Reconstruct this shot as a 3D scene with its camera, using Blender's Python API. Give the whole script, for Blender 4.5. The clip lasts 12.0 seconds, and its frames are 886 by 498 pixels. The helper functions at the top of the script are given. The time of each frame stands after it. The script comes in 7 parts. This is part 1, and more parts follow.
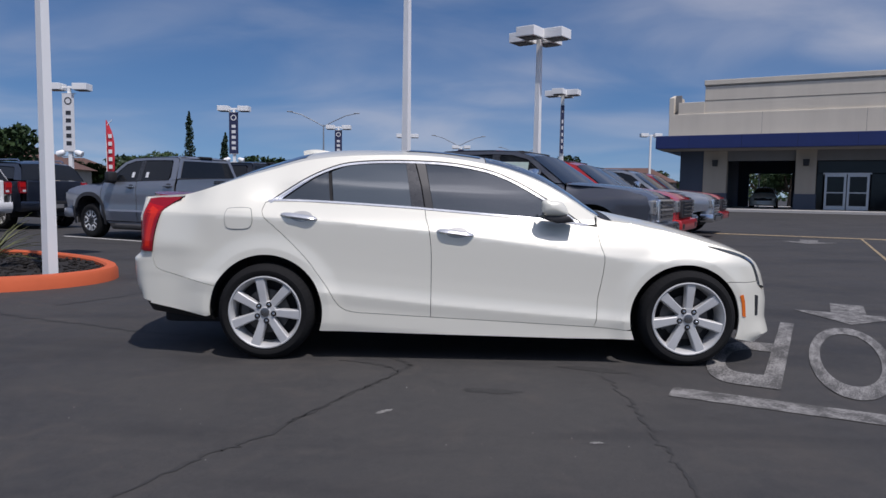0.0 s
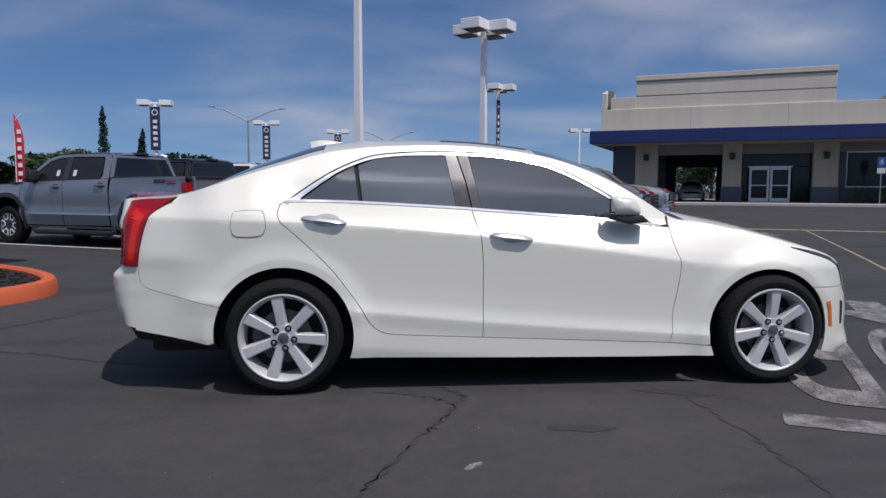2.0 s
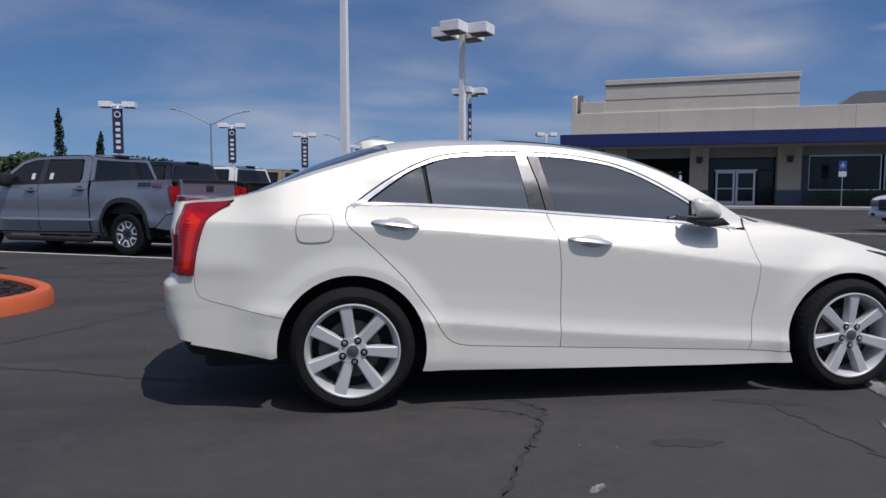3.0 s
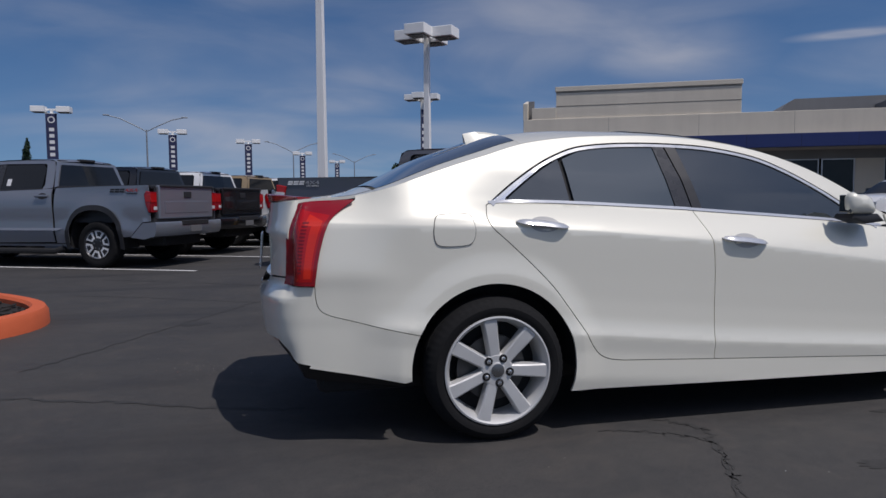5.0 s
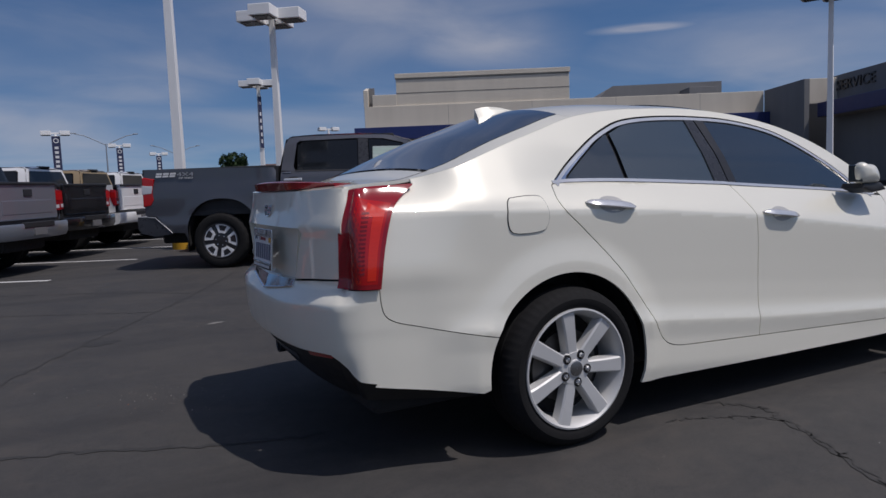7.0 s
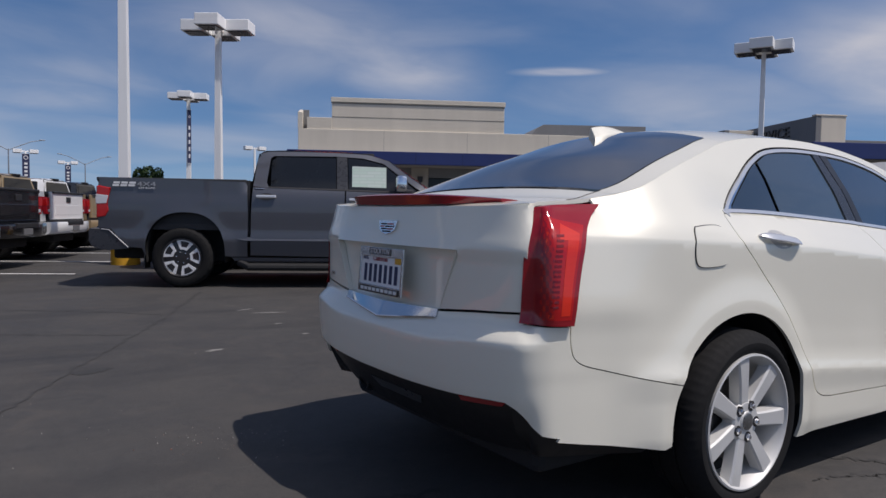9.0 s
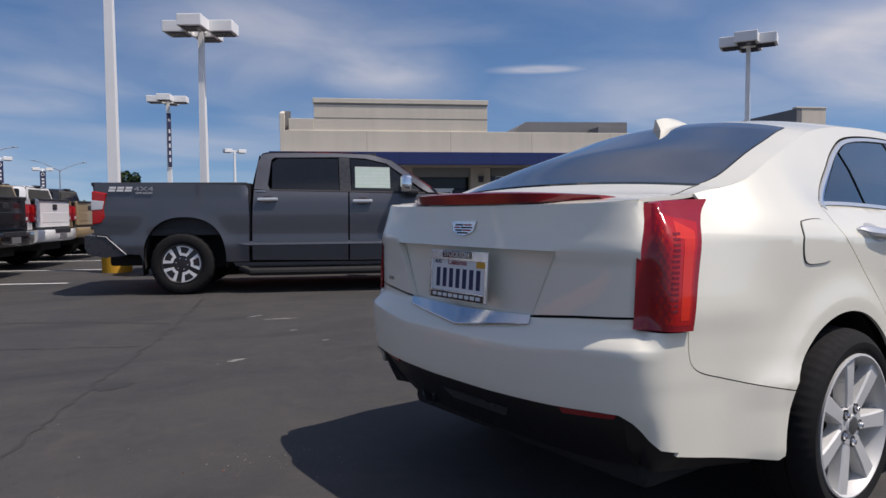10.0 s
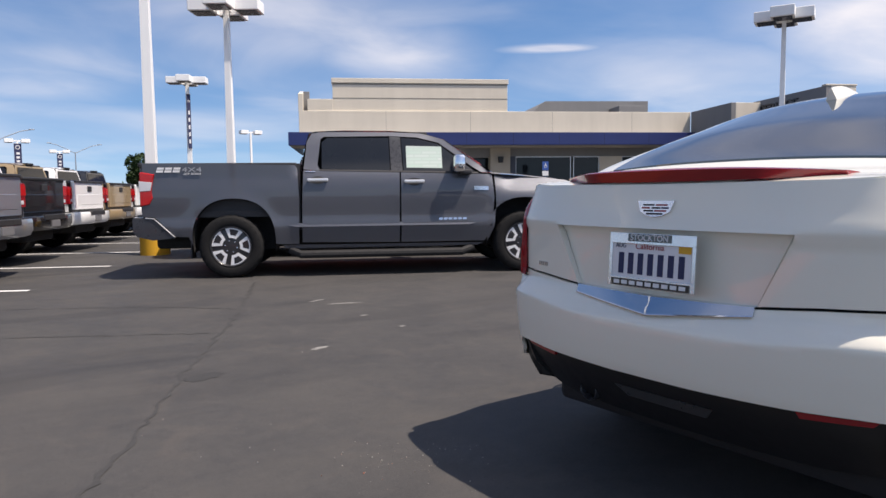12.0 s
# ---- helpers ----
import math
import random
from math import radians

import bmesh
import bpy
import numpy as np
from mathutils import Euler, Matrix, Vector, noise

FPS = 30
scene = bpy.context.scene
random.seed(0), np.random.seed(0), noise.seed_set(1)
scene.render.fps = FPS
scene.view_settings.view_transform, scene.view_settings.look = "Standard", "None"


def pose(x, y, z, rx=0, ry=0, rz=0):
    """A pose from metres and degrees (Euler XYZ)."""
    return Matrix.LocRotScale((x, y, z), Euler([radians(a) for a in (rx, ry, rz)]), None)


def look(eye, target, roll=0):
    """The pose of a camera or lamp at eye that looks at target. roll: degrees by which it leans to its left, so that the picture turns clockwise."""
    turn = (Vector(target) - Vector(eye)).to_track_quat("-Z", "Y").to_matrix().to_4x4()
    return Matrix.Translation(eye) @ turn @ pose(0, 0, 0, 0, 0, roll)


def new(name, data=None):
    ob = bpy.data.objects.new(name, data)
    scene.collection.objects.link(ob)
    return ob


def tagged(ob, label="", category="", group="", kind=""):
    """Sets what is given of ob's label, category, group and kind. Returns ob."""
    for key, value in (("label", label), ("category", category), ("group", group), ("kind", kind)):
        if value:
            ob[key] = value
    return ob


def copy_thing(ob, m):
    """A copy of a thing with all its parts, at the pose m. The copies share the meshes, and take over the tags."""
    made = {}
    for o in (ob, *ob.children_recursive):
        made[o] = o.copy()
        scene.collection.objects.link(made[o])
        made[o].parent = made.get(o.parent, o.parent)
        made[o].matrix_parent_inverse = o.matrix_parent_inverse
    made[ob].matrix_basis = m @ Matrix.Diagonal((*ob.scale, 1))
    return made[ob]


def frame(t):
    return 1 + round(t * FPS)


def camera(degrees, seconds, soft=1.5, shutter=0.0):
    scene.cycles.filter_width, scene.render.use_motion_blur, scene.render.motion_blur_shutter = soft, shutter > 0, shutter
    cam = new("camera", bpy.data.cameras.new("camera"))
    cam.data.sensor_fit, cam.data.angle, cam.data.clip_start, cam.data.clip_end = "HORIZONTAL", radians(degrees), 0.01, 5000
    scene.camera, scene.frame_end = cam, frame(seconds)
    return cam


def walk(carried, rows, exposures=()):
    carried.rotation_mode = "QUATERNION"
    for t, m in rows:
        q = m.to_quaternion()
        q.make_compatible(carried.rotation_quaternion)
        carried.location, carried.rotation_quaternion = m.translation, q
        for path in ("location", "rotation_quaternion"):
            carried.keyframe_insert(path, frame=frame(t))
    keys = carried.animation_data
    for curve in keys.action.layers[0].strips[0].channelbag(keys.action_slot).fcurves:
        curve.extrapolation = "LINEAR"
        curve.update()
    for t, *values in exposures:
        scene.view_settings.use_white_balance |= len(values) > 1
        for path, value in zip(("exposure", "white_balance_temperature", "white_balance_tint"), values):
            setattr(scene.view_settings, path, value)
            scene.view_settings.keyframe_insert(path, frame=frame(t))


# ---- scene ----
cam = camera(65.0, 12.0)
PATH = [
    (0, (-0.177, -5.367, 1.121), (-0.197, -3.374, 0.958), 0.8),
    (0.5, (-0.262, -5.152, 1.139), (-0.283, -3.159, 0.983), 0.7),
    (1, (-0.502, -4.972, 1.136), (-0.378, -2.98, 1.016), 0.8),
    (1.5, (-0.691, -4.814, 1.133), (-0.518, -2.826, 0.998), 0.9),
    (2, (-0.89, -4.609, 1.12), (-0.698, -2.626, 0.948), 0.2),
    (2.5, (-1.178, -4.446, 1.099), (-0.882, -2.477, 0.912), 0.6),
    (3, (-1.457, -4.32, 1.109), (-1.158, -2.349, 0.948), 0.1),
    (5, (-2.322, -3.702, 1.061), (-1.851, -1.763, 0.92), -0.4),
    (5.5, (-2.48, -3.475, 1.059), (-1.908, -1.564, 0.91), -1.0),
    (6, (-2.64, -3.309, 1.053), (-2.023, -1.412, 0.903), 0.5),
    (6.5, (-2.86, -3.164, 1.059), (-2.091, -1.327, 0.876), -1.7),
    (8.5, (-3.511, -2.42, 1.038), (-2.37, -0.781, 0.928), 0.7),
    (9, (-3.623, -2.231, 1.032), (-2.499, -0.581, 0.927), 0.8),
    (9.5, (-3.705, -2.064, 1.037), (-2.583, -0.412, 0.926), 0.4),
    (10, (-3.812, -1.899, 1.033), (-2.642, -0.281, 0.926), -0.4),
    (10.5, (-3.919, -1.758, 1.037), (-2.734, -0.151, 0.927), -1.0),
    (11, (-3.972, -1.628, 1.032), (-2.816, -0.001, 0.9), -0.4),
    (11.5, (-4.044, -1.502, 1.039), (-2.883, 0.12, 0.897), -1.0),
    (12, (-4.107, -1.377, 1.031), (-2.966, 0.258, 0.87), -0.6),
]
walk(cam, [(t, look(eye, target, roll)) for t, eye, target, roll in PATH],
     [(0, 0.08, 6230, 17), (3, 0.02, 6230, 17), (5, -0.22, 6280, 16), (6.5, -0.25, 6330, 17), (8.5, 0.0, 6500, 16), (9.5, 0.31, 6660, 16), (10, 0.38, 6750, 16), (11, 0.58, 6880, 16), (12, 1.03, 7130, 16)])

# ---- world, sun, exposure ----
SUN = Vector((0.30, -0.44, 1.0)).normalized()
world = bpy.data.worlds.new("sky")
scene.world = world
world.use_nodes = True
wn, wl = world.node_tree.nodes, world.node_tree.links
wn.clear()


def wnode(kind, **sets):
    n = wn.new(kind)
    for key, value in sets.items():
        n.inputs[key].default_value = value
    return n


sky = wn.new("ShaderNodeTexSky")
sky.sky_type, sky.sun_disc = "NISHITA", False
sky.sun_elevation, sky.sun_rotation = math.asin(SUN.z), math.atan2(SUN.x, SUN.y)
high = wn.new("ShaderNodeVectorMath")
high.operation = "ADD"
high.inputs[1].default_value = (0, 0, 0.1)
unit = wn.new("ShaderNodeVectorMath")
unit.operation = "NORMALIZE"
wl.new(high.outputs[0], unit.inputs[0])
wl.new(unit.outputs[0], sky.inputs[0])
sky.altitude, sky.air_density, sky.dust_density, sky.ozone_density = 50, 1.0, 0.25, 3.5
coord = wn.new("ShaderNodeTexCoord")
wl.new(coord.outputs["Generated"], high.inputs[0])
# high thin clouds, drawn out along one wind direction, on a flat layer overhead
split = wn.new("ShaderNodeSeparateXYZ")
wl.new(coord.outputs["Generated"], split.inputs[0])
lift = wn.new("ShaderNodeMath")
lift.operation, lift.inputs[1].default_value = "ADD", 0.16
wl.new(split.outputs["Z"], lift.inputs[0])
cx, cy = wn.new("ShaderNodeMath"), wn.new("ShaderNodeMath")
for node, axis in ((cx, "X"), (cy, "Y")):
    node.operation = "DIVIDE"
    wl.new(split.outputs[axis], node.inputs[0])
    wl.new(lift.outputs[0], node.inputs[1])
layer = wn.new("ShaderNodeCombineXYZ")
wl.new(cx.outputs[0], layer.inputs[0])
wl.new(cy.outputs[0], layer.inputs[1])
turn = wn.new("ShaderNodeMapping")
turn.inputs["Location"].default_value = (0.9, 0.35, 0)
turn.inputs["Rotation"].default_value = (0, 0, radians(38))
turn.inputs["Scale"].default_value = (0.75, 0.95, 1)
wl.new(layer.outputs[0], turn.inputs[0])
wisps = wnode("ShaderNodeTexNoise", Scale=1.1, Detail=6.0, Roughness=0.5, Distortion=0.6)
wl.new(turn.outputs[0], wisps.inputs["Vector"])
banks = wnode("ShaderNodeTexNoise", Scale=0.7, Detail=3.0, Roughness=0.5)
wl.new(turn.outputs[0], banks.inputs["Vector"])
both = wn.new("ShaderNodeMath")
both.operation = "MULTIPLY"
wl.new(wisps.outputs[0], both.inputs[0])
wl.new(banks.outputs[0], both.inputs[1])
thick = wn.new("ShaderNodeMapRange")
thick.interpolation_type = "SMOOTHSTEP"
for key, value in (("From Min", 0.14), ("From Max", 0.47), ("To Min", 0.0), ("To Max", 0.52)):
    thick.inputs[key].default_value = value
wl.new(both.outputs[0], thick.inputs["Value"])


def wmath(op, a, b):
    n = wn.new("ShaderNodeMath")
    n.operation = op
    for i, v in enumerate((a, b)):
        if isinstance(v, bpy.types.NodeSocket):
            wl.new(v, n.inputs[i])
        else:
            n.inputs[i].default_value = v
    return n.outputs[0]


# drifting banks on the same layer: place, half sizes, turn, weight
fray = wnode("ShaderNodeTexNoise", Scale=2.0, Detail=5.0, Roughness=0.5, Distortion=0.5)
wl.new(turn.outputs[0], fray.inputs["Vector"])
ragged = wn.new("ShaderNodeMapRange")
for key, value in (("From Min", 0.2), ("From Max", 0.7)):
    ragged.inputs[key].default_value = value
wl.new(fray.outputs[0], ragged.inputs["Value"])
cover = thick.outputs[0]
# the broad bank at (-2.3, -0.6) is unseen, added to brighten the sedan's tail
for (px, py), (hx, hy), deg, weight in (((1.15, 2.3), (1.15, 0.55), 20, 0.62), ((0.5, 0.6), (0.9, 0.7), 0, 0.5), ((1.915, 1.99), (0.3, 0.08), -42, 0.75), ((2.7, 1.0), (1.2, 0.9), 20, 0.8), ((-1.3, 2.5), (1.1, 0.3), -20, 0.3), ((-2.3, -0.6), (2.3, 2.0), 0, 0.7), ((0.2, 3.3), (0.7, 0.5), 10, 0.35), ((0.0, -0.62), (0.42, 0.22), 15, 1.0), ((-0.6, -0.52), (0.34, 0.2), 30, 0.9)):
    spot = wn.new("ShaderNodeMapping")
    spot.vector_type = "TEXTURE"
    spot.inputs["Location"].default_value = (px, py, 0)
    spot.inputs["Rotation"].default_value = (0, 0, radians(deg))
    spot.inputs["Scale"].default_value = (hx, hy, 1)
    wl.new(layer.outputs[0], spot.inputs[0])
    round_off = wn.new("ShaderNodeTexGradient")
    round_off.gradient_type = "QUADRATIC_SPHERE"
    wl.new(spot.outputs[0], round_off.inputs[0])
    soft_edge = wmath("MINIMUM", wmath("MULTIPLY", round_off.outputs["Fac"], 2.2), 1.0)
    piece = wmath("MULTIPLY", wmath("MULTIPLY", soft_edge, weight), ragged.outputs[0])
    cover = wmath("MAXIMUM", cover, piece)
aim = wn.new("ShaderNodeVectorMath")
aim.operation = "DOT_PRODUCT"
aim.inputs[1].default_value = SUN
wl.new(coord.outputs["Generated"], aim.inputs[0])
near_sun = wn.new("ShaderNodeMapRange")
near_sun.interpolation_type = "SMOOTHSTEP"
for key, value in (("From Min", 0.72), ("From Max", 1.0), ("To Min", 1.0), ("To Max", 5.5)):
    near_sun.inputs[key].default_value = value
wl.new(aim.outputs["Value"], near_sun.inputs["Value"])
lit_cloud = wn.new("ShaderNodeVectorMath")
lit_cloud.operation = "SCALE"
lit_cloud.inputs[0].default_value = (5.9, 6.0, 6.3)
wl.new(near_sun.outputs[0], lit_cloud.inputs["Scale"])
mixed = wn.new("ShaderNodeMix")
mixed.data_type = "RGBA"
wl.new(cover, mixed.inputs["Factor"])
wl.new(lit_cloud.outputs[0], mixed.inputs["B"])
deep = wn.new("ShaderNodeHueSaturation")
deep.inputs["Hue"].default_value = 0.502
deep.inputs["Saturation"].default_value, deep.inputs["Value"].default_value = 1.2, 0.85
wl.new(sky.outputs[0], deep.inputs["Color"])
wl.new(deep.outputs[0], mixed.inputs["A"])
back = wnode("ShaderNodeBackground", Strength=0.086)
wl.new(mixed.outputs["Result"], back.inputs[0])
wout = wn.new("ShaderNodeOutputWorld")
wl.new(back.outputs[0], wout.inputs[0])

sun = new("sun", bpy.data.lights.new("sun", "SUN"))
sun.data.energy, sun.data.angle, sun.data.color = 3.1, radians(0.53), (1.0, 0.955, 0.88)
sun.matrix_world = look(SUN * 50, (0, 0, 0))


# ---- materials ----
class Mat:
    """A small builder of node materials."""

    def __init__(self, name):
        self.m = bpy.data.materials.new(name)
        self.m.use_nodes = True
        self.n, self.l = self.m.node_tree.nodes, self.m.node_tree.links
        self.b = self.n["Principled BSDF"]
        self.tc = None

    def put(self, **sets):
        for key, value in sets.items():
            key = key.replace("_", " ")
            if isinstance(value, bpy.types.NodeSocket):
                self.l.new(value, self.b.inputs[key])
            else:
                self.b.inputs[key].default_value = (*value, 1) if isinstance(value, tuple) and len(value) == 3 else value
        return self

    def coords(self, scale=(1, 1, 1), where="Object", turn=0.0):
        tc = self.n.new("ShaderNodeTexCoord")
        mp = self.n.new("ShaderNodeMapping")
        mp.inputs["Scale"].default_value = scale
        mp.inputs["Rotation"].default_value = (0, 0, turn)
        self.l.new(tc.outputs[where], mp.inputs[0])
        return mp.outputs[0]

    def noise(self, scale, detail=4.0, rough=0.55, vec=None, distort=0.0):
        t = self.n.new("ShaderNodeTexNoise")
        t.inputs["Scale"].default_value, t.inputs["Detail"].default_value = scale, detail
        t.inputs["Roughness"].default_value, t.inputs["Distortion"].default_value = rough, distort
        self.l.new(vec if vec is not None else self.coords(), t.inputs["Vector"])
        return t.outputs[0]

    def voronoi(self, scale, feature="F1", vec=None, out="Distance"):
        t = self.n.new("ShaderNodeTexVoronoi")
        t.feature = feature
        t.inputs["Scale"].default_value = scale
        self.l.new(vec if vec is not None else self.coords(), t.inputs["Vector"])
        return t.outputs[out]

    def ramp(self, fac, *stops):
        r = self.n.new("ShaderNodeValToRGB")
        els = r.color_ramp.elements
        while len(els) < len(stops):
            els.new(0.5)
        for e, (p, c) in zip(els, stops):
            e.position = p
            e.color = (*c, 1) if isinstance(c, tuple) else (c, c, c, 1)
        self.l.new(fac, r.inputs[0])
        return r.outputs[0]

    def mix(self, fac, a, b, how="MIX"):
        x = self.n.new("ShaderNodeMix")
        x.data_type, x.blend_type = "RGBA", how
        for key, value in (("Factor", fac), ("A", a), ("B", b)):
            if isinstance(value, bpy.types.NodeSocket):
                self.l.new(value, x.inputs[key])
            elif key == "Factor":
                x.inputs[key].default_value = value
            else:
                x.inputs[key].default_value = (*value, 1) if isinstance(value, tuple) else (value, value, value, 1)
        return x.outputs["Result"]

    def math(self, op, a, b=0.0):
        x = self.n.new("ShaderNodeMath")
        x.operation = op
        for i, value in enumerate((a, b)):
            if isinstance(value, bpy.types.NodeSocket):
                self.l.new(value, x.inputs[i])
            else:
                x.inputs[i].default_value = value
        return x.outputs[0]

    def random(self):
        return self.n.new("ShaderNodeObjectInfo").outputs["Random"]

    def bump(self, height, strength=0.3, distance=0.01):
        x = self.n.new("ShaderNodeBump")
        x.inputs["Strength"].default_value, x.inputs["Distance"].default_value = strength, distance
        self.l.new(height, x.inputs["Height"])
        self.l.new(x.outputs[0], self.b.inputs["Normal"])
        return self


def plain(name, color, rough=0.5, metal=0.0, coat=0.0, spec=0.5, wear=0.12, scale=6.0):
    """A painted, plastic or metal surface with faint unevenness in colour and gloss."""
    m = Mat(name)
    n = m.noise(scale, 5)
    m.put(Base_Color=m.mix(n, tuple(c * (1 - wear) for c in color), tuple(min(1, c * (1 + wear)) for c in color)))
    m.put(Roughness=m.ramp(m.noise(scale * 3), (0.3, max(0.02, rough - 0.05)), (0.7, min(1, rough + 0.06))))
    m.put(Metallic=metal, Coat_Weight=coat, Coat_Roughness=0.04, Specular_IOR_Level=spec)
    return m.m


def car_paint(name, color, metal=0.35, rough=0.32, flake=0.06, dust=0.1):
    m = Mat(name)
    base = m.mix(flake, color, m.voronoi(900, vec=m.coords(), out="Color"), "SOFT_LIGHT")
    grime = m.ramp(m.noise(2.2, 6), (0.45, 0.0), (0.75, 1.0))
    base = m.mix(m.math("MULTIPLY", grime, dust), base, (0.32, 0.29, 0.25))
    m.put(Base_Color=base, Metallic=metal, Roughness=rough)
    m.put(Coat_Weight=0.9, Coat_Roughness=m.ramp(m.noise(1.5, 3), (0.35, 0.02), (0.75, 0.06)), Coat_IOR=1.5)
    return m.m


def tinted_glass(name, color, rough=0.02):
    m = Mat(name)
    m.put(Base_Color=color, Roughness=m.ramp(m.noise(3, 4), (0.4, rough), (0.8, rough + 0.05)), Specular_IOR_Level=0.9, IOR=1.5)
    m.put(Coat_Weight=1.0, Coat_Roughness=0.01)
    return m.m


def asphalt():
    m = Mat("asphalt")
    v = m.coords(where="Object")
    grain = m.noise(260, 3, 0.7, v)
    patch = m.noise(0.35, 6, 0.6, v, 0.8)
    blot = m.noise(1.7, 5, 0.6, v, 0.4)
    streak = m.noise(0.8, 4, 0.6, m.coords((0.35, 2.6, 1), turn=radians(28)))
    col = m.ramp(patch, (0.3, (0.022, 0.022, 0.025)), (0.5, (0.038, 0.037, 0.038)), (0.75, (0.062, 0.058, 0.054)))
    col = m.mix(m.ramp(blot, (0.4, 0.0), (0.72, 0.65)), col, (0.078, 0.072, 0.066))
    col = m.mix(m.ramp(streak, (0.54, 0.0), (0.72, 0.6)), col, (0.028, 0.028, 0.031))
    col = m.mix(m.ramp(grain, (0.3, 0.0), (0.72, 0.7)), col, (0.1, 0.098, 0.094))
    spots = m.voronoi(4.5, vec=v)
    col = m.mix(m.ramp(spots, (0.0, 0.55), (0.055, 0.0)), col, (0.02, 0.02, 0.022))
    mid = m.noise(14, 6, 0.65, v, 0.3)
    col = m.mix(m.ramp(mid, (0.36, 0.0), (0.66, 0.45)), col, (0.092, 0.087, 0.081))
    col = m.mix(m.ramp(m.noise(70, 4, 0.7, v), (0.5, 0.0), (0.75, 0.5)), col, (0.02, 0.02, 0.022))
    chips = m.voronoi(19, vec=v)
    col = m.mix(m.ramp(chips, (0.0, 0.9), (0.03, 0.0)), col, (0.2, 0.19, 0.17))
    grit = m.voronoi(41, vec=v)
    col = m.mix(m.ramp(grit, (0.0, 0.8), (0.05, 0.0)), col, (0.24, 0.22, 0.2))
    dust = m.noise(2.6, 7, 0.68, v, 1.2)
    col = m.mix(m.ramp(dust, (0.52, 0.0), (0.7, 0.6)), col, (0.096, 0.086, 0.077))
    sweep = m.noise(0.6, 6, 0.62, m.coords((0.5, 1.7, 1), turn=radians(-52)), 1.0)
    col = m.mix(m.ramp(sweep, (0.5, 0.0), (0.68, 0.55)), col, (0.03, 0.03, 0.032))
    col = m.mix(1.0, col, (0.765, 0.762, 0.768), "MULTIPLY")
    m.put(Base_Color=col, Roughness=m.ramp(blot, (0.3, 0.68), (0.7, 0.86)), Specular_IOR_Level=0.35)
    m.bump(m.mix(0.3, grain, m.noise(45, 4, 0.6, v)), 0.5, 0.006)
    return m.m


def worn_paint(name, color, keep=0.5):
    m = Mat(name)
    v = m.coords()
    bare = m.ramp(m.math("ADD", m.math("MULTIPLY", m.noise(7, 8, 0.7, v), 0.7), m.math("MULTIPLY", m.noise(90, 3, 0.6, v), 0.3)), (keep - 0.06, 0.0), (keep + 0.08, 1.0))
    tone = m.mix(m.noise(2.5, 5), tuple(c * 0.72 for c in color), color)
    m.put(Base_Color=m.mix(bare, tone, (0.075, 0.072, 0.068)), Roughness=0.82)
    m.bump(m.noise(200, 3), 0.3, 0.004)
    return m.m


def stucco(name, color):
    m = Mat(name)
    v = m.coords()
    streak = m.noise(0.9, 5, 0.6, m.coords((1.2, 1.2, 0.12)))
    col = m.mix(m.ramp(streak, (0.4, 0.0), (0.75, 0.35)), color, tuple(c * 0.72 for c in color))
    col = m.mix(m.ramp(m.noise(0.5, 5, 0.6, v), (0.35, 0.0), (0.7, 0.3)), col, tuple(min(1, c * 1.15) for c in color))
    m.put(Base_Color=col, Roughness=0.88)
    m.bump(m.noise(60, 4, 0.6, v), 0.3, 0.01)
    return m.m


def foliage(name, dark, light):
    m = Mat(name)
    g = m.n.new("ShaderNodeNewGeometry")
    isl = g.outputs["Random Per Island"]
    col = m.mix(isl, dark, light)
    col = m.mix(m.noise(0.8, 3), col, tuple(c * 0.7 for c in dark))
    m.put(Base_Color=col, Roughness=0.6, Specular_IOR_Level=0.3)
    return m.m


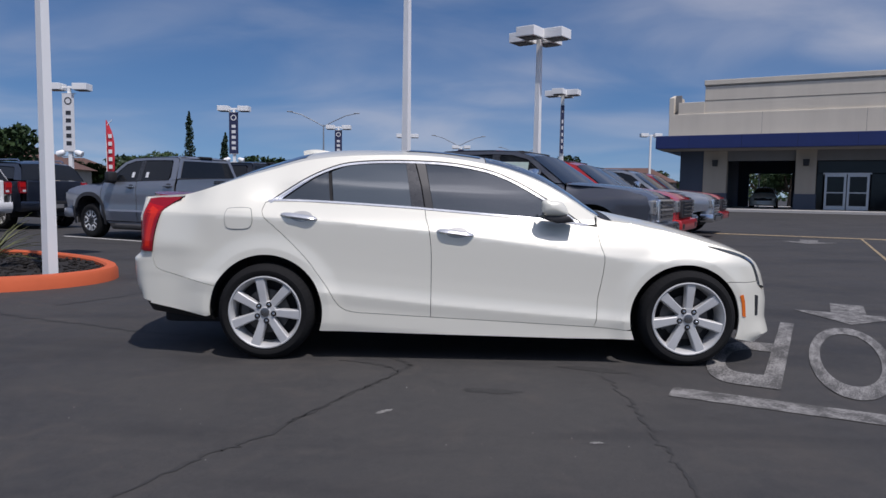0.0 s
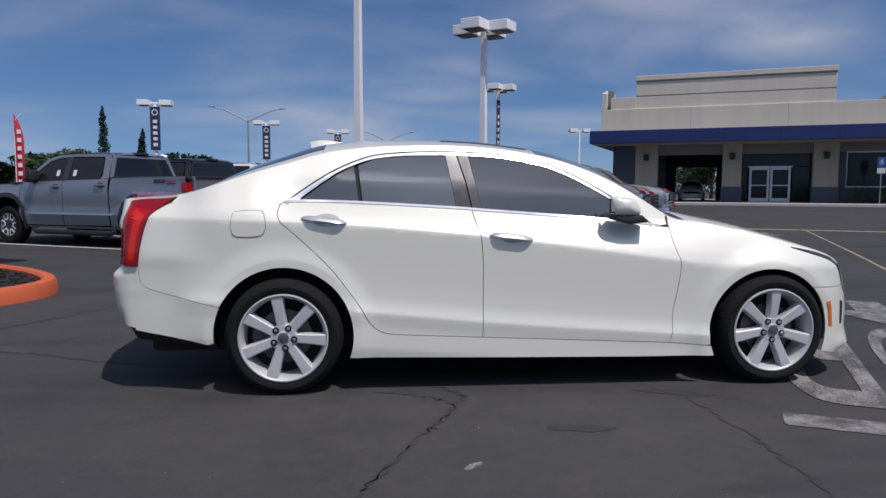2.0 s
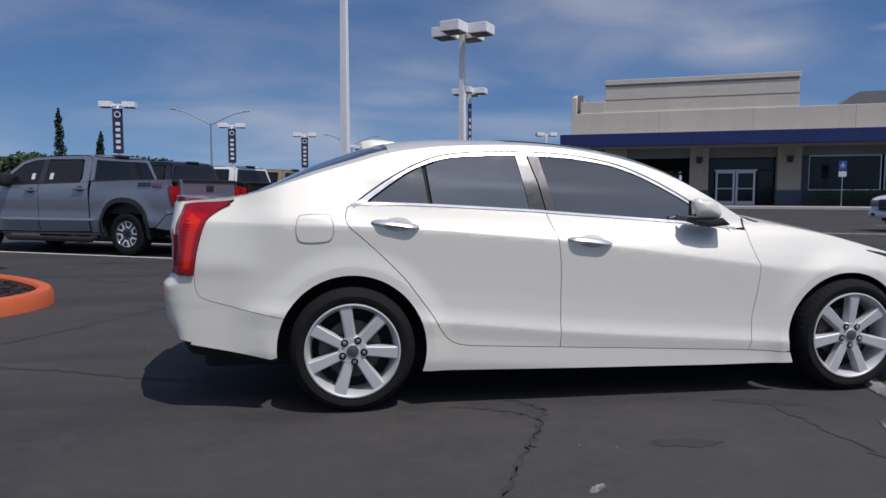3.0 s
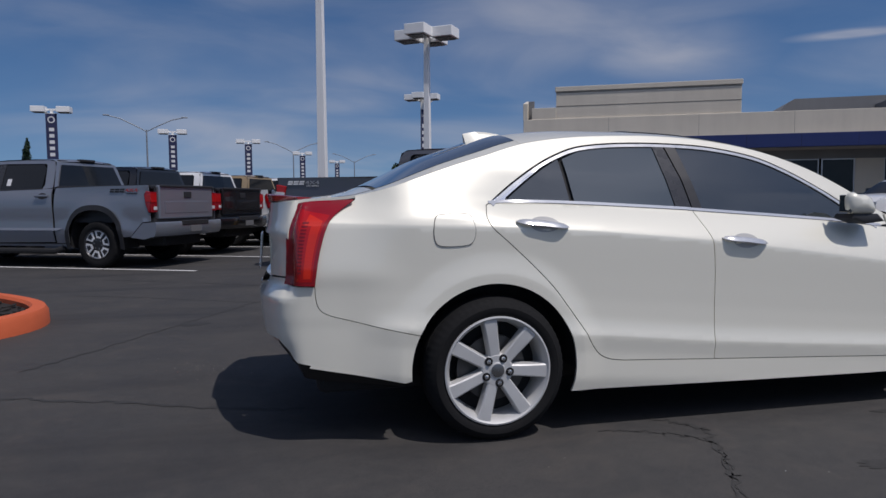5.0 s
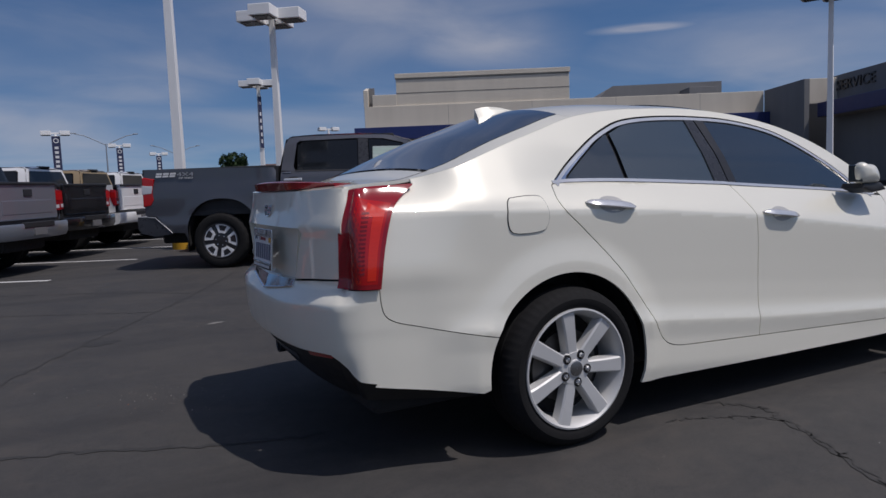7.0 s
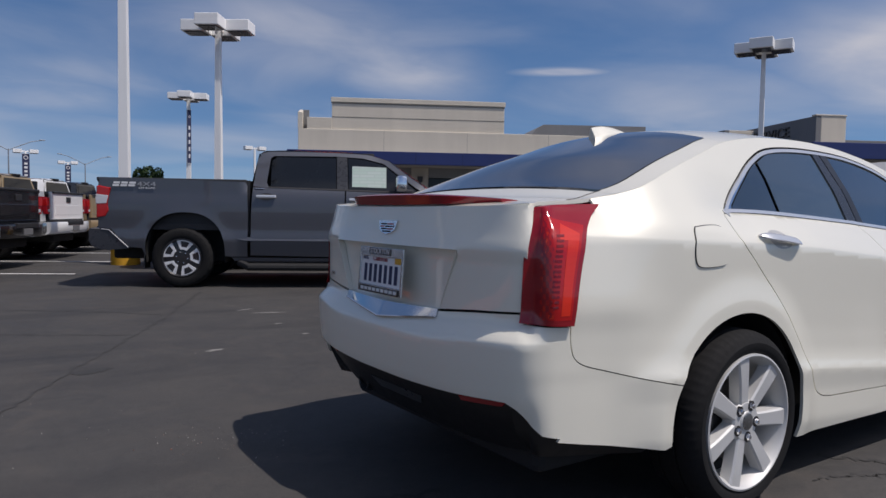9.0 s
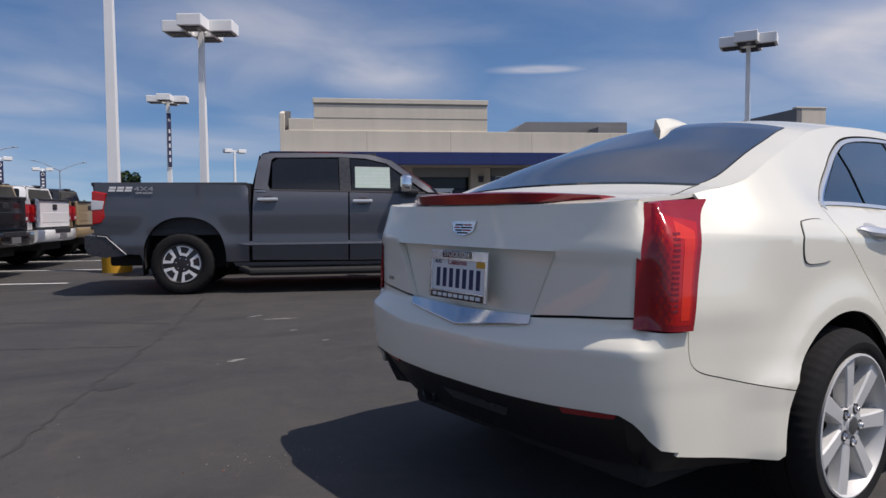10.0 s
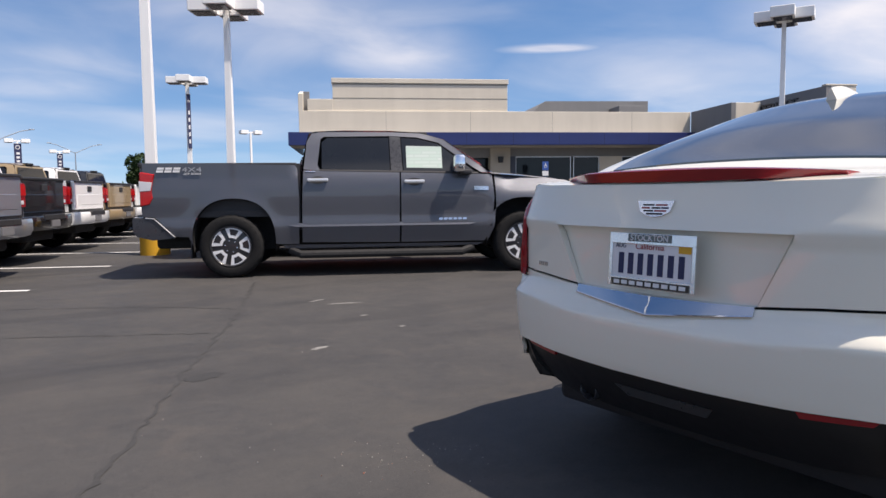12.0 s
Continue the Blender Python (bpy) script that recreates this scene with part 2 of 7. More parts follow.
M = dict(
    asphalt=asphalt(),
    white_line=worn_paint("white_line_paint", (0.72, 0.72, 0.7), 0.62),
    old_line=worn_paint("old_white_paint", (0.31, 0.3, 0.285), 0.475),
    yellow_line=worn_paint("yellow_line_paint", (0.44, 0.33, 0.18), 0.53),
    pearl=car_paint("pearl_white_paint", (0.785, 0.762, 0.655), 0.1, 0.4, 0.02, 0.0),
    black_gap=plain("dark_cavity", (0.012, 0.012, 0.013), 0.8),
    black_plastic=plain("black_plastic", (0.022, 0.022, 0.024), 0.55),
    gloss_black=plain("gloss_black", (0.012, 0.012, 0.014), 0.12, coat=0.8),
    dark_trim=plain("dark_satin_trim", (0.035, 0.036, 0.04), 0.28),
    chrome=plain("chrome", (0.82, 0.83, 0.85), 0.09, 1.0, wear=0.03),
    satin=plain("satin_chrome", (0.72, 0.73, 0.75), 0.2, 1.0, wear=0.04),
    alloy=plain("silver_alloy", (0.56, 0.56, 0.55), 0.55, 0.35, wear=0.05, scale=8),
    dark_alloy=plain("dark_alloy", (0.03, 0.03, 0.033), 0.35, 0.4, coat=0.3),
    steel=plain("brake_steel", (0.11, 0.105, 0.1), 0.45, 0.8, wear=0.25, scale=25),
    bright_trim=plain("bright_trim", (0.76, 0.76, 0.75), 0.2, 0.55, coat=0.4, wear=0.03),
    bright_alloy=plain("bright_machined_alloy", (0.78, 0.78, 0.78), 0.35, 0.3, wear=0.05, scale=8),
    tint=tinted_glass("privacy_glass", (0.02, 0.027, 0.031)),
    tint_blue=tinted_glass("tinted_glass", (0.042, 0.056, 0.064)),
    truck_glass=plain("truck_privacy_glass", (0.01, 0.012, 0.015), 0.06, spec=0.45, wear=0.2, scale=2.0),
    rear_screen=tinted_glass("rear_window_glass", (0.028, 0.032, 0.038)),
    white_metal=plain("white_painted_metal", (0.84, 0.84, 0.82), 0.42, wear=0.06, scale=2),
    lamp_lens=plain("dark_lamp_lens", (0.05, 0.05, 0.055), 0.25),
    cream=stucco("cream_stucco", (0.64, 0.58, 0.48)),
    # darker than the cream walls: shade under the canopy put into the colour
    column_stucco=stucco("column_stucco", (0.4, 0.355, 0.29)),
    grey_stucco=stucco("grey_stucco", (0.2, 0.2, 0.2)),
    slate=stucco("slate_paint", (0.07, 0.085, 0.115)),
    blue=plain("blue_fascia", (0.018, 0.03, 0.125), 0.4, wear=0.15, scale=1.0),
    soffit=plain("soffit", (0.3, 0.28, 0.25), 0.8),
    concrete=stucco("pale_concrete", (0.46, 0.44, 0.41)),
    aluminium=plain("window_aluminium", (0.62, 0.62, 0.62), 0.35, 0.6),
    dark_glass=plain("shop_glass", (0.01, 0.013, 0.016), 0.09, spec=0.3, wear=0.3, scale=1.5),
    orange=worn_paint("orange_kerb_paint", (0.66, 0.13, 0.045), 0.7),
    mulch=plain("dark_mulch", (0.018, 0.015, 0.013), 0.95, wear=0.5, scale=40),
    yellow=plain("yellow_painted_concrete", (0.62, 0.33, 0.02), 0.6, wear=0.2, scale=5),
    navy=plain("navy_banner", (0.02, 0.025, 0.075), 0.7),
    banner_white=plain("white_banner", (0.7, 0.7, 0.7), 0.7),
    red_cloth=plain("red_flag_cloth", (0.5, 0.02, 0.035), 0.7),
    leaf=foliage("leaves", (0.018, 0.04, 0.012), (0.06, 0.1, 0.03)),
    cypress=foliage("cypress_leaves", (0.01, 0.028, 0.014), (0.025, 0.055, 0.025)),
    yucca=foliage("yucca_leaves", (0.11, 0.13, 0.045), (0.24, 0.24, 0.11)),
    hedge=foliage("hedge_leaves", (0.02, 0.05, 0.012), (0.07, 0.11, 0.03)),
    bark=plain("bark", (0.07, 0.05, 0.035), 0.9, wear=0.4, scale=12),
    roof_tile=plain("brown_roof_tiles", (0.13, 0.07, 0.052), 0.85, wear=0.3, scale=3),
    house_wall=stucco("house_wall", (0.42, 0.36, 0.28)),
    # near-black colour stands in for unlit rooms behind doors, windows and bays
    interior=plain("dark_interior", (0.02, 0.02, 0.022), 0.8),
)


# ---- mesh helpers ----
def smooth(bm, angle=35.0, flat=True):
    lim = radians(angle)
    for f in bm.faces:
        f.smooth = True
    for e in bm.edges:
        if len(e.link_faces) == 2:
            turned = e.calc_face_angle(0.0)
            a, b = sorted(f.calc_area() for f in e.link_faces)
            if turned > lim or (turned > 0.12 and b > 8 * a and flat):
                e.smooth = False


def part(name, bm, material, parent=None, label="", angle=35.0, fix=True, flat=True):
    """Links a bmesh as one mesh object, as a thing or as a part of parent."""
    if fix:
        bmesh.ops.recalc_face_normals(bm, faces=bm.faces)
    smooth(bm, angle, flat)
    me = bpy.data.meshes.new(name)
    bm.to_mesh(me)
    bm.free()
    for m in material if isinstance(material, (list, tuple)) else (material,):
        me.materials.append(m)
    ob = new(name, me)
    ob.parent = parent
    if label:
        ob["label"] = label
    return ob


def same(name, ob, parent, m=None):
    """Another object on the mesh of ob."""
    o = new(name, ob.data)
    o.parent = parent
    if m is not None:
        o.matrix_local = m
    return o


def empty(name, m, label, category, group=""):
    e = new(name)
    e.empty_display_size = 0.2
    e.matrix_world = m
    return tagged(e, label, category, group)


def add_box(bm, a, b, bevel=0.0, m=None, seg=2):
    vs = [bm.verts.new((x, y, z)) for x in (a[0], b[0]) for y in (a[1], b[1]) for z in (a[2], b[2])]
    fs = [bm.faces.new([vs[i] for i in q]) for q in ((0, 1, 3, 2), (4, 6, 7, 5), (0, 4, 5, 1), (2, 3, 7, 6), (0, 2, 6, 4), (1, 5, 7, 3))]
    if bevel:
        es = list({e for f in fs for e in f.edges})
        r = bmesh.ops.bevel(bm, geom=es, offset=bevel, segments=seg, profile=0.5, affect="EDGES")
        vs = list({v for f in r["faces"] for v in f.verts} | {v for v in vs if v.is_valid})
    if m is not None:
        bmesh.ops.transform(bm, matrix=m, verts=[v for v in vs if v.is_valid])
    return bm


def box(a, b, bevel=0.0, m=None):
    return add_box(bmesh.new(), a, b, bevel, m)


def add_lathe(bm, profile, n=32, axis="z", m=None, caps=True):
    """Turns (radius, height) pairs round an axis."""
    rings = []
    for r, h in profile:
        ring = []
        for i in range(n):
            a = 2 * math.pi * i / n
            c, s = r * math.cos(a), r * math.sin(a)
            p = (c, s, h) if axis == "z" else (c, h, s) if axis == "y" else (h, c, s)
            ring.append(bm.verts.new(p))
        rings.append(ring)
    for p, q in zip(rings, rings[1:]):
        for i in range(n):
            bm.faces.new((p[i], p[(i + 1) % n], q[(i + 1) % n], q[i]))
    if caps:
        bm.faces.new(rings[0])
        bm.faces.new(rings[-1])
    if m is not None:
        bmesh.ops.transform(bm, matrix=m, verts=[v for r in rings for v in r])
    return bm


def add_tube(bm, pts, r, n=10):
    """A round tube along points; r is one radius or one for each point."""
    pts = [Vector(p) for p in pts]
    rs = [r] * len(pts) if isinstance(r, (int, float)) else r
    rings = []
    for i, p in enumerate(pts):
        d = (pts[min(i + 1, len(pts) - 1)] - pts[max(i - 1, 0)]).normalized()
        a = d.orthogonal().normalized() if not rings else (prev - d * prev.dot(d)).normalized()
        prev = a
        b = d.cross(a)
        rings.append([bm.verts.new(p + rs[i] * (math.cos(2 * math.pi * k / n) * a + math.sin(2 * math.pi * k / n) * b)) for k in range(n)])
    for p, q in zip(rings, rings[1:]):
        for k in range(n):
            bm.faces.new((p[k], p[(k + 1) % n], q[(k + 1) % n], q[k]))
    bm.faces.new(rings[0])
    bm.faces.new(rings[-1])
    return bm


def add_prism(bm, poly, y0, y1, axis="y", bevel=0.0):
    """Extrudes a 2D outline along an axis: (x, z) along y, (x, y) along z, (y, z) along x."""
    def p3(a, b, h):
        return (a, h, b) if axis == "y" else (a, b, h) if axis == "z" else (h, a, b)
    lo = [bm.verts.new(p3(a, b, y0)) for a, b in poly]
    hi = [bm.verts.new(p3(a, b, y1)) for a, b in poly]
    fs = [bm.faces.new(lo), bm.faces.new(hi)]
    n = len(poly)
    for i in range(n):
        fs.append(bm.faces.new((lo[i], lo[(i + 1) % n], hi[(i + 1) % n], hi[i])))
    if bevel:
        es = [e for e in set(fs[0].edges) | set(fs[1].edges)]
        bmesh.ops.bevel(bm, geom=es, offset=bevel, segments=2, profile=0.5, affect="EDGES")
    return bm


def flat_text(name, body, size, material, parent, m, depth=0.002, squeeze=1.0, align="CENTER"):
    """Letters in the built-in font, as a mesh."""
    cu = bpy.data.curves.new(name, "FONT")
    cu.body, cu.size, cu.extrude, cu.align_x, cu.align_y = body, size, depth, align, "CENTER"
    tmp = bpy.data.objects.new(name, cu)
    scene.collection.objects.link(tmp)
    bpy.context.view_layer.update()
    me = bpy.data.meshes.new_from_object(tmp.evaluated_get(bpy.context.evaluated_depsgraph_get()))
    bpy.data.objects.remove(tmp)
    me.materials.clear()
    me.materials.append(material)
    ob = new(name, me)
    ob.parent = parent
    ob.matrix_local = m @ Matrix.Diagonal((squeeze, 1, 1, 1))
    return ob


U, V = Vector((0.885, -0.465, 0)).normalized(), Vector((0.465, 0.885, 0)).normalized()
GRID = math.degrees(math.atan2(U.y, U.x))


# ---- ground ----
def rise(x, y):
    """The lot climbs gently towards the showroom."""
    d = x * V.x + y * V.y
    k = min(1, max(0, (d - 20) / 18))
    return 0.2 * k * k * (3 - 2 * k)


def build_ground():
    bm = bmesh.new()
    xs = [-900, -300, -120, -60, -40] + [-30 + 3 * i for i in range(31)] + [75, 100, 160, 400, 900]
    ys = [-900, -300, -100, -50, -30, -20, -12] + [-8 + 2 * i for i in range(34)] + [70, 90, 130, 300, 900]
    grid = [[bm.verts.new((x, y, rise(x, y))) for y in ys] for x in xs]
    for i in range(len(xs) - 1):
        for j in range(len(ys) - 1):
            bm.faces.new((grid[i][j], grid[i + 1][j], grid[i + 1][j + 1], grid[i][j + 1]))
    tagged(part("ground", bm, M["asphalt"]), "dark grey worn asphalt of the car lot", "ground", kind="structure")


def strip(name, pts, width, material, label, h=0.004):
    """A painted line on the asphalt through points of the plan."""
    bm = bmesh.new()
    for a, b in zip(pts, pts[1:]):
        a, b = Vector((*a, 0)), Vector((*b, 0))
        side = (b - a).normalized().cross(Vector((0, 0, 1))) * width / 2
        n = max(1, int((b - a).length / 2))
        rows = [(a + (b - a) * i / n) for i in range(n + 1)]
        vs = [[bm.verts.new((p.x, p.y, rise(p.x, p.y) + h)) for p in (r + side, r - side)] for r in rows]
        for p, q in zip(vs, vs[1:]):
            bm.faces.new((p[0], p[1], q[1], q[0]))
    return tagged(part(name, bm, material), label, "road marking", kind="structure")


build_ground()


# ---- curved panels ----
from mathutils.geometry import delaunay_2d_cdt


def curve(pts, per=6):
    """A smooth line through points."""
    p = [np.array(q, float) for q in pts]
    p = [2 * p[0] - p[1], *p, 2 * p[-1] - p[-2]]
    out = []
    for a, b, c, d in zip(p, p[1:], p[2:], p[3:]):
        for i in range(per):
            t = i / per
            out.append(0.5 * ((2 * b) + (c - a) * t + (2 * a - 5 * b + 4 * c - d) * t * t + (3 * b - a - 3 * c + d) * t ** 3))
    out.append(p[-2])
    return [tuple(float(v) for v in q) for q in out]


def arc(cx, cz, r, a0, a1, n=24):
    return [(cx + r * math.cos(radians(a0 + (a1 - a0) * i / n)), cz + r * math.sin(radians(a0 + (a1 - a0) * i / n))) for i in range(n + 1)]


def offset_line(pts, d):
    """The same open line moved sideways by d (to its left)."""
    p = np.array(pts, float)
    t = np.gradient(p, axis=0)
    t /= np.linalg.norm(t, axis=1)[:, None] + 1e-12
    return [tuple(q) for q in p + d * np.stack([-t[:, 1], t[:, 0]], 1)]


def band(pts, width):
    """A closed outline round a line, width to its left."""
    return list(pts) + offset_line(pts, width)[::-1]


def shrink(poly, d):
    p = np.array(poly, float)
    area = 0.5 * np.sum(p[:, 0] * np.roll(p[:, 1], -1) - np.roll(p[:, 0], -1) * p[:, 1])
    a, b = p - np.roll(p, 1, 0), np.roll(p, -1, 0) - p
    a /= np.linalg.norm(a, axis=1)[:, None] + 1e-12
    b /= np.linalg.norm(b, axis=1)[:, None] + 1e-12
    na, nb = np.stack([-a[:, 1], a[:, 0]], 1), np.stack([-b[:, 1], b[:, 0]], 1)
    n = na + nb
    k = np.maximum((n * na).sum(1), 0.35)
    return p + (d if area > 0 else -d) * n / k[:, None]


def inside(poly, q):
    x, y = q[:, 0], q[:, 1]
    hit = np.zeros(len(q), bool)
    for (x0, y0), (x1, y1) in zip(poly, np.roll(poly, -1, 0)):
        cross = ((y0 > y) != (y1 > y)) & (x < (x1 - x0) * (y - y0) / (y1 - y0 + 1e-15) + x0)
        hit ^= cross
    return hit


def clean(poly):
    out = []
    for q in poly:
        if not out or math.dist(out[-1], q) > 1e-4:
            out.append(tuple(q))
    if math.dist(out[0], out[-1]) < 1e-4:
        out.pop()
    return out


def panel_bm(outline, surf, cell=0.04, gap=0.002, depth=0.012, lift=0.0, lines=()):
    """A sheet with turned-in edges, cut to an outline in the two coordinates of surf(a, b, lift)."""
    poly = clean(outline)
    if gap:
        poly = shrink(poly, gap)
    rim = []
    n = len(poly)
    for i in range(n):
        a, b = np.array(poly[i]), np.array(poly[(i + 1) % n])
        k = max(1, int(np.linalg.norm(b - a) / (cell * 0.8)))
        rim += [a + (b - a) * j / k for j in range(k)]
    rim = np.array(rim)
    lo, hi = rim.min(0), rim.max(0)
    rows = np.arange(lo[1], hi[1], cell * 0.87)
    q = np.array([(x + (cell / 2 if j % 2 else 0), y) for j, y in enumerate(rows) for x in np.arange(lo[0], hi[0], cell)])
    if len(q):
        q = q[inside(rim, q)]
    if len(q):
        d = np.min(np.linalg.norm(q[:, None] - rim[None], axis=2), axis=1)
        q = q[d > cell * 0.42]
    if len(lines) and len(q):
        e = np.array([p for line in lines for p in line], float)
        e = e[inside(rim, e)]
        if len(e):
            e = e[np.min(np.linalg.norm(e[:, None] - rim[None], axis=2), axis=1) > 0.005]
        if len(e):
            q = np.concatenate([q[np.min(np.linalg.norm(q[:, None] - e[None], axis=2), axis=1) > cell * 0.5], e])
    pts = np.concatenate([rim, q]) if len(q) else rim
    m = len(rim)
    vs, _, fs, *_ = delaunay_2d_cdt([Vector(p) for p in pts], [(i, (i + 1) % m) for i in range(m)], [], 0, 1e-7)
    vs = np.array([tuple(v) for v in vs])
    fs = np.array([f for f in fs if len(f) == 3])
    fs = fs[inside(rim, vs[fs].mean(1))]
    e1, e2 = vs[fs[:, 1]] - vs[fs[:, 0]], vs[fs[:, 2]] - vs[fs[:, 0]]
    fs = fs[np.abs(e1[:, 0] * e2[:, 1] - e1[:, 1] * e2[:, 0]) > 3e-6]
    bm = bmesh.new()
    bv = [bm.verts.new(surf(a, b, lift)) for a, b in vs]
    for f in fs:
        bm.faces.new([bv[i] for i in f])
    if depth:
        for e in [e for e in bm.edges if len(e.link_faces) == 1]:
            for v in e.verts:
                v.tag = True
        low = {i: bm.verts.new(surf(*vs[i], lift - depth)) for i in range(len(vs)) if bv[i].tag}
        idx = {v: i for i, v in enumerate(bv)}
        for e in [e for e in bm.edges if len(e.link_faces) == 1]:
            i, j = idx[e.verts[0]], idx[e.verts[1]]
            bm.faces.new((bv[i], bv[j], low[j], low[i]))
    for v in [v for v in bm.verts if not v.link_faces]:
        bm.verts.remove(v)
    return bm


def panel(name, outline, surf, material, parent, label="", angle=40.0, **kw):
    return part(name, panel_bm(outline, surf, **kw), material, parent, label, angle, flat=False)


def mirrored(ob, parent):
    """The same part on the other side of the car."""
    me = ob.data.copy()
    me.transform(Matrix.Diagonal((1, -1, 1, 1)))
    me.flip_normals()
    o = new(ob.name.split(".")[0], me)
    o.parent = parent
    if "label" in ob:
        o["label"] = ob["label"]
    return o


def step(a, b, x):
    k = min(1, max(0, (x - a) / (b - a)))
    return k * k * (3 - 2 * k)


# ---- wheels ----
def tyre_profile(R, w, rim):
    half = [(R, w * 0.02), (R, w * 0.15), (R - 0.007, w * 0.16), (R - 0.007, w * 0.19), (R, w * 0.2), (R - 0.002, w * 0.3), (R - 0.008, w * 0.39), (R - 0.022, w * 0.47), (R - 0.034, w * 0.505), (rim + (R - rim) * 0.5, w * 0.53), (rim + (R - rim) * 0.3, w * 0.525), (rim + 0.012, w * 0.5), (rim, w * 0.46)]
    return [(r, -y) for r, y in half[::-1]] + half


def tyre_bm(R, w, rim, n=64, cut=0.007):
    """A tyre with grooves round the tread and notched shoulders."""
    bm = add_lathe(bmesh.new(), tyre_profile(R, w, rim), n * 2, "y", caps=False)
    for i, v in enumerate(bm.verts):
        r = math.hypot(v.co.x, v.co.z)
        if abs(v.co.y) > w * 0.25 and r > R - 0.03 and (i % (n * 2)) % 3 == 0:
            k = (r - cut) / r
            v.co.x, v.co.z = v.co.x * k, v.co.z * k
    return bm


def spoke_bm(r0, r1, w0, w1, y0, y1, thick, bevel):
    """One spoke from the hub to the rim, standing up along z; the outside faces -y."""
    bm = bmesh.new()
    rows = []
    for i in range(6):
        k = i / 5
        r, w, y = r0 + (r1 - r0) * k, w0 + (w1 - w0) * k * k, y0 + (y1 - y0) * math.sin(k * math.pi / 2) ** 1.5
        rows.append([bm.verts.new(p) for p in ((-w / 2 - 0.004, y + thick, r), (-w / 2, y + 0.006, r), (-w / 2 + 0.006, y, r), (w / 2 - 0.006, y, r), (w / 2, y + 0.006, r), (w / 2 + 0.004, y + thick, r))])
    for a, b in zip(rows, rows[1:]):
        for j in range(5):
            bm.faces.new((a[j], a[j + 1], b[j + 1], b[j]))
        bm.faces.new((a[5], a[0], b[0], b[5]))
    bm.faces.new(rows[0])
    bm.faces.new(rows[-1])
    return bm


def wheel(parent, name, m, R, w, rim, spokes, spoke_shape, mats, phase=0.0, split=False, bolts=5, detail=48, tread=0.007):
    """A wheel whose outside faces -y, under its car."""
    hub = part(name, tyre_bm(R, w, rim, detail, tread), mats["tyre"], parent, mats.get("label", ""))
    hub.matrix_local = m
    face = -w * 0.5
    rb = add_lathe(bmesh.new(), [(rim + 0.003, face + 0.008), (rim + 0.003, face - 0.003), (rim - 0.004, face - 0.005), (rim - 0.009, face + 0.001), (rim - 0.024, face + 0.03), (rim - 0.03, face + 0.1), (rim - 0.034, w * 0.45)], detail, "y", caps=False)
    part("rim", rb, mats["rim"], hub, mats.get("rim_label", ""))
    db = add_lathe(bmesh.new(), [(0.05, face + 0.07), (rim * 0.62, face + 0.072), (rim * 0.62, face + 0.09), (0.05, face + 0.09)], 32, "y")
    part("brake_disc", db, M["steel"], hub)
    back = add_lathe(bmesh.new(), [(0.001, face + 0.115), (rim - 0.03, face + 0.12)], 32, "y", caps=False)
    part("brake_backing_plate", back, M["black_gap"], hub)
    cal = panel_bm(arc(0, 0, rim * 0.72, 150, 210, 8) + arc(0, 0, rim * 0.5, 210, 150, 8), lambda a, b, l: (a, face + 0.062 - l, b), 0.03, 0, 0.03)
    part("brake_caliper", cal, M["steel"], hub)
    r0, r1, w0, w1, y0, y1, th = spoke_shape
    first = None
    for k in range(spokes):
        a = 2 * math.pi * k / spokes + phase
        rot = Matrix.Rotation(a, 4, "Y")
        if first is None:
            if split:
                flat = lambda p, q, l: (p, face + 0.014 - l, q)
                wide = 138 / spokes
                plate = arc(0, 0, rim - 0.012, 90 - wide, 90 + wide, 8) + arc(0, 0, rim * 0.44, 90 + wide * 0.8, 90 - wide * 0.8, 4)
                hole = arc(0, 0, rim - 0.03, 90 - wide * 0.55, 90 + wide * 0.55, 6) + arc(0, 0, rim * 0.58, 90 + wide * 0.45, 90 - wide * 0.45, 3)
                first = part("spoke", panel_bm(plate, flat, 0.05, 0, 0.02), mats["spoke"], hub)
                first2 = part("spoke_pocket", panel_bm(hole, flat, 0.05, 0, 0.002, 0.002), mats["spoke_face"], hub)
                first2.matrix_local = rot
                disc = add_lathe(bmesh.new(), [(0.001, face + 0.02), (rim * 0.5, face + 0.022), (rim - 0.02, face + 0.03)], 36, "y", caps=False)
                part("wheel_face", disc, mats["spoke_face"], hub)
            else:
                first = part("spoke", spoke_bm(r0, r1, w0, w1, face + y0, face + y1, th, 0.004), mats["spoke"], hub)
            first.matrix_local = rot
        else:
            same("spoke", first, hub, rot)
            if split:
                same("spoke_pocket", first2, hub, rot)
    hb = add_lathe(bmesh.new(), [(r0 + 0.03, face + y0 + th), (r0 + 0.028, face + y0 + 0.006), (r0 + 0.02, face + y0 - 0.002), (0.036, face + y0 - 0.002), (0.034, face + y0 - 0.005), (0.028, face + y0 - 0.007), (0.001, face + y0 - 0.0075)], 40, "y", caps=False)
    part("wheel_centre", hb, mats["spoke_face" if split else "spoke"], hub)
    nut = None
    for k in range(bolts):
        a = 2 * math.pi * (k + 0.5) / bolts + phase
        mm = Matrix.Rotation(a, 4, "Y") @ Matrix.Translation((0, face + y0 - 0.004, r0 + 0.011))
        if nut is None:
            nut = part("wheel_nut", add_lathe(bmesh.new(), [(0.0115, 0.012), (0.0115, -0.004), (0.008, -0.01), (0.002, -0.011)], 6, "y"), mats["nut"], hub)
            nut.matrix_local = mm
